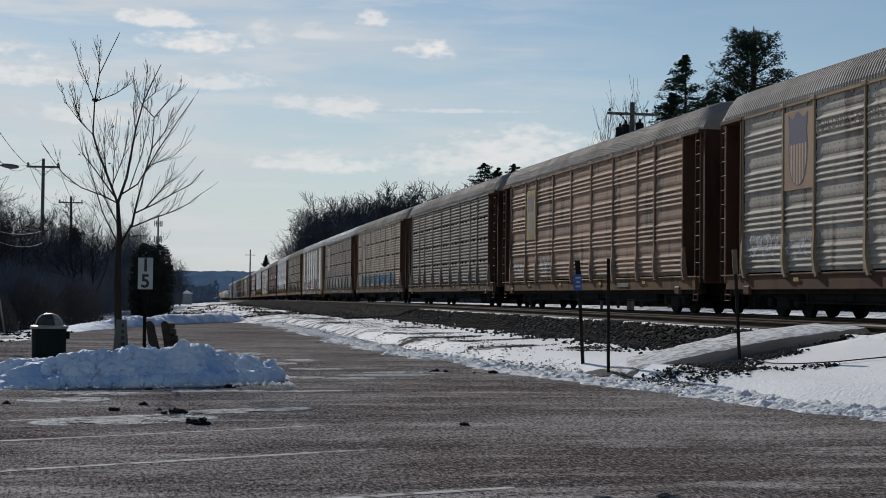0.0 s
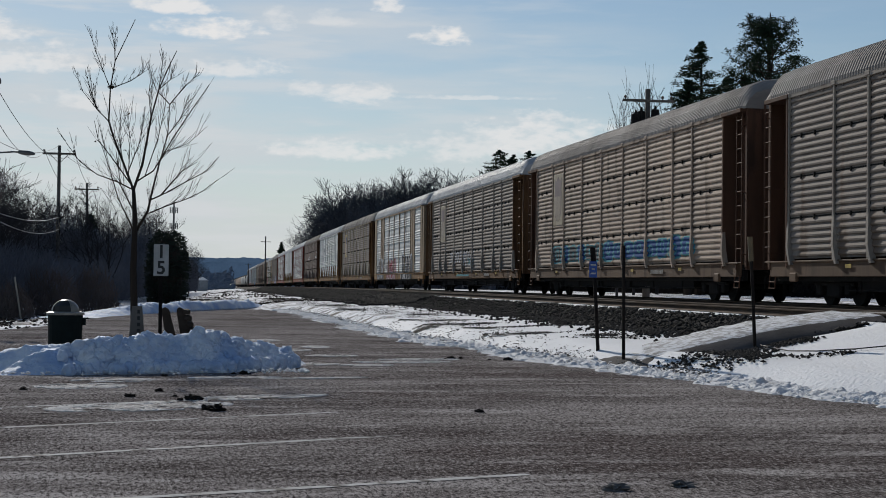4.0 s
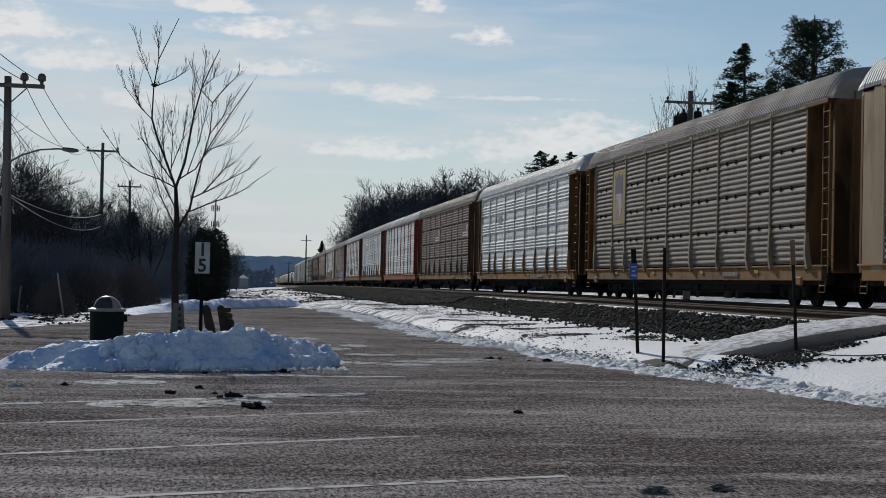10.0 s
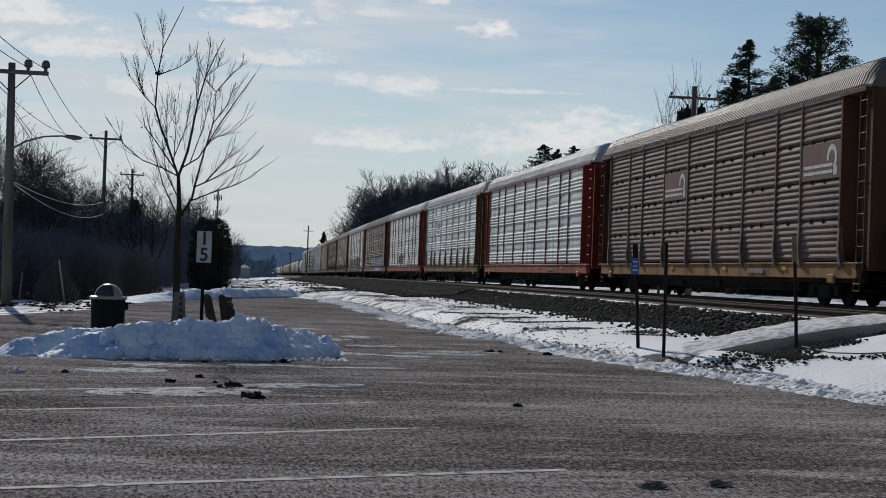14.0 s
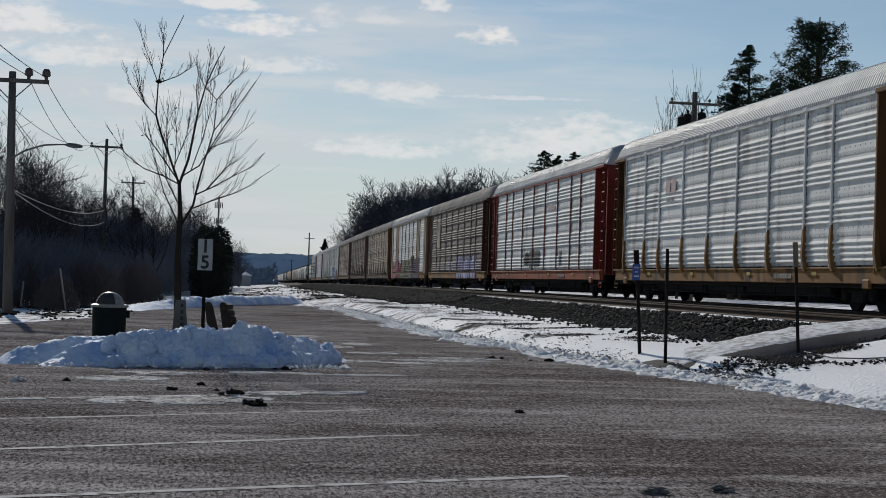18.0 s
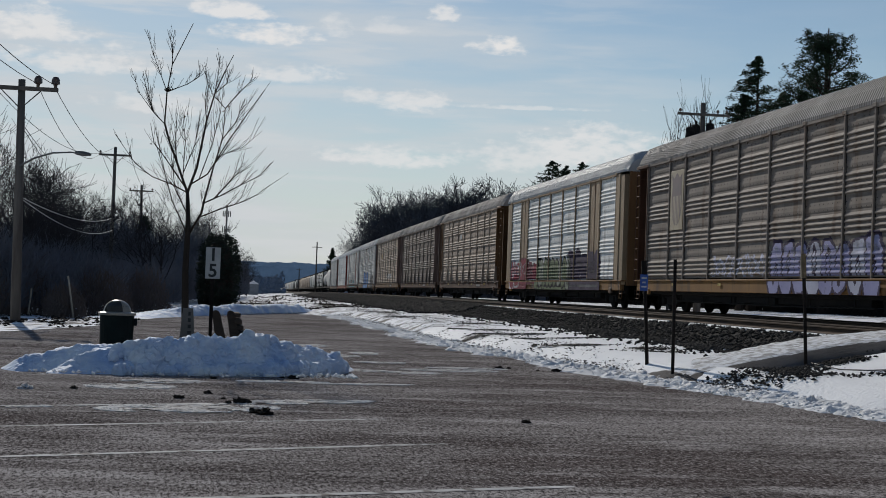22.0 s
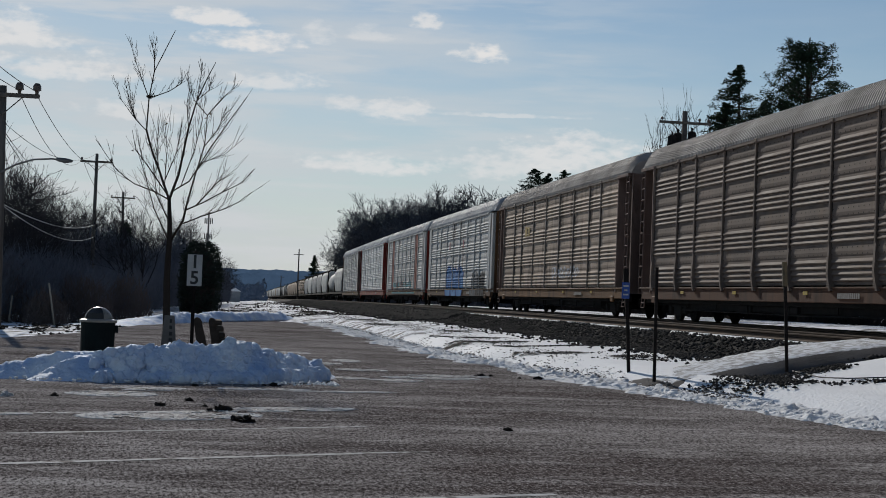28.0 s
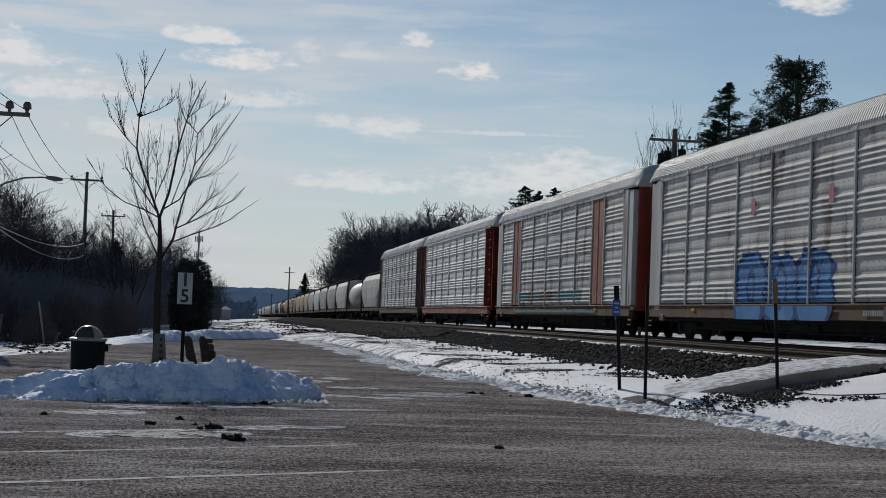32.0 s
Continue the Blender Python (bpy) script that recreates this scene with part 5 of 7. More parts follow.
def emblem_bars(y, z, w, h, mat, n=3):
    """A small maker's or owner's mark as plain shapes."""
    return lambda car: block_text(car, y - w / 2, y + w / 2, z - h / 2, z + h / 2, n, mat)


def ring_emblem(k, z=3.95):
    """A dark plate with a white open ring and two bars that run into it."""
    def extra(car):
        c, w = panel_centre(k), WIDTHS[k]
        part("plate", Build().box(-SIDE_X - 0.05, -SIDE_X - 0.035, c - w / 2 + 0.06, c + w / 2 - 0.06, z - 0.50, z + 0.52, bev=0.005), SALMON, car)
        b, v, n = Build(), [], 26
        y0, x = c - w / 2 + 0.62, -SIDE_X - 0.056
        for j in range(n + 1):
            a = math.radians(-60 + 250 * j / n)
            v += [(x, y0 - r * 0.9 * math.cos(a), z + 0.05 + r * math.sin(a)) for r in (0.22, 0.38)]
        b.add(v, [(2 * j, 2 * j + 1, 2 * j + 3, 2 * j + 2) for j in range(n)])
        for dz in (-0.12, -0.30):
            b.box(x, x + 0.005, y0 - 0.05, c + w / 2 - 0.25, z + dz - 0.05, z + dz + 0.04)
        b.box(x, x + 0.005, y0 - 0.36, y0 - 0.12, z - 0.42, z - 0.16)
        part("emblem", b, MARK_WHITE, car)
    return extra


def words(text, y, z, size, mat):
    return lambda car: lettering(car, text, y, z, size, mat)


def P(k):
    """Middle of the panel k tenths of the way along a side."""
    return panel_centre(round(k * 0.8))


SPECS = {
    -6: dict(side=DUSTY, post=POST_TAN, sill=RUST, end=RUST, roof=ROOF_DULL, flared=True, label="grimy silver autorack railcar with tan posts and a shield panel",
             extra=both(far_plate(PEACH_PLATE, k=7, z0=3.35, z1=5.45, bright=True), words("BUILDING AMERICA", panel_centre(6) + 1.3, 4.75, 0.40, MARK_DARK), tags(P(10) - 1.1, P(10) + 1.1, 1.5, 2.4, 3, G_WHITE), tags(P(9) - .8, P(9) + .8, 1.4, 2.2, 4, G_WHITE))),
    -5: dict(side=REDDISH, post=REDDISH, sill=END_TAN, end=RUST, ladder=GREY_SILL, roof=ROOF_DULL, flared=True, label="tan-brown grimy autorack railcar with flared posts and a faded plate",
             extra=both(far_plate(GOLD_PLATE, k=7), tags(P(7) - 1.1, P(7) + 1, 1.4, 2.3, 5, G_WHITE), tags(P(10) - 1, P(10) + 1, 1.4, 2.1, 6, G_WHITE))),
    -4: dict(seams=True, side=GREY_TAN, post=PALE_POST, sill=GREY_SILL, end=RUST, roof=ROOF_DULL, flared=True, label="grey-brown grimy autorack railcar with flared posts"),
    -3: dict(seams=True, side=TAN_SHEET, sill=GREY_SILL, end=RUST, roof=ROOF_DULL, flared=True, label="brown autorack railcar with blue spray paint along the bottom",
             extra=both(graffiti(-9.5, 9.0, 1.28, 2.2, 14, 7, [G_BLUE, G_GREY, G_BLUE, G_TEAL]), far_plate(k=7))),
    -2: dict(seams=True, side=GREY_TAN, post=PALE_POST, sill=END_TAN, end=END_TAN, roof=ROOF_GALV, flared=True, label="grey-brown autorack railcar with a faded plate and a white tag",
             extra=both(far_plate(k=7), tags(P(5), P(7), 1.5, 2.5, 8, G_WHITE), tags(P(5) - 2, P(5), 1.35, 2.0, 9, G_TEAL), tags(-2.0, 1.6, 1.3, 2.4, 58, G_WHITE), tags(-1.0, 3.0, 0.75, 1.1, 59, G_TEAL))),
    -1: dict(side=GALV, post=POST_TAN, sill=YELLOW_TAN, end=END_TAN, roof=ROOF_GALV, flats={7: DENTED_TAN, 1: DENTED_TAN}, label="silver autorack railcar with tan plates and red and black graffiti",
             extra=both(graffiti(6.60, 10.90, 0.5, 2.45, 4, 10, [G_GREY, G_GREY, G_WHITE]), graffiti(-0.20, 5.20, 0.5, 2.5, 6, 11, [G_RED, G_PINK, G_RED, G_WHITE]),
                        graffiti(-8.40, -2.80, 0.5, 2.6, 5, 12, [G_BLACK, G_GREY, G_WHITE]), tags(5.00, 6.20, 1.4, 2.2, 13, G_BLACK), tags(10.80, 11.50, 1.4, 2.0, 14, G_BLACK))),
    0: dict(seams=True, side=GREY_TAN, post=TAN_POST, sill=YELLOW_TAN, end=END_TAN, ladder=YELLOW_TAN, roof=ROOF_DULL, flared=True, label="tan-brown autorack railcar with a shield plate and flared posts",
            extra=far_plate(GOLD_PLATE, k=7, bright=True, body=MARK_WHITE)),
    1: dict(side=GALV, post=GALV, sill=YELLOW_TAN, end=END_TAN, roof=ROOF_GALV, flared=True, gusset=YELLOW_TAN, label="clean silver autorack railcar with yellow-brown ends and sill",
            extra=both(emblem_bars(P(8), 4.2, 1.2, 0.42, MARK_FAINT, 2), emblem_bars(P(8), 3.75, 0.8, 0.08, MARK_FAINT, 6))),
    2: dict(seams=True, side=DARK_BROWN, post=DARK_BROWN, sill=YELLOW_TAN, end=RUST, roof=ROOF_BROWN, flared=True, label="brown autorack railcar with two white ring emblems on dark plates",
            extra=both(ring_emblem(5), ring_emblem(0))),
    3: dict(side=GALV, post=RED_FADE, sill=RED_SILL, end=RED, roof=ROOF_GALV, label="silver autorack railcar with red posts, ends and sill"),
    4: dict(side=GALV, post=GALV, sill=YELLOW_TAN, end=END_TAN, roof=ROOF_GALV, flared=True, gusset=YELLOW_TAN, label="silver autorack railcar with a red emblem and tan sill",
            extra=both(emblem_bars(P(8), 4.2, 1.4, 0.5, MARK_RED, 2), emblem_bars(P(8), 3.7, 1.0, 0.09, MARK_FAINT, 6))),
    5: dict(side=GALV, post=RED_FADE, sill=RED_SILL, end=RED, roof=ROOF_GALV, label="silver autorack railcar with red ends and dark graffiti",
            extra=both(emblem_bars(P(4), 4.3, 1.6, 0.26, MARK_RED, 5), graffiti(P(5) - 0.6, P(6) + 1, 1.3, 2.3, 3, 20, [G_GREY, G_BLACK, G_GREY]), graffiti(P(2), P(3) + 1, 1.3, 2.2, 4, 21, [G_GREY, G_TEAL, G_GREY]))),
    6: dict(side=GREY_TAN, sill=YELLOW_TAN, end=RUST, roof=ROOF_DULL, label="grey-tan autorack railcar with white and lilac graffiti",
            extra=both(far_plate(k=7), graffiti(-9.8, -1.5, 0.5, 2.42, 8, 23, [G_LILAC, G_PALE, G_LILAC, G_PURPLE]), tags(-1.4, 4.0, 1.1, 2.1, 24, G_PALE), tags(-9.6, -1.6, 1.3, 2.3, 25, G_WHITE))),
    7: dict(side=GALV, post=POST_TAN, sill=YELLOW_TAN, end=END_TAN, roof=ROOF_GALV, flats={7: DENTED_TAN, 1: DENTED_TAN}, label="silver autorack railcar with tan plates and red, green and purple graffiti",
            extra=both(sill_paint(6.80, 11.20, G_DEEP), sill_paint(-3.20, 4.20, G_GREEN), sill_paint(-9.60, -3.20, G_PURPLE), graffiti(8.60, 11.90, 0.6, 2.45, 2, 26, [G_RED, G_RED, G_WHITE]), graffiti(6.50, 9.00, 0.6, 2.6, 1, 46, [G_RED, G_DEEP, G_DEEP]),
                       graffiti(4.20, 7.00, 0.9, 2.25, 2, 47, [G_DEEP, G_RED, G_DEEP]), graffiti(-3.80, 4.70, 0.6, 2.5, 9, 27, [G_PALE_GREEN, G_GREEN, G_BLACK]),
                       graffiti(-9.60, -2.90, 0.8, 2.68, 5, 28, [G_PURPLE, G_PURPLE, G_PURPLE, G_PURPLE]), tags(-9.00, -3.60, 1.3, 2.2, 48, G_GREY), tags(4.80, 11.40, 1.3, 2.3, 49, G_WHITE),
                       tags(-3.10, 4.00, 0.74, 1.09, 50, G_BLACK), tags(7.00, 11.10, 0.74, 1.09, 51, G_PINK), tags(-9.40, -3.40, 0.74, 1.09, 52, G_GREY))),
    8: dict(side=TAN_SHEET, sill=RUST, end=END_TAN, roof=ROOF_DULL, flared=True, label="brown autorack railcar with a yellowed end", extra=both(emblem_bars(P(6), 4.3, 1.0, 0.3, MARK_WHITE, 3))),
    9: dict(side=BROWN_SHEET, sill=RUST, end=DARK_BROWN, roof=ROOF_DULL, flared=True, label="dark grey-brown autorack railcar with flared posts"),
    10: dict(side=TAN_SHEET, post=GREY_TAN, sill=END_TAN, end=DARK_BROWN, roof=ROOF_DULL, label="tan-grey autorack railcar with a small yellow emblem",
             extra=both(emblem_bars(P(8), 4.1, 1.2, 0.5, GOLD_PLATE, 2), tags(P(2), P(5), 1.5, 2.3, 31, G_WHITE))),
    11: dict(side=GALV_DULL, post=GALV_DULL, sill=GREY_SILL, end=END_TAN, roof=ROOF_GALV, flush=True, label="grey autorack railcar with smooth ends and blue graffiti",
             extra=both(graffiti(-3.2, 4.3, 0.4, 2.75, 3, 33, [G_SKY, G_SKY, G_BLUE]), graffiti(-11.2, -6.0, 0.5, 2.3, 7, 34, [G_BLACK, G_GREY, G_GREY]),
                        tags(-2.8, 4.0, 1.3, 2.6, 35, G_PALE), emblem_bars(panel_centre(5), 4.1, 0.4, 0.5, G_PINK, 1), emblem_bars(panel_centre(3), 4.1, 0.4, 0.5, G_PINK, 1))),
    12: dict(side=GALV_DULL, post=GALV_DULL, sill=GREY_SILL, end=RED, roof=ROOF_GALV, flats={7: DENTED_RED, 1: DENTED_RED}, label="silver autorack railcar with faded red plates and teal scrawls",
             extra=both(graffiti(P(3), P(9), 1.3, 2.0, 10, 36, [G_GREY, G_TEAL, RED_FADE]), tags(-8.0, 8.0, 0.75, 1.09, 37, G_TEAL))),
    13: dict(side=GALV, post=GALV, sill=RED_FADE, end=RED, roof=ROOF_GALV, label="silver autorack railcar with red ends and red sill"),
    14: dict(side=GALV_DULL, post=GALV_DULL, sill=GREY_SILL, end=DARK_BROWN, roof=ROOF_GALV, label="grey autorack railcar, the last of its kind in the train"),
}
CARS = []
for n, spec in SPECS.items():
    # the middle of car n at 0 s
    CARS.append((autorack(spec), 52.95 + SPEED * 9 + CAR_STEP * (n + 0.5)))


# hoppers and tank cars behind the racks
def hopper_mesh(half):
    """Curved-side covered hopper body with sloping ends."""
    arc = [(-1.02, 1.05), (-1.5, 1.35), (-1.6, 2.2), (-1.6, 3.2), (-1.5, 3.95), (-1.15, 4.45), (-0.6, 4.62), (0.6, 4.62), (1.15, 4.45), (1.5, 3.95), (1.6, 3.2), (1.6, 2.2), (1.5, 1.35), (1.02, 1.05)]
    n, v = len(arc), []
    for y, low, s in ((-half, 3.0, 0.93), (-half + 0.15, 2.8, 1.0), (-half + 2.2, 1.05, 1.0), (half - 2.2, 1.05, 1.0), (half - 0.15, 2.8, 1.0), (half, 3.0, 0.93)):
        v += [(x * s, y, max(z, low)) for x, z in arc]
    f = [(k * n + j, k * n + (j + 1) % n, (k + 1) * n + (j + 1) % n, (k + 1) * n + j) for k in range(5) for j in range(n)]
    f += [tuple(range(n)), tuple(range(5 * n, 6 * n))[::-1]]
    return mesh_of("body", v, f)


def hopper_frame_mesh(half):
    b = Build()
    b.box(-1.5, -1.35, -half, half, 0.95, 1.2)
    b.box(1.35, 1.5, -half, half, 0.95, 1.2)
    b.box(-0.3, 0.3, -half - 0.5, half + 0.5, 0.75, 1.05)
    for s in (-1, 1):
        for x in (-1.45, 1.35):
            b.box(x, x + 0.1, s * half - 0.1, s * half + 0.1, 0.9, 4.4)
            b.box(x, x + 0.1, s * (half - 0.9) - 0.08, s * (half - 0.9) + 0.08, 0.9, 3.0)
    for y in (-half * 0.5, 0, half * 0.5):
        v = [(-1.1, y - 1.2, 1.15), (1.1, y - 1.2, 1.15), (1.1, y + 1.2, 1.15), (-1.1, y + 1.2, 1.15), (-0.4, y - 0.3, 0.35), (0.4, y - 0.3, 0.35), (0.4, y + 0.3, 0.35), (-0.4, y + 0.3, 0.35)]
        b.add(v, [(4, 5, 6, 7), (0, 1, 5, 4), (1, 2, 6, 5), (2, 3, 7, 6), (3, 0, 4, 7)])
    return b.mesh("underframe", [STEEL_DARK])


def walkway_mesh(half):
    b = Build()
    for x in (-0.75, 0.75):
        b.box(x - 0.3, x + 0.3, -half, half, 4.68, 4.73)
    for k in range(-3, 4):
        b.box(-0.9, 0.9, k * half / 3.4 - 0.04, k * half / 3.4 + 0.04, 4.58, 4.70)
        b.lathe([(0.35, 4.6), (0.35, 4.78), (0.28, 4.84)], 12, cx=0.0, cy=k * half / 3.4 + 0.9 if k < 3 else k * half / 3.4 - 0.5)
    return b.mesh("roof_walkway", [STEEL_DARK])


def tank_mesh(half):
    b = Build()
    n, v, f = 20, [], []
    prof = [(0.02, -half), (0.8, -half + 0.12), (1.25, -half + 0.35), (1.5, -half + 0.8), (1.5, half - 0.8), (1.25, half - 0.35), (0.8, half - 0.12), (0.02, half)]
    for r, y in prof:
        v += [(r * math.cos(2 * math.pi * j / n), y, 2.65 + r * math.sin(2 * math.pi * j / n)) for j in range(n)]
    f = [(k * n + j, k * n + (j + 1) % n, (k + 1) * n + (j + 1) % n, (k + 1) * n + j) for k in range(len(prof) - 1) for j in range(n)]
    b.add(v, [q[::-1] for q in f])
    return b.mesh("tank", smooth=True)


def tank_top_mesh():
    b = Build()
    b.lathe([(0.5, 4.1), (0.5, 4.45), (0.35, 4.5)], 14)
    b.box(-0.9, 0.9, -1.3, 1.3, 4.16, 4.2)
    for x in (-0.9, 0.9):
        for y in (-1.3, 0, 1.3):
            b.tube([(x, y, 4.18), (x, y, 5.0)], 0.025, 5)
        b.tube([(x, -1.3, 5.0), (x, 1.3, 5.0)], 0.025, 5)
    return b.mesh("top_platform", [STEEL_DARK])


H_HALF = 8.3
MESH["hopper"], MESH["hframe"], MESH["hwalk"] = hopper_mesh(H_HALF), hopper_frame_mesh(H_HALF), walkway_mesh(H_HALF)
MESH["tank"], MESH["ttop"] = tank_mesh(H_HALF - 0.6), tank_top_mesh()
HOPPER_WHITE = paint("hopper_white", (0.58, 0.57, 0.53), rgh=0.55, grime=(0.35, 0.32, 0.28))
HOPPER_GREY = paint("hopper_grey", (0.40, 0.40, 0.39), rgh=0.55)
HOPPER_TAN = paint("hopper_tan", (0.42, 0.31, 0.22), rgh=0.6)
TANK_WHITE = paint("tank_white", (0.50, 0.50, 0.48), rgh=0.45)
TANK_BLACK = paint("tank_black", (0.03, 0.03, 0.03), rgh=0.4)
HOPPER_STEP = 18.2


def freight(kind, material, label):
    car = tagged(empty("hopper_railcar" if kind == "hopper" else "tank_railcar"), label, "railcar", group="railcars of the train")
    put("underframe", MESH["hframe"], car)
    if kind == "hopper":
        put("body", MESH["hopper"], car, None, [material])
        put("roof_walkway", MESH["hwalk"], car)
    else:
        put("tank", MESH["tank"], car, None, [material])
        put("top_platform", MESH["ttop"], car)
    for y in (-6.6, 6.6):
        tr = put("truck", MESH["truck"], car, Matrix.Translation((0, y, 0)))
        for d in (-0.86, 0.86):
            put("wheelset", MESH["wheel"], tr, Matrix.Translation((0, d, 0.42)))
    return car


ORDER = "WTWGGWGTTTTTTTttWttWWGWTWGWWtWGWttWGWtttWWGttWGWtWGttWWGtWtG"
TAIL = 51.6 + SPEED * 9 + CAR_STEP * 15
for k, c in enumerate(ORDER):
    if k == 1 or c == "t":
        made = freight("tank", TANK_WHITE if k == 1 else TANK_BLACK, "pale weathered tank railcar" if k == 1 else "black tank railcar with a top platform")
    else:
        mt, what = {"W": (HOPPER_WHITE, "white"), "G": (HOPPER_GREY, "grey"), "T": (HOPPER_TAN, "tan")}[c]
        made = freight("hopper", mt, what + " curved-side covered hopper railcar")
    CARS.append((made, TAIL + 0.3 + HOPPER_STEP * (k + 0.5)))


# ---- trees and brush ----
def grow(b, rng, p, d, length, r, level, deepest, lift, gnarl, sides=4, thin=0.012):
    """A limb with bends, and its side limbs."""
    steps = 4 if level < deepest else 3
    pts, rad = [p], [r]
    q, dd = p.copy(), d.copy()
    for k in range(steps):
        dd = (dd + Vector((rng.uniform(-gnarl, gnarl), rng.uniform(-gnarl, gnarl), rng.uniform(-gnarl, gnarl) + lift))).normalized()
        q = q + dd * (length / steps)
        pts.append(q)
        rad.append(max(thin, r * (1 - 0.8 * (k + 1) / steps)))
    b.tube(pts, rad, sides if level < 2 else 3, caps=False)
    if level >= deepest:
        return
    for k in range(rng.randint(3, 5) if level else rng.randint(5, 7)):
        u = rng.uniform(0.3, 1.0)
        i = min(steps - 1, int(u * steps))
        at = pts[i].lerp(pts[i + 1], u * steps - i)
        along = (pts[i + 1] - pts[i]).normalized()
        side = along.orthogonal()
        side.rotate(Matrix.Rotation(rng.uniform(0, 6.28), 3, along))
        out = (along * rng.uniform(0.5, 1.0) + side.normalized() * rng.uniform(0.5, 0.9)).normalized()
        grow(b, rng, at, out, length * rng.uniform(0.45, 0.72), max(thin * 1.3, r * (1 - 0.75 * u) * 0.62), level + 1, deepest, lift, gnarl, sides, thin)


def bare_tree(seed, height, deepest=4, r=0.2, thin=0.012):
    rng = random.Random(seed)
    trunk, crown = Build(), Build()
    split = height * rng.uniform(0.18, 0.3)
    top = Vector((rng.uniform(-.3, .3), rng.uniform(-.3, .3), split))
    trunk.tube([(0, 0, -0.3), (0, 0, split * 0.4), top], [r * 1.25, r, r * 0.85], 7)
    for k in range(rng.randint(3, 5)):
        a = rng.uniform(0, 6.28)
        d = Vector((math.cos(a) * 0.5, math.sin(a) * 0.5, 1)).normalized()
        grow(crown, rng, top, d, (height - split) * rng.uniform(0.7, 1.0) * 0.75, r * 0.6, 1, deepest, 0.08, 0.28, 4, thin)
    grow(crown, rng, top, Vector((0, 0, 1)), (height - split) * 0.8, r * 0.7, 0, deepest, 0.1, 0.2, 4, thin)
    top_z = max(q[2] for q in crown.v)
    crown.v = [tuple(c * height / top_z for c in q) for q in crown.v]
    trunk.v = [tuple(c * height / top_z for c in q) for q in trunk.v]
    tree = empty("bare_tree")
    part("trunk", trunk, BARK_FAR, tree)
    part("crown", crown, BARK_FAR, tree)
    return tagged(tree, "leafless winter tree with a spreading dark crown", "tree", group="woodland trees")


PROTO = [bare_tree(40 + k, 10.0, 4, 0.2, 0.012 if k < 3 else 0.018) for k in range(6)]
# the farther trees take the haze-tinted bark
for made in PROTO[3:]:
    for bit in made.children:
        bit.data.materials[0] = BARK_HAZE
SPARSE = [bare_tree(90 + k, 10.0, 3, 0.2, 0.017) for k in range(3)]
USED = set()


def plant(k, x, y, h, turn, slim=1.0):
    z = ground_z(x, y) - 0.05
    m = pose(x, y, z, 0, 0, turn)
    src = (PROTO + SPARSE)[k]
    if k not in USED:
        USED.add(k)
        src.matrix_basis = m
        tree = src
        src.scale = (1, 1, 1)
    else:
        tree = copy_thing(src, m)
    s = h / 10.0
    tree.scale = (s * slim, s * slim, s)


def wood_line(y):
    """Right edge of the wood on the lot's side."""
    return float(np.interp(y, [40, 52, 58, 62, 68, 80, 100, 130, 250, 500], [-16, -8.5, -6.2, -4.9, -3.6, -1.9, -0.4, 2.2, 8.0, 20.0]))


rng = random.Random(11)
for k in range(70):
    y = 62 + 126 * (k / 70) ** 1.1 + rng.uniform(-3, 3)
    x = wood_line(y) - rng.uniform(3.5, 6 + 0.10 * y)
    plant(k % 3, x, y, rng.uniform(4.8, 7.4) * (1 + (y - 58) / 230), rng.uniform(0, 360))
for x, y, h in ((-2.9, 78, 6.6), (-7.4, 60, 6.6), (-7.9, 74, 7.2), (2.6, 150, 5.6), (4.2, 180, 6.0), (6.4, 230, 7.0), (7.6, 280, 7.5)):
    plant(rng.randrange(3), x, y, h, rng.uniform(0, 360))
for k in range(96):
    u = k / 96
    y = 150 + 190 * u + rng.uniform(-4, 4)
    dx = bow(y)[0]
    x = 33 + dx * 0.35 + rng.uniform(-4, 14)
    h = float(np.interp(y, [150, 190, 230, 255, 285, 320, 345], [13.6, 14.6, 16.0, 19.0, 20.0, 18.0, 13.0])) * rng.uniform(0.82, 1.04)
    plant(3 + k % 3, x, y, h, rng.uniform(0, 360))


def thicket(name, count, place, height, seed, label, width=0.03, mat=TWIG, lift=0.0):
    """Dense leafless brush: thin bent twigs that stand, lean and cross."""
    rng_ = np.random.RandomState(seed)
    V = np.zeros((count, 6, 3))
    for k in range(count):
        x, y, h = place(rng_)
        z = ground_z(x, y)
        hh = h * (0.10 + 0.26 * rng_.rand() ** 1.5)
        lean, bend = rng_.randn(2) * 0.42 * hh, rng_.randn(2) * 0.42 * hh
        base = z + lift + (rng_.rand() ** 1.3) * h * 0.9 - 0.1
        w = width * (0.5 + 0.9 * rng_.rand()) * (1 + y / 120)
        a = rng_.rand() * 6.28
        wx, wy = w * math.cos(a), w * math.sin(a) * 0.4
        mx, my = x + lean[0] * 0.6, y + lean[1] * 0.6
        ex, ey = mx + bend[0], my + bend[1]
        V[k] = [(x - wx, y - wy, base), (x + wx, y + wy, base), (mx + wx * .7, my, base + hh * 0.6), (mx - wx * .7, my, base + hh * 0.6),
                (ex + wx * .25, ey, base + hh), (ex - wx * .25, ey, base + hh)]
    o = np.arange(count)[:, None] * 6
    F = np.concatenate([o + np.array([0, 1, 2, 3]), o + np.array([3, 2, 4, 5])])
    me_ = mesh_of(name, V.reshape(-1, 3).tolist(), F.tolist(), [mat])
    return tagged(put(name, me_), label, "brush", kind="stuff")


def bumpy(x, y):
    """Growth stands higher in clumps."""
    return 0.8 + 0.75 * max(-0.4, noise.noise((x * 0.42, y * 0.10, 2.0))) + 0.3 * noise.noise((x * 1.3, y * 0.3, 6.0))


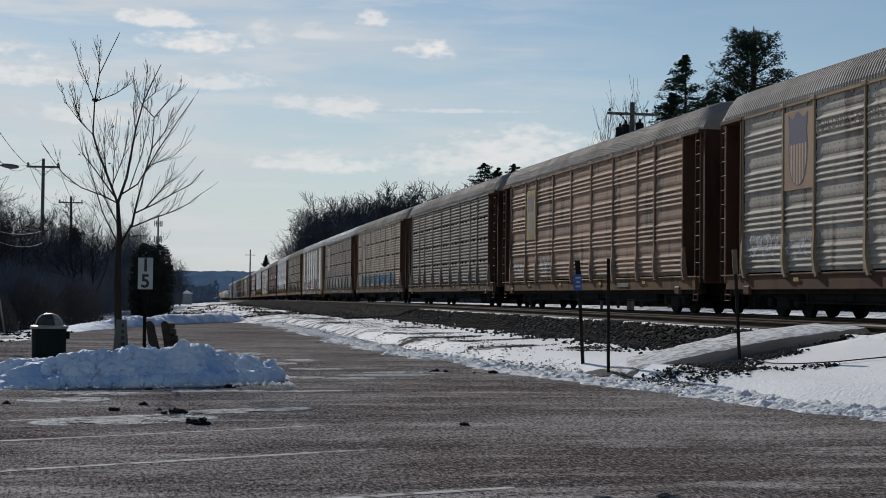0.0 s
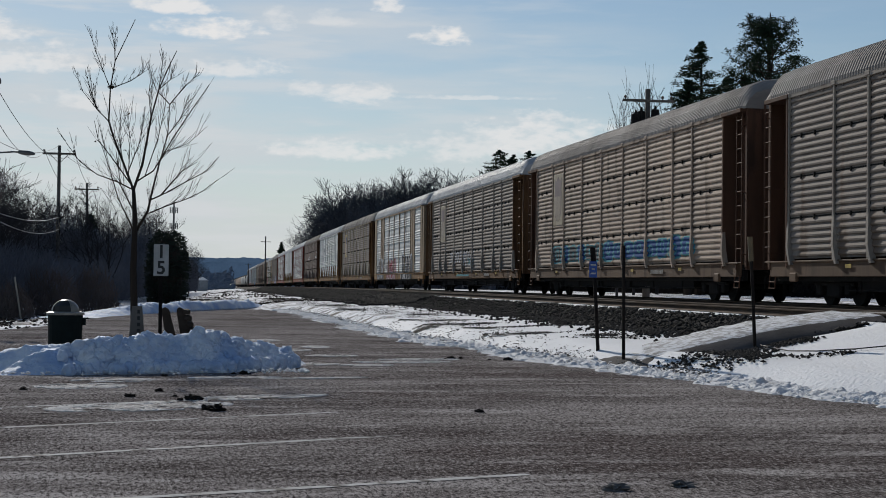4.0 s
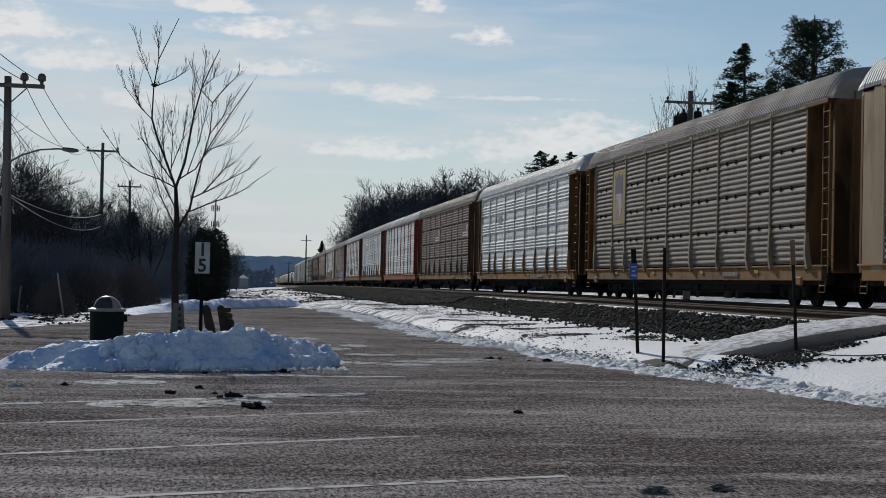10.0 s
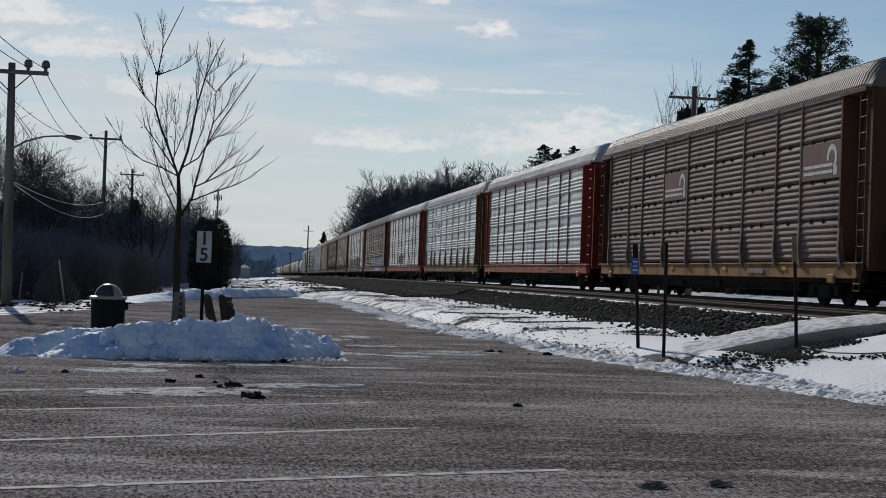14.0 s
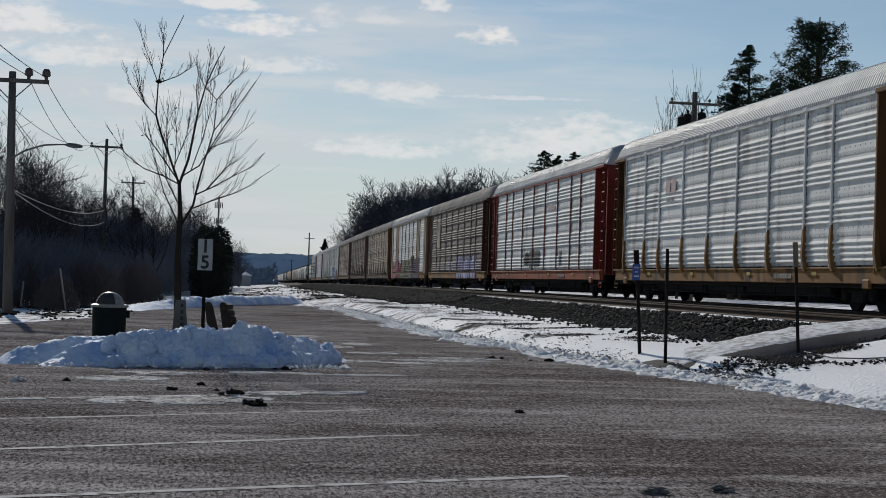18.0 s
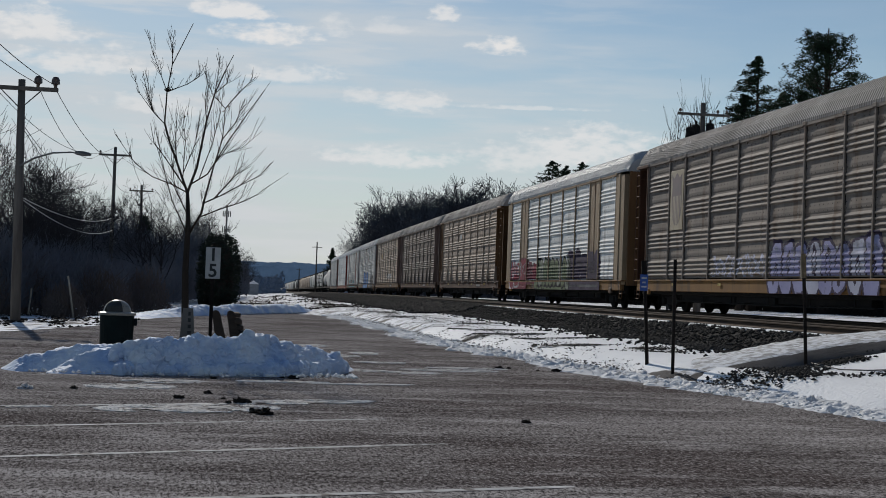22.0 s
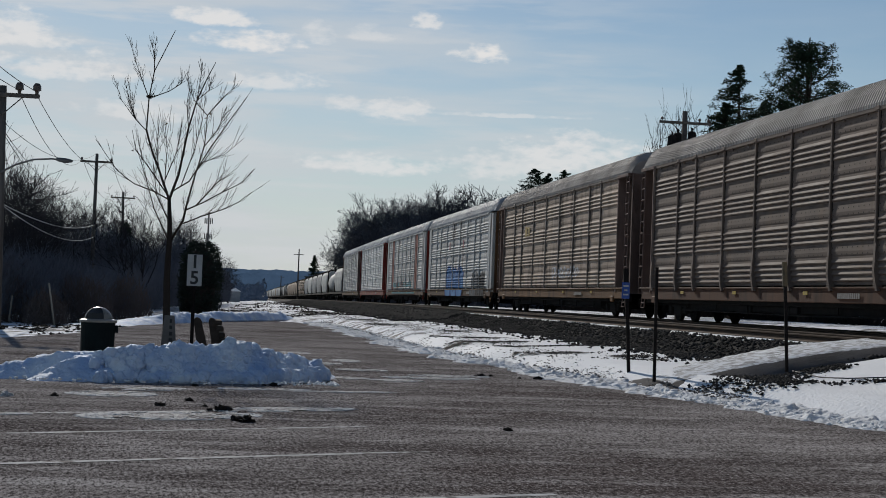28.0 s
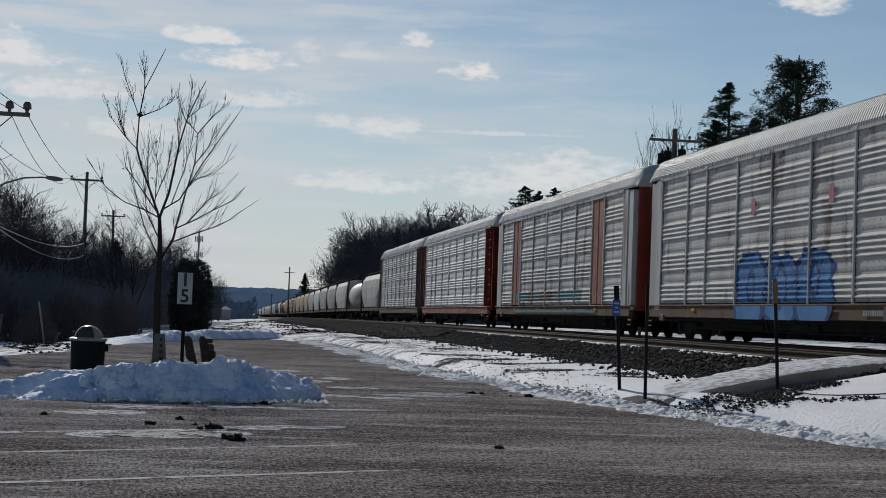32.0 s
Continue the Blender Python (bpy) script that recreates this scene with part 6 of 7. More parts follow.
def left_brush(r):
    if r.rand() < 0.4:
        y = 57 + 47 * r.rand() ** 1.6
        x = wood_line(y) - (r.rand() ** 1.4) * (7 + 0.06 * y)
        return x, y, (1.7 + 0.8 * r.rand() + (0.4 if x < -5.6 else 0.0)) * (0.5 + 0.5 * bumpy(x, y))
    y = 104 + 110 * r.rand() ** 1.8
    x = wood_line(y) - (r.rand() ** 1.3) * (9 + 0.07 * y)
    return x, y, (3.5 + 1.3 * r.rand()) * bumpy(x, y)


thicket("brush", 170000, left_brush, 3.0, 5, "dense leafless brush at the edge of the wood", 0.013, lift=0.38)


def crown_brush(r):
    y = 104 + 110 * r.rand() ** 1.4
    x = wood_line(y) - 3.0 - (r.rand() ** 1.2) * (9 + 0.07 * y)
    return x, y, (2.2 + 4.0 * max(0.0, 0.25 + noise.noise((x * 0.35, y * 0.09, 5.0)))) * (1 + (y - 64) / 300)


thicket("brush", 22000, crown_brush, 5.0, 17, "fine bare treetop twigs of the wood", 0.009, BARK_FAR)
BUSHES = ((-5.0, 57.5, 0.8, 1.3), (-6.9, 58.5, 1.3, 2.2), (-8.0, 57.0, 1.2, 2.2), (-4.0, 62.5, 1.2, 1.9), (-2.6, 70.0, 1.2, 2.0))


def bush_place(r):
    x, y, w, h = BUSHES[r.randint(0, len(BUSHES))]
    a, d = r.rand() * 6.28, math.sqrt(r.rand())
    return x + w * d * math.cos(a), y + w * d * math.sin(a), h * math.sqrt(1.1 - d * d)


thicket("brush", 9000, bush_place, 2.5, 8, "dark reddish-brown leafless bushes before the wood", 0.012, BUSH_TWIG)


def right_brush(r):
    y = 140 + 230 * r.rand()
    return 30.5 + bow(y)[0] * 0.5 + 9 * r.rand(), y, 3.0 + 2 * r.rand() + 2 * (y > 230)


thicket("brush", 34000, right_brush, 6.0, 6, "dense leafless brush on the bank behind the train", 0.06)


def verge_brush(r):
    y = 14 + 150 * r.rand() ** 2.0
    return 31.0 + bow(y)[0] + 5 * r.rand(), y, 1.0 + 0.9 * r.rand()


thicket("brush", 52000, verge_brush, 2.0, 9, "low dark brush along the far side of the tracks", 0.03, DIRT)


# scrub added to cover the bare far snow below the hills
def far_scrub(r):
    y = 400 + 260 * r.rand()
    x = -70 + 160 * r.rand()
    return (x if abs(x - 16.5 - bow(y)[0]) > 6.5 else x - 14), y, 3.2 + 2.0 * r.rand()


thicket("brush", 16000, far_scrub, 4.0, 23, "scrub beyond the snowy field, tinted blue-grey for haze", 0.14, HAZE_TWIG)


def needles(b, rng_, p, r, n, size):
    for k in range(n):
        d = Vector((rng_.gauss(0, 1), rng_.gauss(0, 1), rng_.gauss(0, 0.6))) * (r * 0.55)
        q = p + d
        a = Vector((rng_.uniform(-1, 1), rng_.uniform(-1, 1), rng_.uniform(-.5, .6))).normalized() * size
        c = a.orthogonal().normalized() * size * 0.32
        b.add([tuple(q - a), tuple(q + c), tuple(q + a), tuple(q - c)], [(0, 1, 2, 3)])


def spruce(x, y, z, h, seed, width=0.21, label="dark green spruce with a pointed top"):
    rng_ = random.Random(seed)
    tree = tagged(empty("spruce_tree", pose(x, y, z)), label, "tree")
    trunk, crown = Build(), Build()
    trunk.tube([(0, 0, -0.3), (0, 0, h * 0.5), (0, 0, h * 0.985)], [h * 0.02, h * 0.012, 0.012], 6)
    level = h * 0.12
    while level < h * 0.985:
        for k in range(2):
            a = rng_.uniform(0, 6.28)
            rr = ((h - level) * width + 0.06) * rng_.uniform(0.35, 1.12)
            tip = Vector((math.cos(a) * rr, math.sin(a) * rr, level + rr * rng_.uniform(-0.12, 0.30)))
            root = Vector((0, 0, level))
            trunk.tube([root, root.lerp(tip, 0.6), tip], [0.03, 0.02, 0.008], 3, caps=False)
            for u in (0.3, 0.5, 0.7, 0.88, 1.0):
                needles(crown, rng_, root.lerp(tip, u), (0.22 + 0.2 * (1 - u)) * min(1.0, 0.25 + (h - level) * 0.4), 14, 0.11)
        level += h * 0.0075
    part("trunk", trunk, BARK, tree)
    part("crown", crown, NEEDLE, tree)
    return tree


def pine(x, y, z, h, seed):
    rng_ = random.Random(seed)
    tree = tagged(empty("pine_tree", pose(x, y, z)), "open-crowned dark pine with clumped needles", "tree")
    trunk, crown = Build(), Build()
    trunk.tube([(0, 0, -0.3), (0.1, 0, h * 0.45), (-0.15, 0, h * 0.8), (-0.1, 0, h)], [h * 0.022, h * 0.016, h * 0.008, 0.03], 7)
    for k in range(58):
        lv = h * rng_.uniform(0.42, 0.97)
        a = rng_.uniform(0, 6.28)
        reach = 0.4 + 2.15 * math.sin(math.pi * min(1.0, max(0.05, (lv / h - 0.30) / 0.74))) * rng_.uniform(0.3, 1.1)
        root = Vector((0, 0, lv - 0.3))
        tip = Vector((math.cos(a) * reach, math.sin(a) * reach, lv + reach * 0.25))
        mid = root.lerp(tip, 0.55) - Vector((0, 0, 0.15))
        trunk.tube([root, mid, tip], [0.06, 0.04, 0.015], 4, caps=False)
        for q in (tip, mid.lerp(tip, 0.7), mid.lerp(tip, 0.4)):
            up = q + Vector((rng_.uniform(-.35, .35), rng_.uniform(-.35, .35), rng_.uniform(0.3, 0.6)))
            trunk.tube([q, up], [0.02, 0.01], 3, caps=False)
            needles(crown, rng_, up, 0.22, 40, 0.09)
        for q, w in ((tip, 0.5), (mid.lerp(tip, 0.5), 0.55), (mid, 0.5)):
            needles(crown, rng_, q + Vector((rng_.uniform(-.2, .2), rng_.uniform(-.2, .2), 0.1)), w * 0.72, 78, 0.10)
    part("trunk", trunk, BARK, tree)
    part("crown", crown, NEEDLE, tree)
    return tree


spruce(31.5, 85, 0.6, 15.3, 3, 0.60)
for x, y, h, sd in ((30.4, 84.0, 12.8, 4), (33.3, 85.5, 13.3, 5), (34.6, 86.0, 13.2, 14)):
    spruce(x, y, 0.6, h, sd, 0.80, "dark green spruce, lower and broader")
pine(31.65, 75, 0.6, 15.1, 6)
for k, (x, y, h) in enumerate(((-8.6, 64, 8.3), (-7.2, 66, 8.0), (-6.4, 69, 7.2), (-7.9, 68, 7.6), (-2.2, 80, 7.4))):
    plant(6 + k % 3, x, y, h, 75.0 * k, 0.85)
for k, (x, y, h) in enumerate(((24.9, 80, 11.7), (26.5, 82, 12.9), (28.2, 83, 13.3))):
    plant(6 + k, x, y, h, 60.0 * k, 0.42)
spruce(-4.5, 116, -0.3, 6.4, 31, 0.40, "dark conifer among bare trees")
spruce(27.3, 330, -0.5, 10.0, 7, 0.42, "small dark conifer beside the tracks")
for x, y, h, sd in ((36.6, 160, 14.8, 8), (38.2, 161, 14.4, 9), (39.4, 158, 14.6, 10)):
    spruce(x, y, 0.3, h + 0.7, sd, 0.85)


def shrub():
    rng_ = random.Random(21)
    tree = tagged(empty("evergreen_shrub", pose(0.88, 92.0, -0.2)), "dense rounded dark evergreen shrub", "shrub")
    core, leaves = Build(), Build()
    core.lathe([(0.7, 0.0), (0.9, 1.1), (0.92, 2.4), (0.68, 3.5), (0.25, 4.0)], 14)
    for k in range(1300):
        a, u = rng_.uniform(0, 6.28), rng_.random()
        r = 1.16 * math.sqrt(max(0.02, 1 - (abs(u - 0.42) / 0.62) ** 2.6))
        needles(leaves, rng_, Vector((r * math.cos(a), r * math.sin(a), 0.1 + 4.25 * u)), 0.19, 5, 0.115)
    part("inner_branch", core, BARK, tree)
    part("leaves", leaves, CEDAR, tree)


shrub()


def young_tree(x, y):
    """Street tree on the island: a slim trunk that forks into steep leaders with fine twigs."""
    rng_ = random.Random(5)
    tree = tagged(empty("young_tree", pose(x, y, 0.0)), "slender leafless young tree on the snowy island", "tree")
    trunk, limbs, twigs = Build(), Build(), Build()
    trunk.tube([(0.06, 0, -0.1), (0.04, 0, 0.5), (0.0, 0, 1.6), (0.02, 0, 2.5), (-0.02, 0, 3.15)], [0.10, 0.076, 0.064, 0.052, 0.034], 9)
    left = (((-.02, 3.12), (-.22, 3.65), (-.4, 4.1), (-.51, 4.45), (-.49, 5.08), (-.41, 5.62), (-.04, 6.45)), ((-.5, 5.08), (-.62, 5.4), (-.8, 5.85), (-.92, 6.27)),
            ((-.41, 5.62), (-.42, 5.95), (-.39, 6.25)), ((-.51, 4.45), (-.73, 4.66), (-1.0, 5.0), (-1.18, 5.47)), ((-.73, 4.68), (-.85, 5.0), (-.96, 5.41)),
            ((-.47, 5.06), (-.11, 5.25), (.1, 5.4), (.21, 5.63)), ((-.02, 3.14), (-.31, 3.27), (-.7, 3.4), (-1.03, 3.64), (-1.44, 4.2)))
    inner = (((-.05, 3.2), (-.42, 3.72), (-.7, 4.08), (-.78, 4.45)), ((-.01, 3.48), (-.1, 4.1), (-.17, 4.67)), ((-.05, 2.35), (-.3, 2.95), (-.5, 3.6), (-.68, 4.1)),
             ((-.25, 3.75), (-.3, 4.2), (-.28, 4.7)), ((.1, 3.5), (.1, 4.1), (.16, 4.7)), ((-.04, 2.7), (-.26, 3.2), (-.36, 3.9)))
    right = (((.0, 3.14), (.14, 3.62), (.22, 4.1), (.29, 4.53), (.43, 5.08), (.6, 5.5), (.76, 5.84)), ((.43, 5.08), (.47, 5.4), (.51, 5.83)),
             ((.03, 2.25), (.26, 2.73), (.32, 3.04), (.45, 3.6), (.61, 4.18), (.64, 4.77)), ((.64, 4.75), (.38, 5.03), (.16, 5.56)), ((.64, 4.77), (.9, 5.1), (1.2, 5.39)),
             ((.05, 3.25), (.35, 3.5), (.75, 4.2), (1.1, 4.75), (1.38, 5.17)), ((.2, 3.35), (.42, 4.1), (.55, 4.7), (.6, 5.3)))
    low = (((.45, 3.7), (.6, 3.88), (1.0, 4.05), (1.37, 4.4)), ((.31, 2.96), (.6, 3.08), (.98, 3.3), (1.35, 3.5), (1.59, 3.78)), ((.5, 3.08), (.9, 3.52), (1.2, 3.72)),
           ((.22, 2.66), (.6, 2.83), (.99, 2.98), (1.3, 3.14), (1.58, 3.37)), ((.6, 4.2), (.85, 4.5), (1.0, 4.95)), ((.29, 4.53), (.24, 5.0), (.3, 5.5)), ((.45, 5.1), (.66, 5.3), (.7, 5.6)))
    runs = left + inner + right + low
    done = [Vector((0.02, 0, 2.3)), Vector((0, 0, 2.7)), Vector((-0.02, 0, 3.13))]
    for run in runs:
        dep = rng_.uniform(-0.6, 0.6)
        root = min(done, key=lambda q: math.hypot(q.x - run[0][0], q.z - run[0][1]))
        pts = [root.copy()] + [Vector((a, root.y + dep * (k + 1) / len(run), c)) for k, (a, c) in enumerate(run[1:])]
        done += [p.lerp(q, k / 6) for p, q in zip(pts, pts[1:]) for k in range(1, 7)]
        n = len(pts)
        r0 = (0.026 if len(run) > 5 else 0.014) if run[0][1] < 3.3 else 0.009
        limbs.tube(pts, [r0 * (1 - 0.82 * k / (n - 1)) + 0.002 for k in range(n)], 6, caps=False)
        for k in range(11):
            u = rng_.uniform(0.12, 0.86) * (n - 1)
            i = min(n - 2, int(u))
            at = pts[i].lerp(pts[i + 1], u - i)
            along = (pts[i + 1] - pts[i]).normalized()
            side = along.orthogonal()
            side.rotate(Matrix.Rotation(rng_.uniform(0, 6.28), 3, along))
            d = (along * 0.8 + side.normalized() * rng_.uniform(0.3, 0.65) + Vector((0, 0, 0.55))).normalized()
            ln = rng_.uniform(0.2, 0.75) * (1.0 if at.z < 4.9 else 0.5)
            end = at + d * ln
            mid = at.lerp(end, 0.5) + Vector((rng_.uniform(-.04, .04), rng_.uniform(-.04, .04), -0.02))
            twigs.tube([at, mid, end], [0.0055, 0.0042, 0.0026], 3, caps=False)
            for w in (0.5, ):
                s = at.lerp(end, w)
                e = s + (d + Vector((rng_.uniform(-.35, .35), rng_.uniform(-.35, .35), rng_.uniform(0.1, .5)))).normalized() * ln * rng_.uniform(0.25, 0.5)
                twigs.tube([s, e], [0.0035, 0.0018], 3, caps=False)
    part("trunk", trunk, BARK, tree, smooth=True)
    part("limb", limbs, BARK, tree, smooth=True)
    part("twig", twigs, BARK, tree)["kind"] = "stuff"
    nest = Build()
    needles(nest, rng_, Vector((-.47, 0.1, 5.13)), 0.06, 30, 0.05)
    part("nest", nest, LEAF_BROWN, tree, "small clump of dead leaves in a fork")
    leaves = Build()
    for a, c in ((-.75, 4.05), (-.14, 4.6), (.7, 4.85), (.95, 4.6), (.62, 4.75), (-.2, 3.9)):
        needles(leaves, rng_, Vector((a, 0, c)), 0.02, 4, 0.035)
    part("dead_leaves", leaves, LEAF_BROWN, tree)


young_tree(-0.36, 30.0)


# ---- poles and wires ----
def utility_pole(x, y, z0, z1, arm, r, label, arm_off=0.0, arm_z=0.35, pins=(-0.95, -0.35, 0.35, 0.95), brace=True, lean=0.0):
    pole = tagged(empty("utility_pole", pose(x, y, z0)), label, "utility pole", group="utility poles")
    h = z1 - z0
    part("shaft", Build().tube([(0, 0, -0.5), (lean * 0.5, 0, h * 0.5), (lean, 0, h)], [r * 1.3, r * 1.1, r * 0.85], 10), POLE, pole, smooth=True)
    part("crossarm", Build().box(arm_off + lean - arm / 2, arm_off + lean + arm / 2, -0.17, -0.06, h - arm_z - 0.06, h - arm_z + 0.07, bev=0.01), POLE, pole)
    if brace:
        for s in (-1, 1):
            part("brace", Build().tube([(lean, -0.12, h - arm_z - 0.65), (lean + s * arm * 0.27, -0.12, h - arm_z - 0.05)], 0.02, 5), POLE, pole)
    for p in pins:
        px = lean + arm_off + p * arm / 2
        big = 1.0 if y > 60 else 1.7
        part("insulator", Build().lathe([(w * big, h - arm_z + 0.06 + dz * big) for w, dz in ((0.03, 0.0), (0.035, 0.06), (0.08, 0.08), (0.075, 0.16), (0.045, 0.21))], 10, cx=px, cy=-0.115), CERAMIC, pole)
    return pole


utility_pole(-5.85, 50, -0.1, 7.62, 2.3, 0.13, "tall weathered wooden utility pole with a crossarm and street lamp", arm_z=0.3, pins=(-0.9, 0.45, 0.92), lean=-0.12)
utility_pole(-6.05, 102, -0.3, 9.95, 2.1, 0.115, "weathered wooden utility pole with a narrow crossarm", arm_z=0.55, pins=(-0.9, 0.9))
utility_pole(-5.98, 150, -0.4, 10.4, 2.3, 0.13, "weathered wooden utility pole with a narrow crossarm", arm_z=0.6, pins=(-0.9, 0.9), lean=-0.3)
utility_pole(-1.14, 220, -0.6, 9.6, 2.4, 0.16, "distant wooden utility pole", arm_z=0.5, pins=())
utility_pole(0.6, 280, -0.8, 11.9, 2.6, 0.16, "distant wooden utility pole", arm_z=0.5, pins=())
utility_pole(23.9, 330, -0.6, 10.6, 2.2, 0.15, "lone wooden utility pole behind the train", arm_z=1.2, pins=(), brace=False)
utility_pole(25.8, 420, -1.2, 5.6, 1.6, 0.14, "distant wooden pole beside the tracks", arm_z=0.4, pins=(), brace=False)
rp = utility_pole(24.9, 75, 0.6, 11.45, 2.75, 0.15, "wooden utility pole with pole-mounted transformers", arm_z=0.62, pins=(-0.9, 0.55, 0.9))
for dx, w, z0 in ((-0.72, 0.24, 8.75), (-0.42, 0.2, 8.9), (0.32, 0.22, 9.0)):
    part("transformer", Build().lathe([(w * 0.9, z0), (w, z0 + 0.04), (w, z0 + 0.72), (w * 0.8, z0 + 0.78), (0.06, z0 + 0.80), (0.05, z0 + 0.98)], 12, cx=dx, cy=-0.25), STEEL_DARK, rp)


def cable(name, a, c, sag, r, material, label, n=18):
    a, c = Vector(a), Vector(c)
    pts = [a.lerp(c, k / n) - Vector((0, 0, 4 * sag * (k / n) * (1 - k / n))) for k in range(n + 1)]
    return tagged(part(name, Build().tube(pts, r, 5), material, None, smooth=True), label, "cable", group="overhead cables")


OVER = "thin sagging overhead power cable between poles"
for xa, za, xb, zb in ((-5.0, 7.52, -5.1, 9.55), (-5.5, 7.52, -6.95, 9.55), (-7.0, 7.52, -6.05, 9.95)):
    cable("overhead_cable", (xa, 50, za), (xb, 102, zb), 1.2, 0.012, CABLE, OVER)
    cable("overhead_cable", (xa, 50, za), (xa - 0.4, 8, za + 0.4), 0.8, 0.012, CABLE, OVER)
for xa, xb in ((-5.1, -4.95), (-6.95, -7.0)):
    cable("overhead_cable", (xa, 102, 9.55), (xb, 150, 9.95), 1.2, 0.016, CABLE, OVER)
    cable("overhead_cable", (xb, 150, 9.95), (xb + 4.8, 220, 9.2), 1.5, 0.02, CABLE, OVER)
for z0, z1, sag in ((3.85, 5.3, 0.45), (3.8, 4.5, 0.6)):
    cable("overhead_cable", (-5.8, 50, z0), (-6.0, 102, z1), sag, 0.014, CABLE_GREY, "grey sagging telephone cable between poles")
for z0, z1, sag in ((4.3, 5.3, 0.6), (4.0, 5.1, 1.3)):
    cable("overhead_cable", (-6.0, 102, z0), (-6.1, 150, z1), sag, 0.03, CABLE_GREY, "grey sagging telephone cable between poles")
    cable("overhead_cable", (-6.1, 150, z1), (-1.1, 220, z1 - 0.2), sag + 0.8, 0.035, CABLE_GREY, "grey sagging telephone cable between poles")
for z0, z1 in ((6.2, 6.6), (6.1, 5.4)):
    cable("overhead_cable", (-5.9, 50, z0), (-6.0, 102, z1), 0.9, 0.012, CABLE, OVER)


def street_lamp():
    lamp = tagged(empty("street_lamp", pose(-5.9, 49.8, 5.0)), "cobra-head street lamp on a curved arm", "street lamp")
    part("arm", Build().tube([(0, 0, -0.15), (0.45, 0, 0.12), (1.0, 0, 0.31), (1.55, 0, 0.36), (1.72, 0, 0.35)], [0.035, 0.033, 0.03, 0.028, 0.028], 7), LAMP_GREY, lamp, smooth=True)
    b = Build()
    v = []
    for x, w, h0, h1 in ((1.68, 0.04, 0.31, 0.39), (1.78, 0.08, 0.28, 0.41), (1.98, 0.11, 0.25, 0.40), (2.14, 0.09, 0.27, 0.37), (2.2, 0.04, 0.29, 0.34)):
        v += [(x, -w, (h0 + h1) / 2), (x, -w * .6, h1), (x, w * .6, h1), (x, w, (h0 + h1) / 2), (x, w * .6, h0), (x, -w * .6, h0)]
    b.add(v, [(6 * k + j, 6 * k + (j + 1) % 6, 6 * k + 6 + (j + 1) % 6, 6 * k + 6 + j) for k in range(4) for j in range(6)] + [tuple(range(6))[::-1], tuple(range(24, 30))])
    part("lamp_head", b, LAMP_GREY, lamp, smooth=True)


street_lamp()


def radio_tower():
    tw = tagged(empty("radio_tower", pose(7.9, 600, 0)), "slim distant radio mast with antennas", "mast")
    part("mast", Build().tube([(0, 0, -3), (0, 0, 31)], [0.5, 0.35], 8), LAMP_GREY, tw)
    for z in (27.5, 21.5):
        b = Build()
        for k in range(6):
            a = k * math.pi / 3
            b.box(1.4 * math.cos(a) - 0.2, 1.4 * math.cos(a) + 0.2, 1.4 * math.sin(a) - 0.2, 1.4 * math.sin(a) + 0.2, z - 1.1, z + 1.1)
            b.tube([(0, 0, z), (1.4 * math.cos(a), 1.4 * math.sin(a), z)], 0.08, 4)
        part("antenna_array", b, LAMP_GREY, tw)


radio_tower()


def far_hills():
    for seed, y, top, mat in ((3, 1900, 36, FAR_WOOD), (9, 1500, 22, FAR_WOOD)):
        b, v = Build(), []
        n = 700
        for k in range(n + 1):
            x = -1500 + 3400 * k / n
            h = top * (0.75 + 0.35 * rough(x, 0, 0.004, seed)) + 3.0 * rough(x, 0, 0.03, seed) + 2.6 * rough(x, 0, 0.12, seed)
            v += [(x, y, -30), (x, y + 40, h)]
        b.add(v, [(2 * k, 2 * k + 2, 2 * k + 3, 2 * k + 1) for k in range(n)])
        tagged(part("backdrop", b, mat, None), "wooded hills on the horizon, tinted blue and faintly glowing for haze", "hills", kind="structure")


far_hills()


# ---- things on the lot and beside it ----
def litter_bin(x, y):
    bn = tagged(empty("litter_bin", pose(x, y, -0.01)), "dark green litter bin with a domed tan lid", "litter bin")
    body = Build()
    body.lathe([(0.28, 0.0), (0.30, 0.04), (0.315, 0.74), (0.30, 0.76)], 24)
    part("body", body, BIN_GREEN, bn, smooth=False)
    part("rim", Build().lathe([(0.31, 0.745), (0.345, 0.75), (0.345, 0.79), (0.30, 0.81)], 24), BIN_TAN, bn)
    dome, hole = Build(), Build()
    n = 28
    v, f, fi = [], [], []
    for k in range(9):
        e = k / 8 * math.pi / 2
        v += [(0.255 * math.cos(e) * math.cos(2 * math.pi * j / n), 0.255 * math.cos(e) * math.sin(2 * math.pi * j / n), 0.80 + 0.235 * math.sin(e)) for j in range(n)]
    for k in range(8):
        for j in range(n):
            a = 360.0 * (j + 0.5) / n
            open_face = k < 6 and 205 < a < 292
            if not open_face:
                f.append((k * n + j, k * n + (j + 1) % n, (k + 1) * n + (j + 1) % n, (k + 1) * n + j))
    part("dome_lid", Build().add(v, f), BIN_TAN, bn, "domed lid with a dark opening", smooth=True)
    # black core added for the unlit inside of the opening
    hole.lathe([(0.235, 0.80), (0.22, 0.92), (0.12, 1.0)], 18)
    part("liner", hole, SIGN_BLACK, bn)
    part("latch", Build().box(0.31, 0.37, -0.05, 0.05, 0.56, 0.70, bev=0.01), BIN_GREEN, bn)
    return bn


litter_bin(-1.56, 29.0)


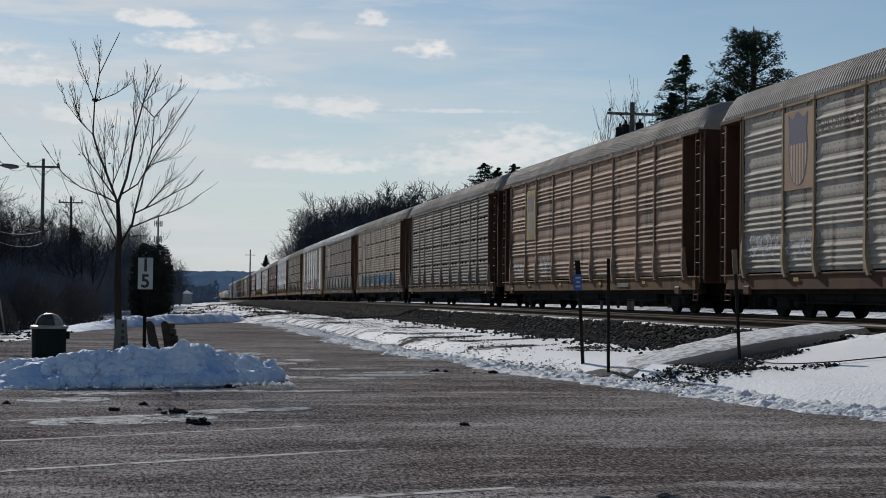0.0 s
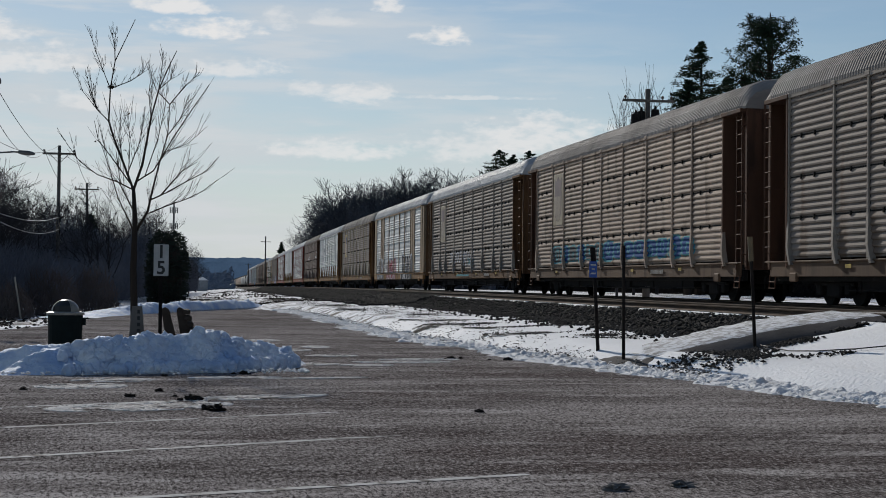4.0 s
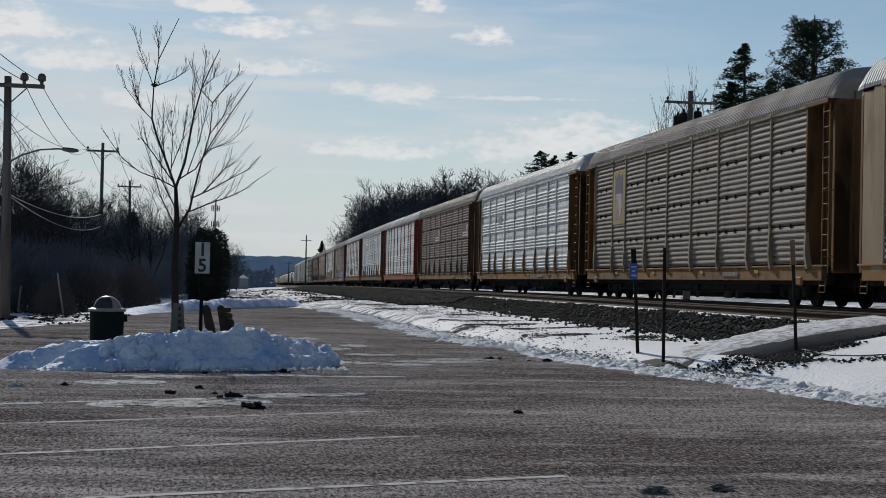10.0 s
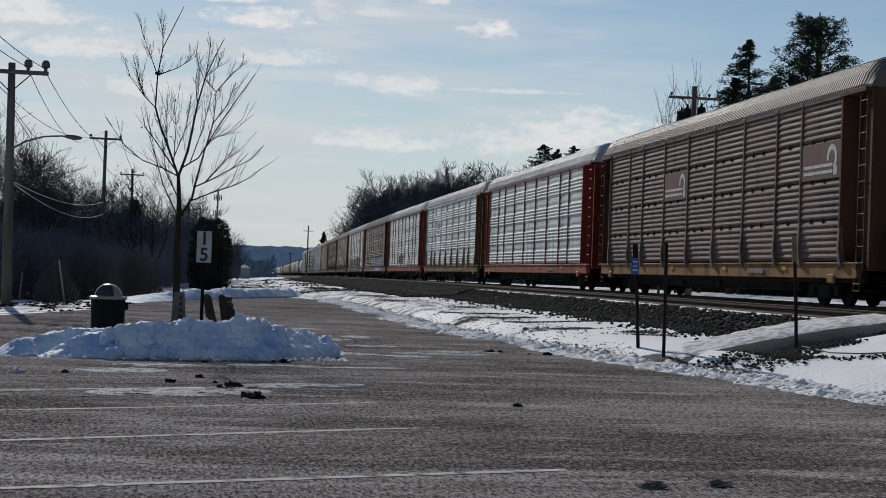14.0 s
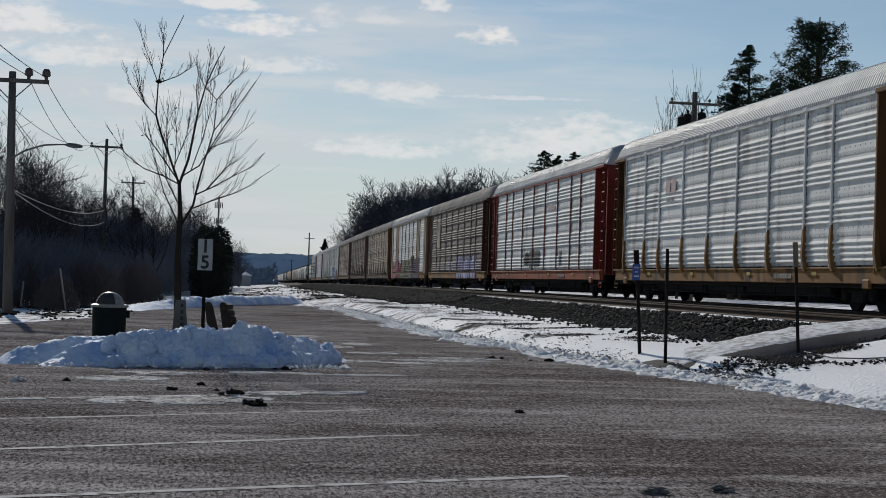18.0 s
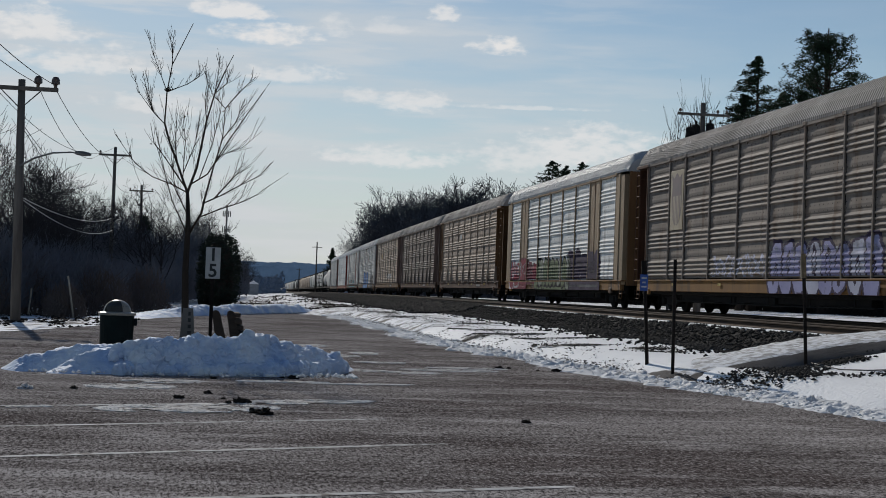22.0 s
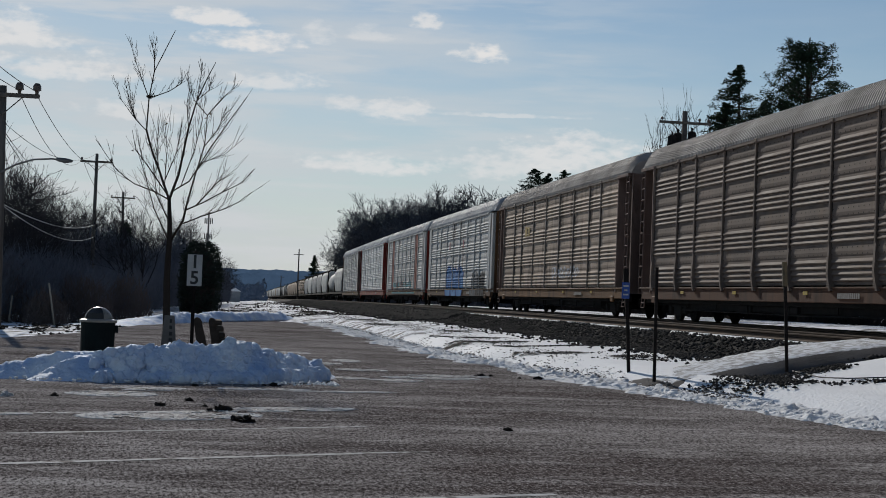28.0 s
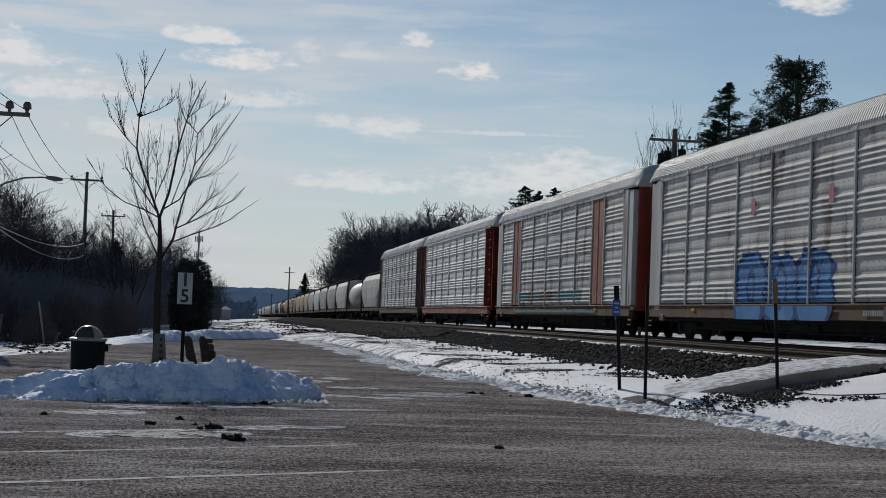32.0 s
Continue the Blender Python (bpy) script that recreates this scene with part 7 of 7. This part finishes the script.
def text_mesh(text, size, material, extrude=0.002):
    data = bpy.data.curves.new("digit", "FONT")
    data.body, data.size, data.extrude, data.align_x, data.align_y = text, size, extrude, "CENTER", "CENTER"
    data.offset = 0.008
    tmp = new("digit", data)
    me_ = bpy.data.meshes.new_from_object(tmp.evaluated_get(bpy.context.evaluated_depsgraph_get()))
    bpy.data.objects.remove(tmp)
    me_.materials.clear()
    me_.materials.append(material)
    return me_


def speed_sign():
    sg = tagged(empty("number_sign", pose(0.17, 30.5, 0.0)), "white sign plate with the black numerals one and five", "sign")
    part("post", Build().box(-0.035, 0.035, 0.0, 0.045, -0.1, 2.12, bev=0.006), RUSTY_POST, sg)
    part("plate", Build().box(-0.145, 0.145, -0.012, 0.0, 1.48, 2.10, bev=0.004), SIGN_WHITE, sg)
    for ch, z in (("1", 1.945), ("5", 1.63)):
        put("numeral", text_mesh(ch, 0.36, SIGN_BLACK), sg, pose(0.0, -0.016, z, 90, 0, 0))


speed_sign()


def marker_post():
    mk = tagged(empty("marker_post", pose(-0.27, 29.6, 0.0)), "tapered weathered marker post with faded dark lettering", "post")
    b = Build()
    v = []
    for z, w in ((-0.1, 0.17), (0.55, 0.125), (0.9, 0.095)):
        v += [(-w, -w * .7, z), (w, -w * .7, z), (w, w * .7, z), (-w, w * .7, z)]
    b.add(v, [(4 * k + j, 4 * k + (j + 1) % 4, 4 * k + 4 + (j + 1) % 4, 4 * k + 4 + j) for k in range(2) for j in range(4)] + [(8, 9, 10, 11)])
    part("shaft", b, CONCRETE_DARK, mk)
    for k in range(5):
        w = 0.05 - 0.005 * k
        part("lettering", Build().box(0.02 - w * 0.4, 0.02 + w * 1.1, -0.125 + 0.012 * k, -0.075, 0.28 + 0.12 * k, 0.35 + 0.12 * k), SIGN_BLACK, mk)


marker_post()


def bench():
    bh = tagged(empty("park_bench", pose(0.62, 31.3, 0.05)), "heavy brown timber bench half buried in snow", "bench")
    for x, w in ((-0.2, 0.17), (0.1, 0.17)):
        b, n, v = Build(), 9, []
        # upright with a rounded head, leaning back
        prof = [(-w / 2 - 0.02, 0.0), (w / 2 + 0.04, 0.0), (w / 2, 0.6)] + [(w / 2 * math.cos(a), 0.68 + 0.10 * math.sin(a)) for a in np.linspace(0, math.pi, 7)] + [(-w / 2, 0.6)]
        n = len(prof)
        v = [(x + px - 0.20 * pz, 0.0, pz + 0.02) for px, pz in prof] + [(x + px - 0.20 * pz, 0.12, pz + 0.02) for px, pz in prof]
        b.add(v, [tuple(range(n)), tuple(range(n, 2 * n))[::-1]] + [(j, n + j, n + (j + 1) % n, (j + 1) % n) for j in range(n)])
        part("upright", b, BENCH_WOOD, bh)
    for k in range(5):
        part("back_slat", Build().box(0.17 - 0.045 * k, 0.29 - 0.035 * k, -0.06, 1.25, 0.16 + 0.125 * k, 0.25 + 0.125 * k, bev=0.012), BENCH_WOOD, bh)
    for k in range(3):
        part("seat_slat", Build().box(0.40 + 0.17 * k, 0.55 + 0.17 * k, -0.10, 1.25, 0.22, 0.28, bev=0.012), BENCH_WOOD, bh)
    part("seat_frame", Build().box(0.2, 0.9, 0.05, 0.15, -0.05, 0.22, bev=0.01), BENCH_WOOD, bh)


bench()


def trackside_post(x, y, top, r, label, cap=None, sign=False):
    z0 = ground_z(x, y)
    ps = tagged(empty("trackside_post", pose(x, y, z0)), label, "post", group="posts beside the path")
    tx, tz = top[0] - x, top[1] - z0
    part("shaft", Build().tube([(0, 0, -0.3), (tx * 0.5, 0, tz * 0.5), (tx, 0, tz)], [r, r, r], 8), RUSTY_POST, ps)
    if cap:
        part("sleeve", Build().tube([(tx * 0.78, 0, tz * 0.78), (tx, 0, tz)], [r * 1.5, r * 1.5], 10), cap, ps)
    if sign:
        part("sign_plate", Build().box(tx - 0.075, tx + 0.075, -0.055, -0.045, tz - 0.56, tz - 0.26, bev=0.004), SIGN_BLUE, ps, "small blue sign plate with white marks")
        for k, w in ((0, 0.05), (1, 0.03), (2, 0.05)):
            part("marking", Build().box(tx - w, tx + w, -0.060, -0.056, tz - 0.34 - 0.08 * k, tz - 0.31 - 0.08 * k), SIGN_WHITE, ps)


POST_YELLOW = surface("marker_tan", (0.08, 0.06, 0.035), (0.16, 0.115, 0.06), 0.6, fine=20, coarse=5, bump=0.2)
trackside_post(8.19, 27.4, (8.05, 2.11), 0.034, "thin dark post with a small blue sign plate", RUSTY_POST, True)
trackside_post(8.13, 25.68, (8.11, 2.11), 0.03, "thin dark leaning steel post", None)
trackside_post(10.25, 24.89, (10.13, 2.28), 0.03, "thin dark post with a tan reflective sleeve", POST_YELLOW)
for x, y, h, ln in ((-4.55, 56.5, 1.5, -0.28), (-6.3, 57.5, 1.0, 0.1)):
    st = tagged(empty("stake", pose(x, y, ground_z(x, y))), "pale leaning wooden stake in the snow", "stake")
    part("shaft", Build().tube([(0, 0, -0.2), (ln, 0, h)], 0.035, 6), STAKE, st)

cab = [(10.35, 25.0), (10.3, 24.2), (10.22, 23.43), (10.38, 22.71), (10.73, 22.08), (11.6, 21.0), (12.6, 20.2)]
tagged(part("ground_cable", Build().tube([(x, y, ground_z(x, y) + 0.035) for x, y in cab], 0.011, 6), CABLE, None, smooth=True), "black cable lying on the snow", "cable")


SLUSH = surface("dirty_slush", (0.46, 0.44, 0.42), (0.76, 0.74, 0.72), 0.7, fine=22, coarse=3, bump=0.5, dist=0.02, rough2=0.9, spec=0.3)


SLUSH_SHEET = surface("patchy_slush_film", (0.30, 0.285, 0.275), (0.66, 0.64, 0.62), 0.8, fine=40, coarse=4.0, bump=0.8, dist=0.02, stain=(0.15, 0.135, 0.128), stain_at=0.49)
DIRTY_ICE = surface("dirty_ice", (0.07, 0.065, 0.06), (0.20, 0.19, 0.18), 0.7, fine=22, coarse=3, bump=0.5, dist=0.02)


def clod(x, y, r, seed, material, label, name="dirt_clod", flat=0.6, base=None):
    bm = bmesh.new()
    bmesh.ops.create_icosphere(bm, subdivisions=3, radius=1.0)
    for p in bm.verts:
        k = 1 + 0.5 * noise.noise(p.co * 1.3 + Vector((seed, 0, 0))) + 0.6 * noise.noise(p.co * 3.1 + Vector((0, seed, 0))) + 0.5 * noise.noise(p.co * 7 + Vector((0, 0, seed)))
        p.co = (p.co.x * r * k, p.co.y * r * 0.8 * k, max(-0.3 * r, p.co.z * r * flat * k))
    me_ = bpy.data.meshes.new(name)
    bm.to_mesh(me_)
    bm.free()
    me_.materials.append(material)
    z = lot_z(x, y) if base is None else base
    return tagged(put(name, me_, None, pose(x, y, z + 0.12 * r, 0, 0, seed * 57)), label, "clod", group="clods on the lot")


for k, (x, y, r) in enumerate(((0.72, 16.95, 0.16), (0.62, 17.1, 0.10), (0.5, 18.4, 0.15), (0.35, 18.35, 0.07), (0.11, 19.87, 0.08), (-0.24, 18.96, 0.09), (-2.18, 19.92, 0.13), (-1.59, 20.14, 0.08), (1.41, 23.43, 0.12), (1.25, 23.5, 0.06),
                               (0.3, 19.0, 0.05), (5.55, 28.19, 0.11), (5.75, 28.3, 0.08), (5.4, 28.0, 0.05), (3.6, 16.61, 0.07), (6.54, 27.74, 0.12), (6.2, 27.8, 0.05), (3.22, 10.32, 0.11), (3.76, 10.44, 0.10), (-2.0, 15.5, 0.12), (0.2, 22.9, 0.07))):
    if y < 12 or x < -2.1:
        clod(x, y, r * 0.75, k + 1.5, SLUSH if y > 12 else DIRTY_ICE, "pale frozen slab of slush on the asphalt" if y > 12 else "grey lump of dirty ice on the asphalt", flat=0.4)
    else:
        clod(x, y, r * 0.66, k + 1.5, DIRT, "dark frozen lump of dirt and slush on the asphalt", flat=0.55)


SLUSH_AT = ((-0.1, 17.5, 1.1, 0.55, 22), (-0.1, 17.5, 1.1, 0.55, 22), (-0.1, 17.5, 1.1, 0.55, 22), (1.25, 18.8, 1.0, 0.30, 24), (1.25, 18.8, 1.0, 0.30, 24), (-0.9, 20.8, 0.6, 0.5, 12), (-0.9, 20.8, 0.6, 0.5, 12), (-0.5, 22.0, 0.6, 0.35, 12), (-2.6, 16.9, 1.5, 0.12, 24), (2.5, 26.2, 0.7, 0.4, 10), (3.6, 25.9, 0.5, 0.3, 10), (4.4, 27.0, 0.9, 0.35, 5), (2.9, 31.5, 0.35, 0.5, 0),
            (3.5, 33.0, 0.3, 0.6, 0), (2.6, 36.5, 0.4, 0.7, 0), (1.2, 22.6, 0.7, 0.2, 8), (3.4, 29.2, 0.5, 0.35, 0), (2.4, 22.5, 0.8, 0.12, 12), (4.9, 27.9, 0.8, 0.35, 8))


def slush(r):
    x, y, rx, ry, turn = SLUSH_AT[r.randint(0, len(SLUSH_AT))]
    a, d = r.rand() * 6.28, math.sqrt(r.rand())
    px, py = rx * d * math.cos(a), ry * d * math.sin(a)
    if noise.noise((px * 2.5 + x, py * 4.0 + y, 2.0)) < -0.12:
        return None
    c, s_ = math.cos(radians(turn)), math.sin(radians(turn))
    qx, qy = x + px * c - py * s_, y + px * s_ + py * c
    return (qx, qy, lot_z(qx, qy) + 0.001)


me = rock_batch(26000, slush, lambda r: 0.014 + 0.022 * r.rand(), 15, 0.30)
me.materials.append(SLUSH)
tagged(put("frozen_slush", me), "patches of grainy frozen slush on the asphalt", "slush", kind="stuff")


def slush_sheet(cx, cy, rx, ry, turn, seed):
    """A thin ragged sheet of frozen slush on the asphalt."""
    n, v, f = 64, [], []
    co, si = math.cos(radians(turn)), math.sin(radians(turn))
    for j in range(n + 1):
        for i in range(n + 1):
            a, c = -1.2 + 2.4 * i / n, -1.2 + 2.4 * j / n
            x, y = cx + a * rx * co - c * ry * si, cy + a * rx * si + c * ry * co
            v.append((x, y, lot_z(x, y) + 0.010 + 0.008 * rough(x, y, 14.0, seed)))
    for j in range(n):
        for i in range(n):
            a, c = -1.2 + 2.4 * (i + .5) / n, -1.2 + 2.4 * (j + .5) / n
            if 0.55 - math.hypot(a, c) + 0.6 * rough(a, c, 2.2, seed) + 0.8 * rough(a, c, 8.0, seed + 3) > 0:
                f.append((j * (n + 1) + i, j * (n + 1) + i + 1, (j + 1) * (n + 1) + i + 1, (j + 1) * (n + 1) + i))
    return tagged(put("frozen_slush", mesh_of("frozen_slush", v, f, [SLUSH_SHEET])), "thin sheet of dirty white frozen slush on the asphalt", "slush", kind="stuff")


for k, (x, y, rx, ry, turn) in enumerate(sorted(set(SLUSH_AT))):
    slush_sheet(x, y, rx * 0.95, ry * 0.9, turn, k * 1.7 + 2)

BARE = ((9.6, 24.2, 0.3, 0.12), (7.8, 45.5, 0.9, 0.7), (7.7, 41.1, 0.9, 0.35), (8.7, 40.7, 0.9, 0.5), (8.8, 37.3, 1.3, 0.5), (10.3, 37.3, 0.7, 0.7), (7.9, 61.5, 1.0, 1.4), (8.4, 71.8, 1.4, 2.5), (8.3, 34.0, 1.4, 0.8), (8.3, 37.2, 1.5, 0.7), (7.4, 40.3, 1.0, 1.2), (9.7, 32.0, 0.8, 0.9), (8.8, 44.0, 1.2, 1.5), (9.3, 52.0, 1.0, 3.0), (9.6, 30.6, 1.0, 0.5))


def bare_ground(cx, cy, rx, ry, seed):
    """A ragged patch of bare dirt that shows through the snow."""
    n, v, f, keep = 56, [], [], {}
    for j in range(n + 1):
        for i in range(n + 1):
            a, c = -1.3 + 2.6 * i / n, -1.3 + 2.6 * j / n
            x, y = cx + a * rx, cy + c * ry
            keep[i, j] = len(v)
            v.append((x, y, ground_z(x, y) + 0.015 + 0.02 * abs(rough(x, y, 9.0, seed))))
    for j in range(n):
        for i in range(n):
            a, c = -1.3 + 2.6 * (i + .5) / n, -1.3 + 2.6 * (j + .5) / n
            x, y = cx + a * rx, cy + c * ry
            if 0.35 - math.hypot(a, c) + 0.8 * rough(x, y, 1.6, seed) + 0.7 * rough(x, y, 5.0, seed + 3) > 0:
                f.append((keep[i, j], keep[i + 1, j], keep[i + 1, j + 1], keep[i, j + 1]))
    return tagged(put("bare_ground", mesh_of("bare_ground", v, f, [DIRT])), "patch of bare dark dirt and gravel in the snow", "dirt", kind="stuff")


BARE_FAR = ((-4.4, 53.5, 0.8, 1.0), (-2.6, 66.0, 0.9, 3.0), (-5.0, 78.0, 1.4, 5.0), (0.0, 68.0, 1.0, 2.5), (8.0, 95, 2.4, 7), (5.0, 112, 2.6, 9), (10.0, 130, 2.4, 10), (4.5, 128, 2.0, 9), (12.0, 165, 3, 15), (9.0, 200, 3, 18), (7.0, 86, 1.4, 4))
for k, (x, y, rx, ry) in enumerate(BARE + BARE_FAR):
    bare_ground(x, y, rx, ry, k * 2.3 + 1)


def dirt_strip(r):
    cx, cy, lx, ly = BARE[r.randint(0, len(BARE))]
    x, y = cx + r.randn() * lx * 0.45, cy + r.randn() * ly * 0.45
    if rough(x, y, 1.6, 4.0) < -0.1:
        return None
    return (x, y, ground_z(x, y) + 0.015)


STREAKS = (((8.0, 24.2), (8.8, 23.7), 0.10), ((8.8, 23.7), (9.5, 23.9), 0.15), ((9.5, 23.9), (10.3, 24.6), 0.14), ((8.6, 22.9), (9.2, 22.4), 0.10), ((9.0, 23.3), (9.6, 22.8), 0.14), ((9.6, 22.8), (10.6, 22.0), 0.06), ((10.3, 24.6), (11.2, 24.6), 0.06))


def stone_streak(r):
    (xa, ya), (xb, yb), w = STREAKS[min(r.randint(0, 9), 6) if r.rand() < 0.75 else r.randint(0, 5)]
    u = r.rand()
    x, y = xa + (xb - xa) * u + r.randn() * w * 1.4, ya + (yb - ya) * u + r.randn() * w * 2.6
    return (x, y, ground_z(x, y) + 0.02)


me = rock_batch(1700, stone_streak, lambda r: 0.012 + 0.034 * r.rand() ** 2, 31)
me.materials.append(STONE)
tagged(put("loose_stones", me), "dark angular stones strewn over the snow beside the path", "stones", kind="stuff")

me = rock_batch(5200, dirt_strip, lambda r: 0.010 + 0.022 * r.rand() ** 2, 12)
me.materials.append(STONE)
tagged(put("loose_stones", me), "dark loose stones and dirt lying in the snow", "stones", kind="stuff")


def litter_place(r):
    y = 45 + 18 * r.rand()
    edge = float(np.interp(y, [40, 46, 59, 70], [-4.7, -3.2, -1.6, 1.9]))
    x = edge - 0.3 - 5.0 * r.rand()
    if noise.noise((x * 0.9, y * 0.5, 7.0)) < -0.05:
        return None
    return (x, y, ground_z(x, y) + 0.02)


me = rock_batch(1500, litter_place, lambda r: 0.02 + 0.09 * r.rand() ** 2.5, 41, 0.5)
me.materials.append(DIRT)
tagged(put("leaf_litter", me), "dark leaf litter and clods on the snow before the wood", "litter", kind="stuff")


def field_place(r):
    y = 85 + 130 * r.rand() ** 1.5
    x = wood_line(y) + 1.5 + 11.0 * r.rand()
    if noise.noise((x * 0.5, y * 0.12, 3.0)) < 0.05:
        return None
    return (x, y, ground_z(x, y) + 0.03)


me = rock_batch(3600, field_place, lambda r: 0.04 + 0.10 * r.rand() ** 2, 43, 0.6)
me.materials.append(DIRT)
tagged(put("field_clods", me), "dark clods and stubble showing through the field's snow", "clods", kind="stuff")


def snow_crumbs(r):
    if r.rand() < 0.06:
        x = 2.4 - 4.9 * r.rand() ** 1.5
        y = 23.45 + 0.12 * x + 0.25 * r.randn()
        return (x, y, 0.03)
    y = 16 + 50 * r.rand() ** 1.5
    return (lot_edge(y) + 0.2 + r.randn() * 0.22, y, 0.03 + bow(y)[1])


me = rock_batch(5000, snow_crumbs, lambda r: 0.012 + 0.03 * r.rand() ** 2, 13)
me.materials.append(SNOW)
tagged(put("snow_crumbs", me), "crumbs of plowed snow", "snow", kind="stuff")


def far_shed():
    sh = tagged(empty("shed", pose(9.6, 300, -1.2)), "small pale shed beside the distant tracks", "shed")
    part("wall", Build().box(-1.0, 1.0, -1.0, 1.0, 0, 2.2), PALE_WALL, sh)
    part("roof", Build().add([(-1.15, -1.15, 2.2), (1.15, -1.15, 2.2), (1.15, 1.15, 2.2), (-1.15, 1.15, 2.2), (0, -1.15, 2.9), (0, 1.15, 2.9)], [(0, 1, 4), (1, 2, 5, 4), (2, 3, 5), (3, 0, 4, 5), (0, 3, 2, 1)]), SNOW, sh)


far_shed()


def motions():
    for car, start in CARS:
        walk(car, [(t, track_pose(start - SPEED * t)) for t in range(0, 33, 2)])


motions()
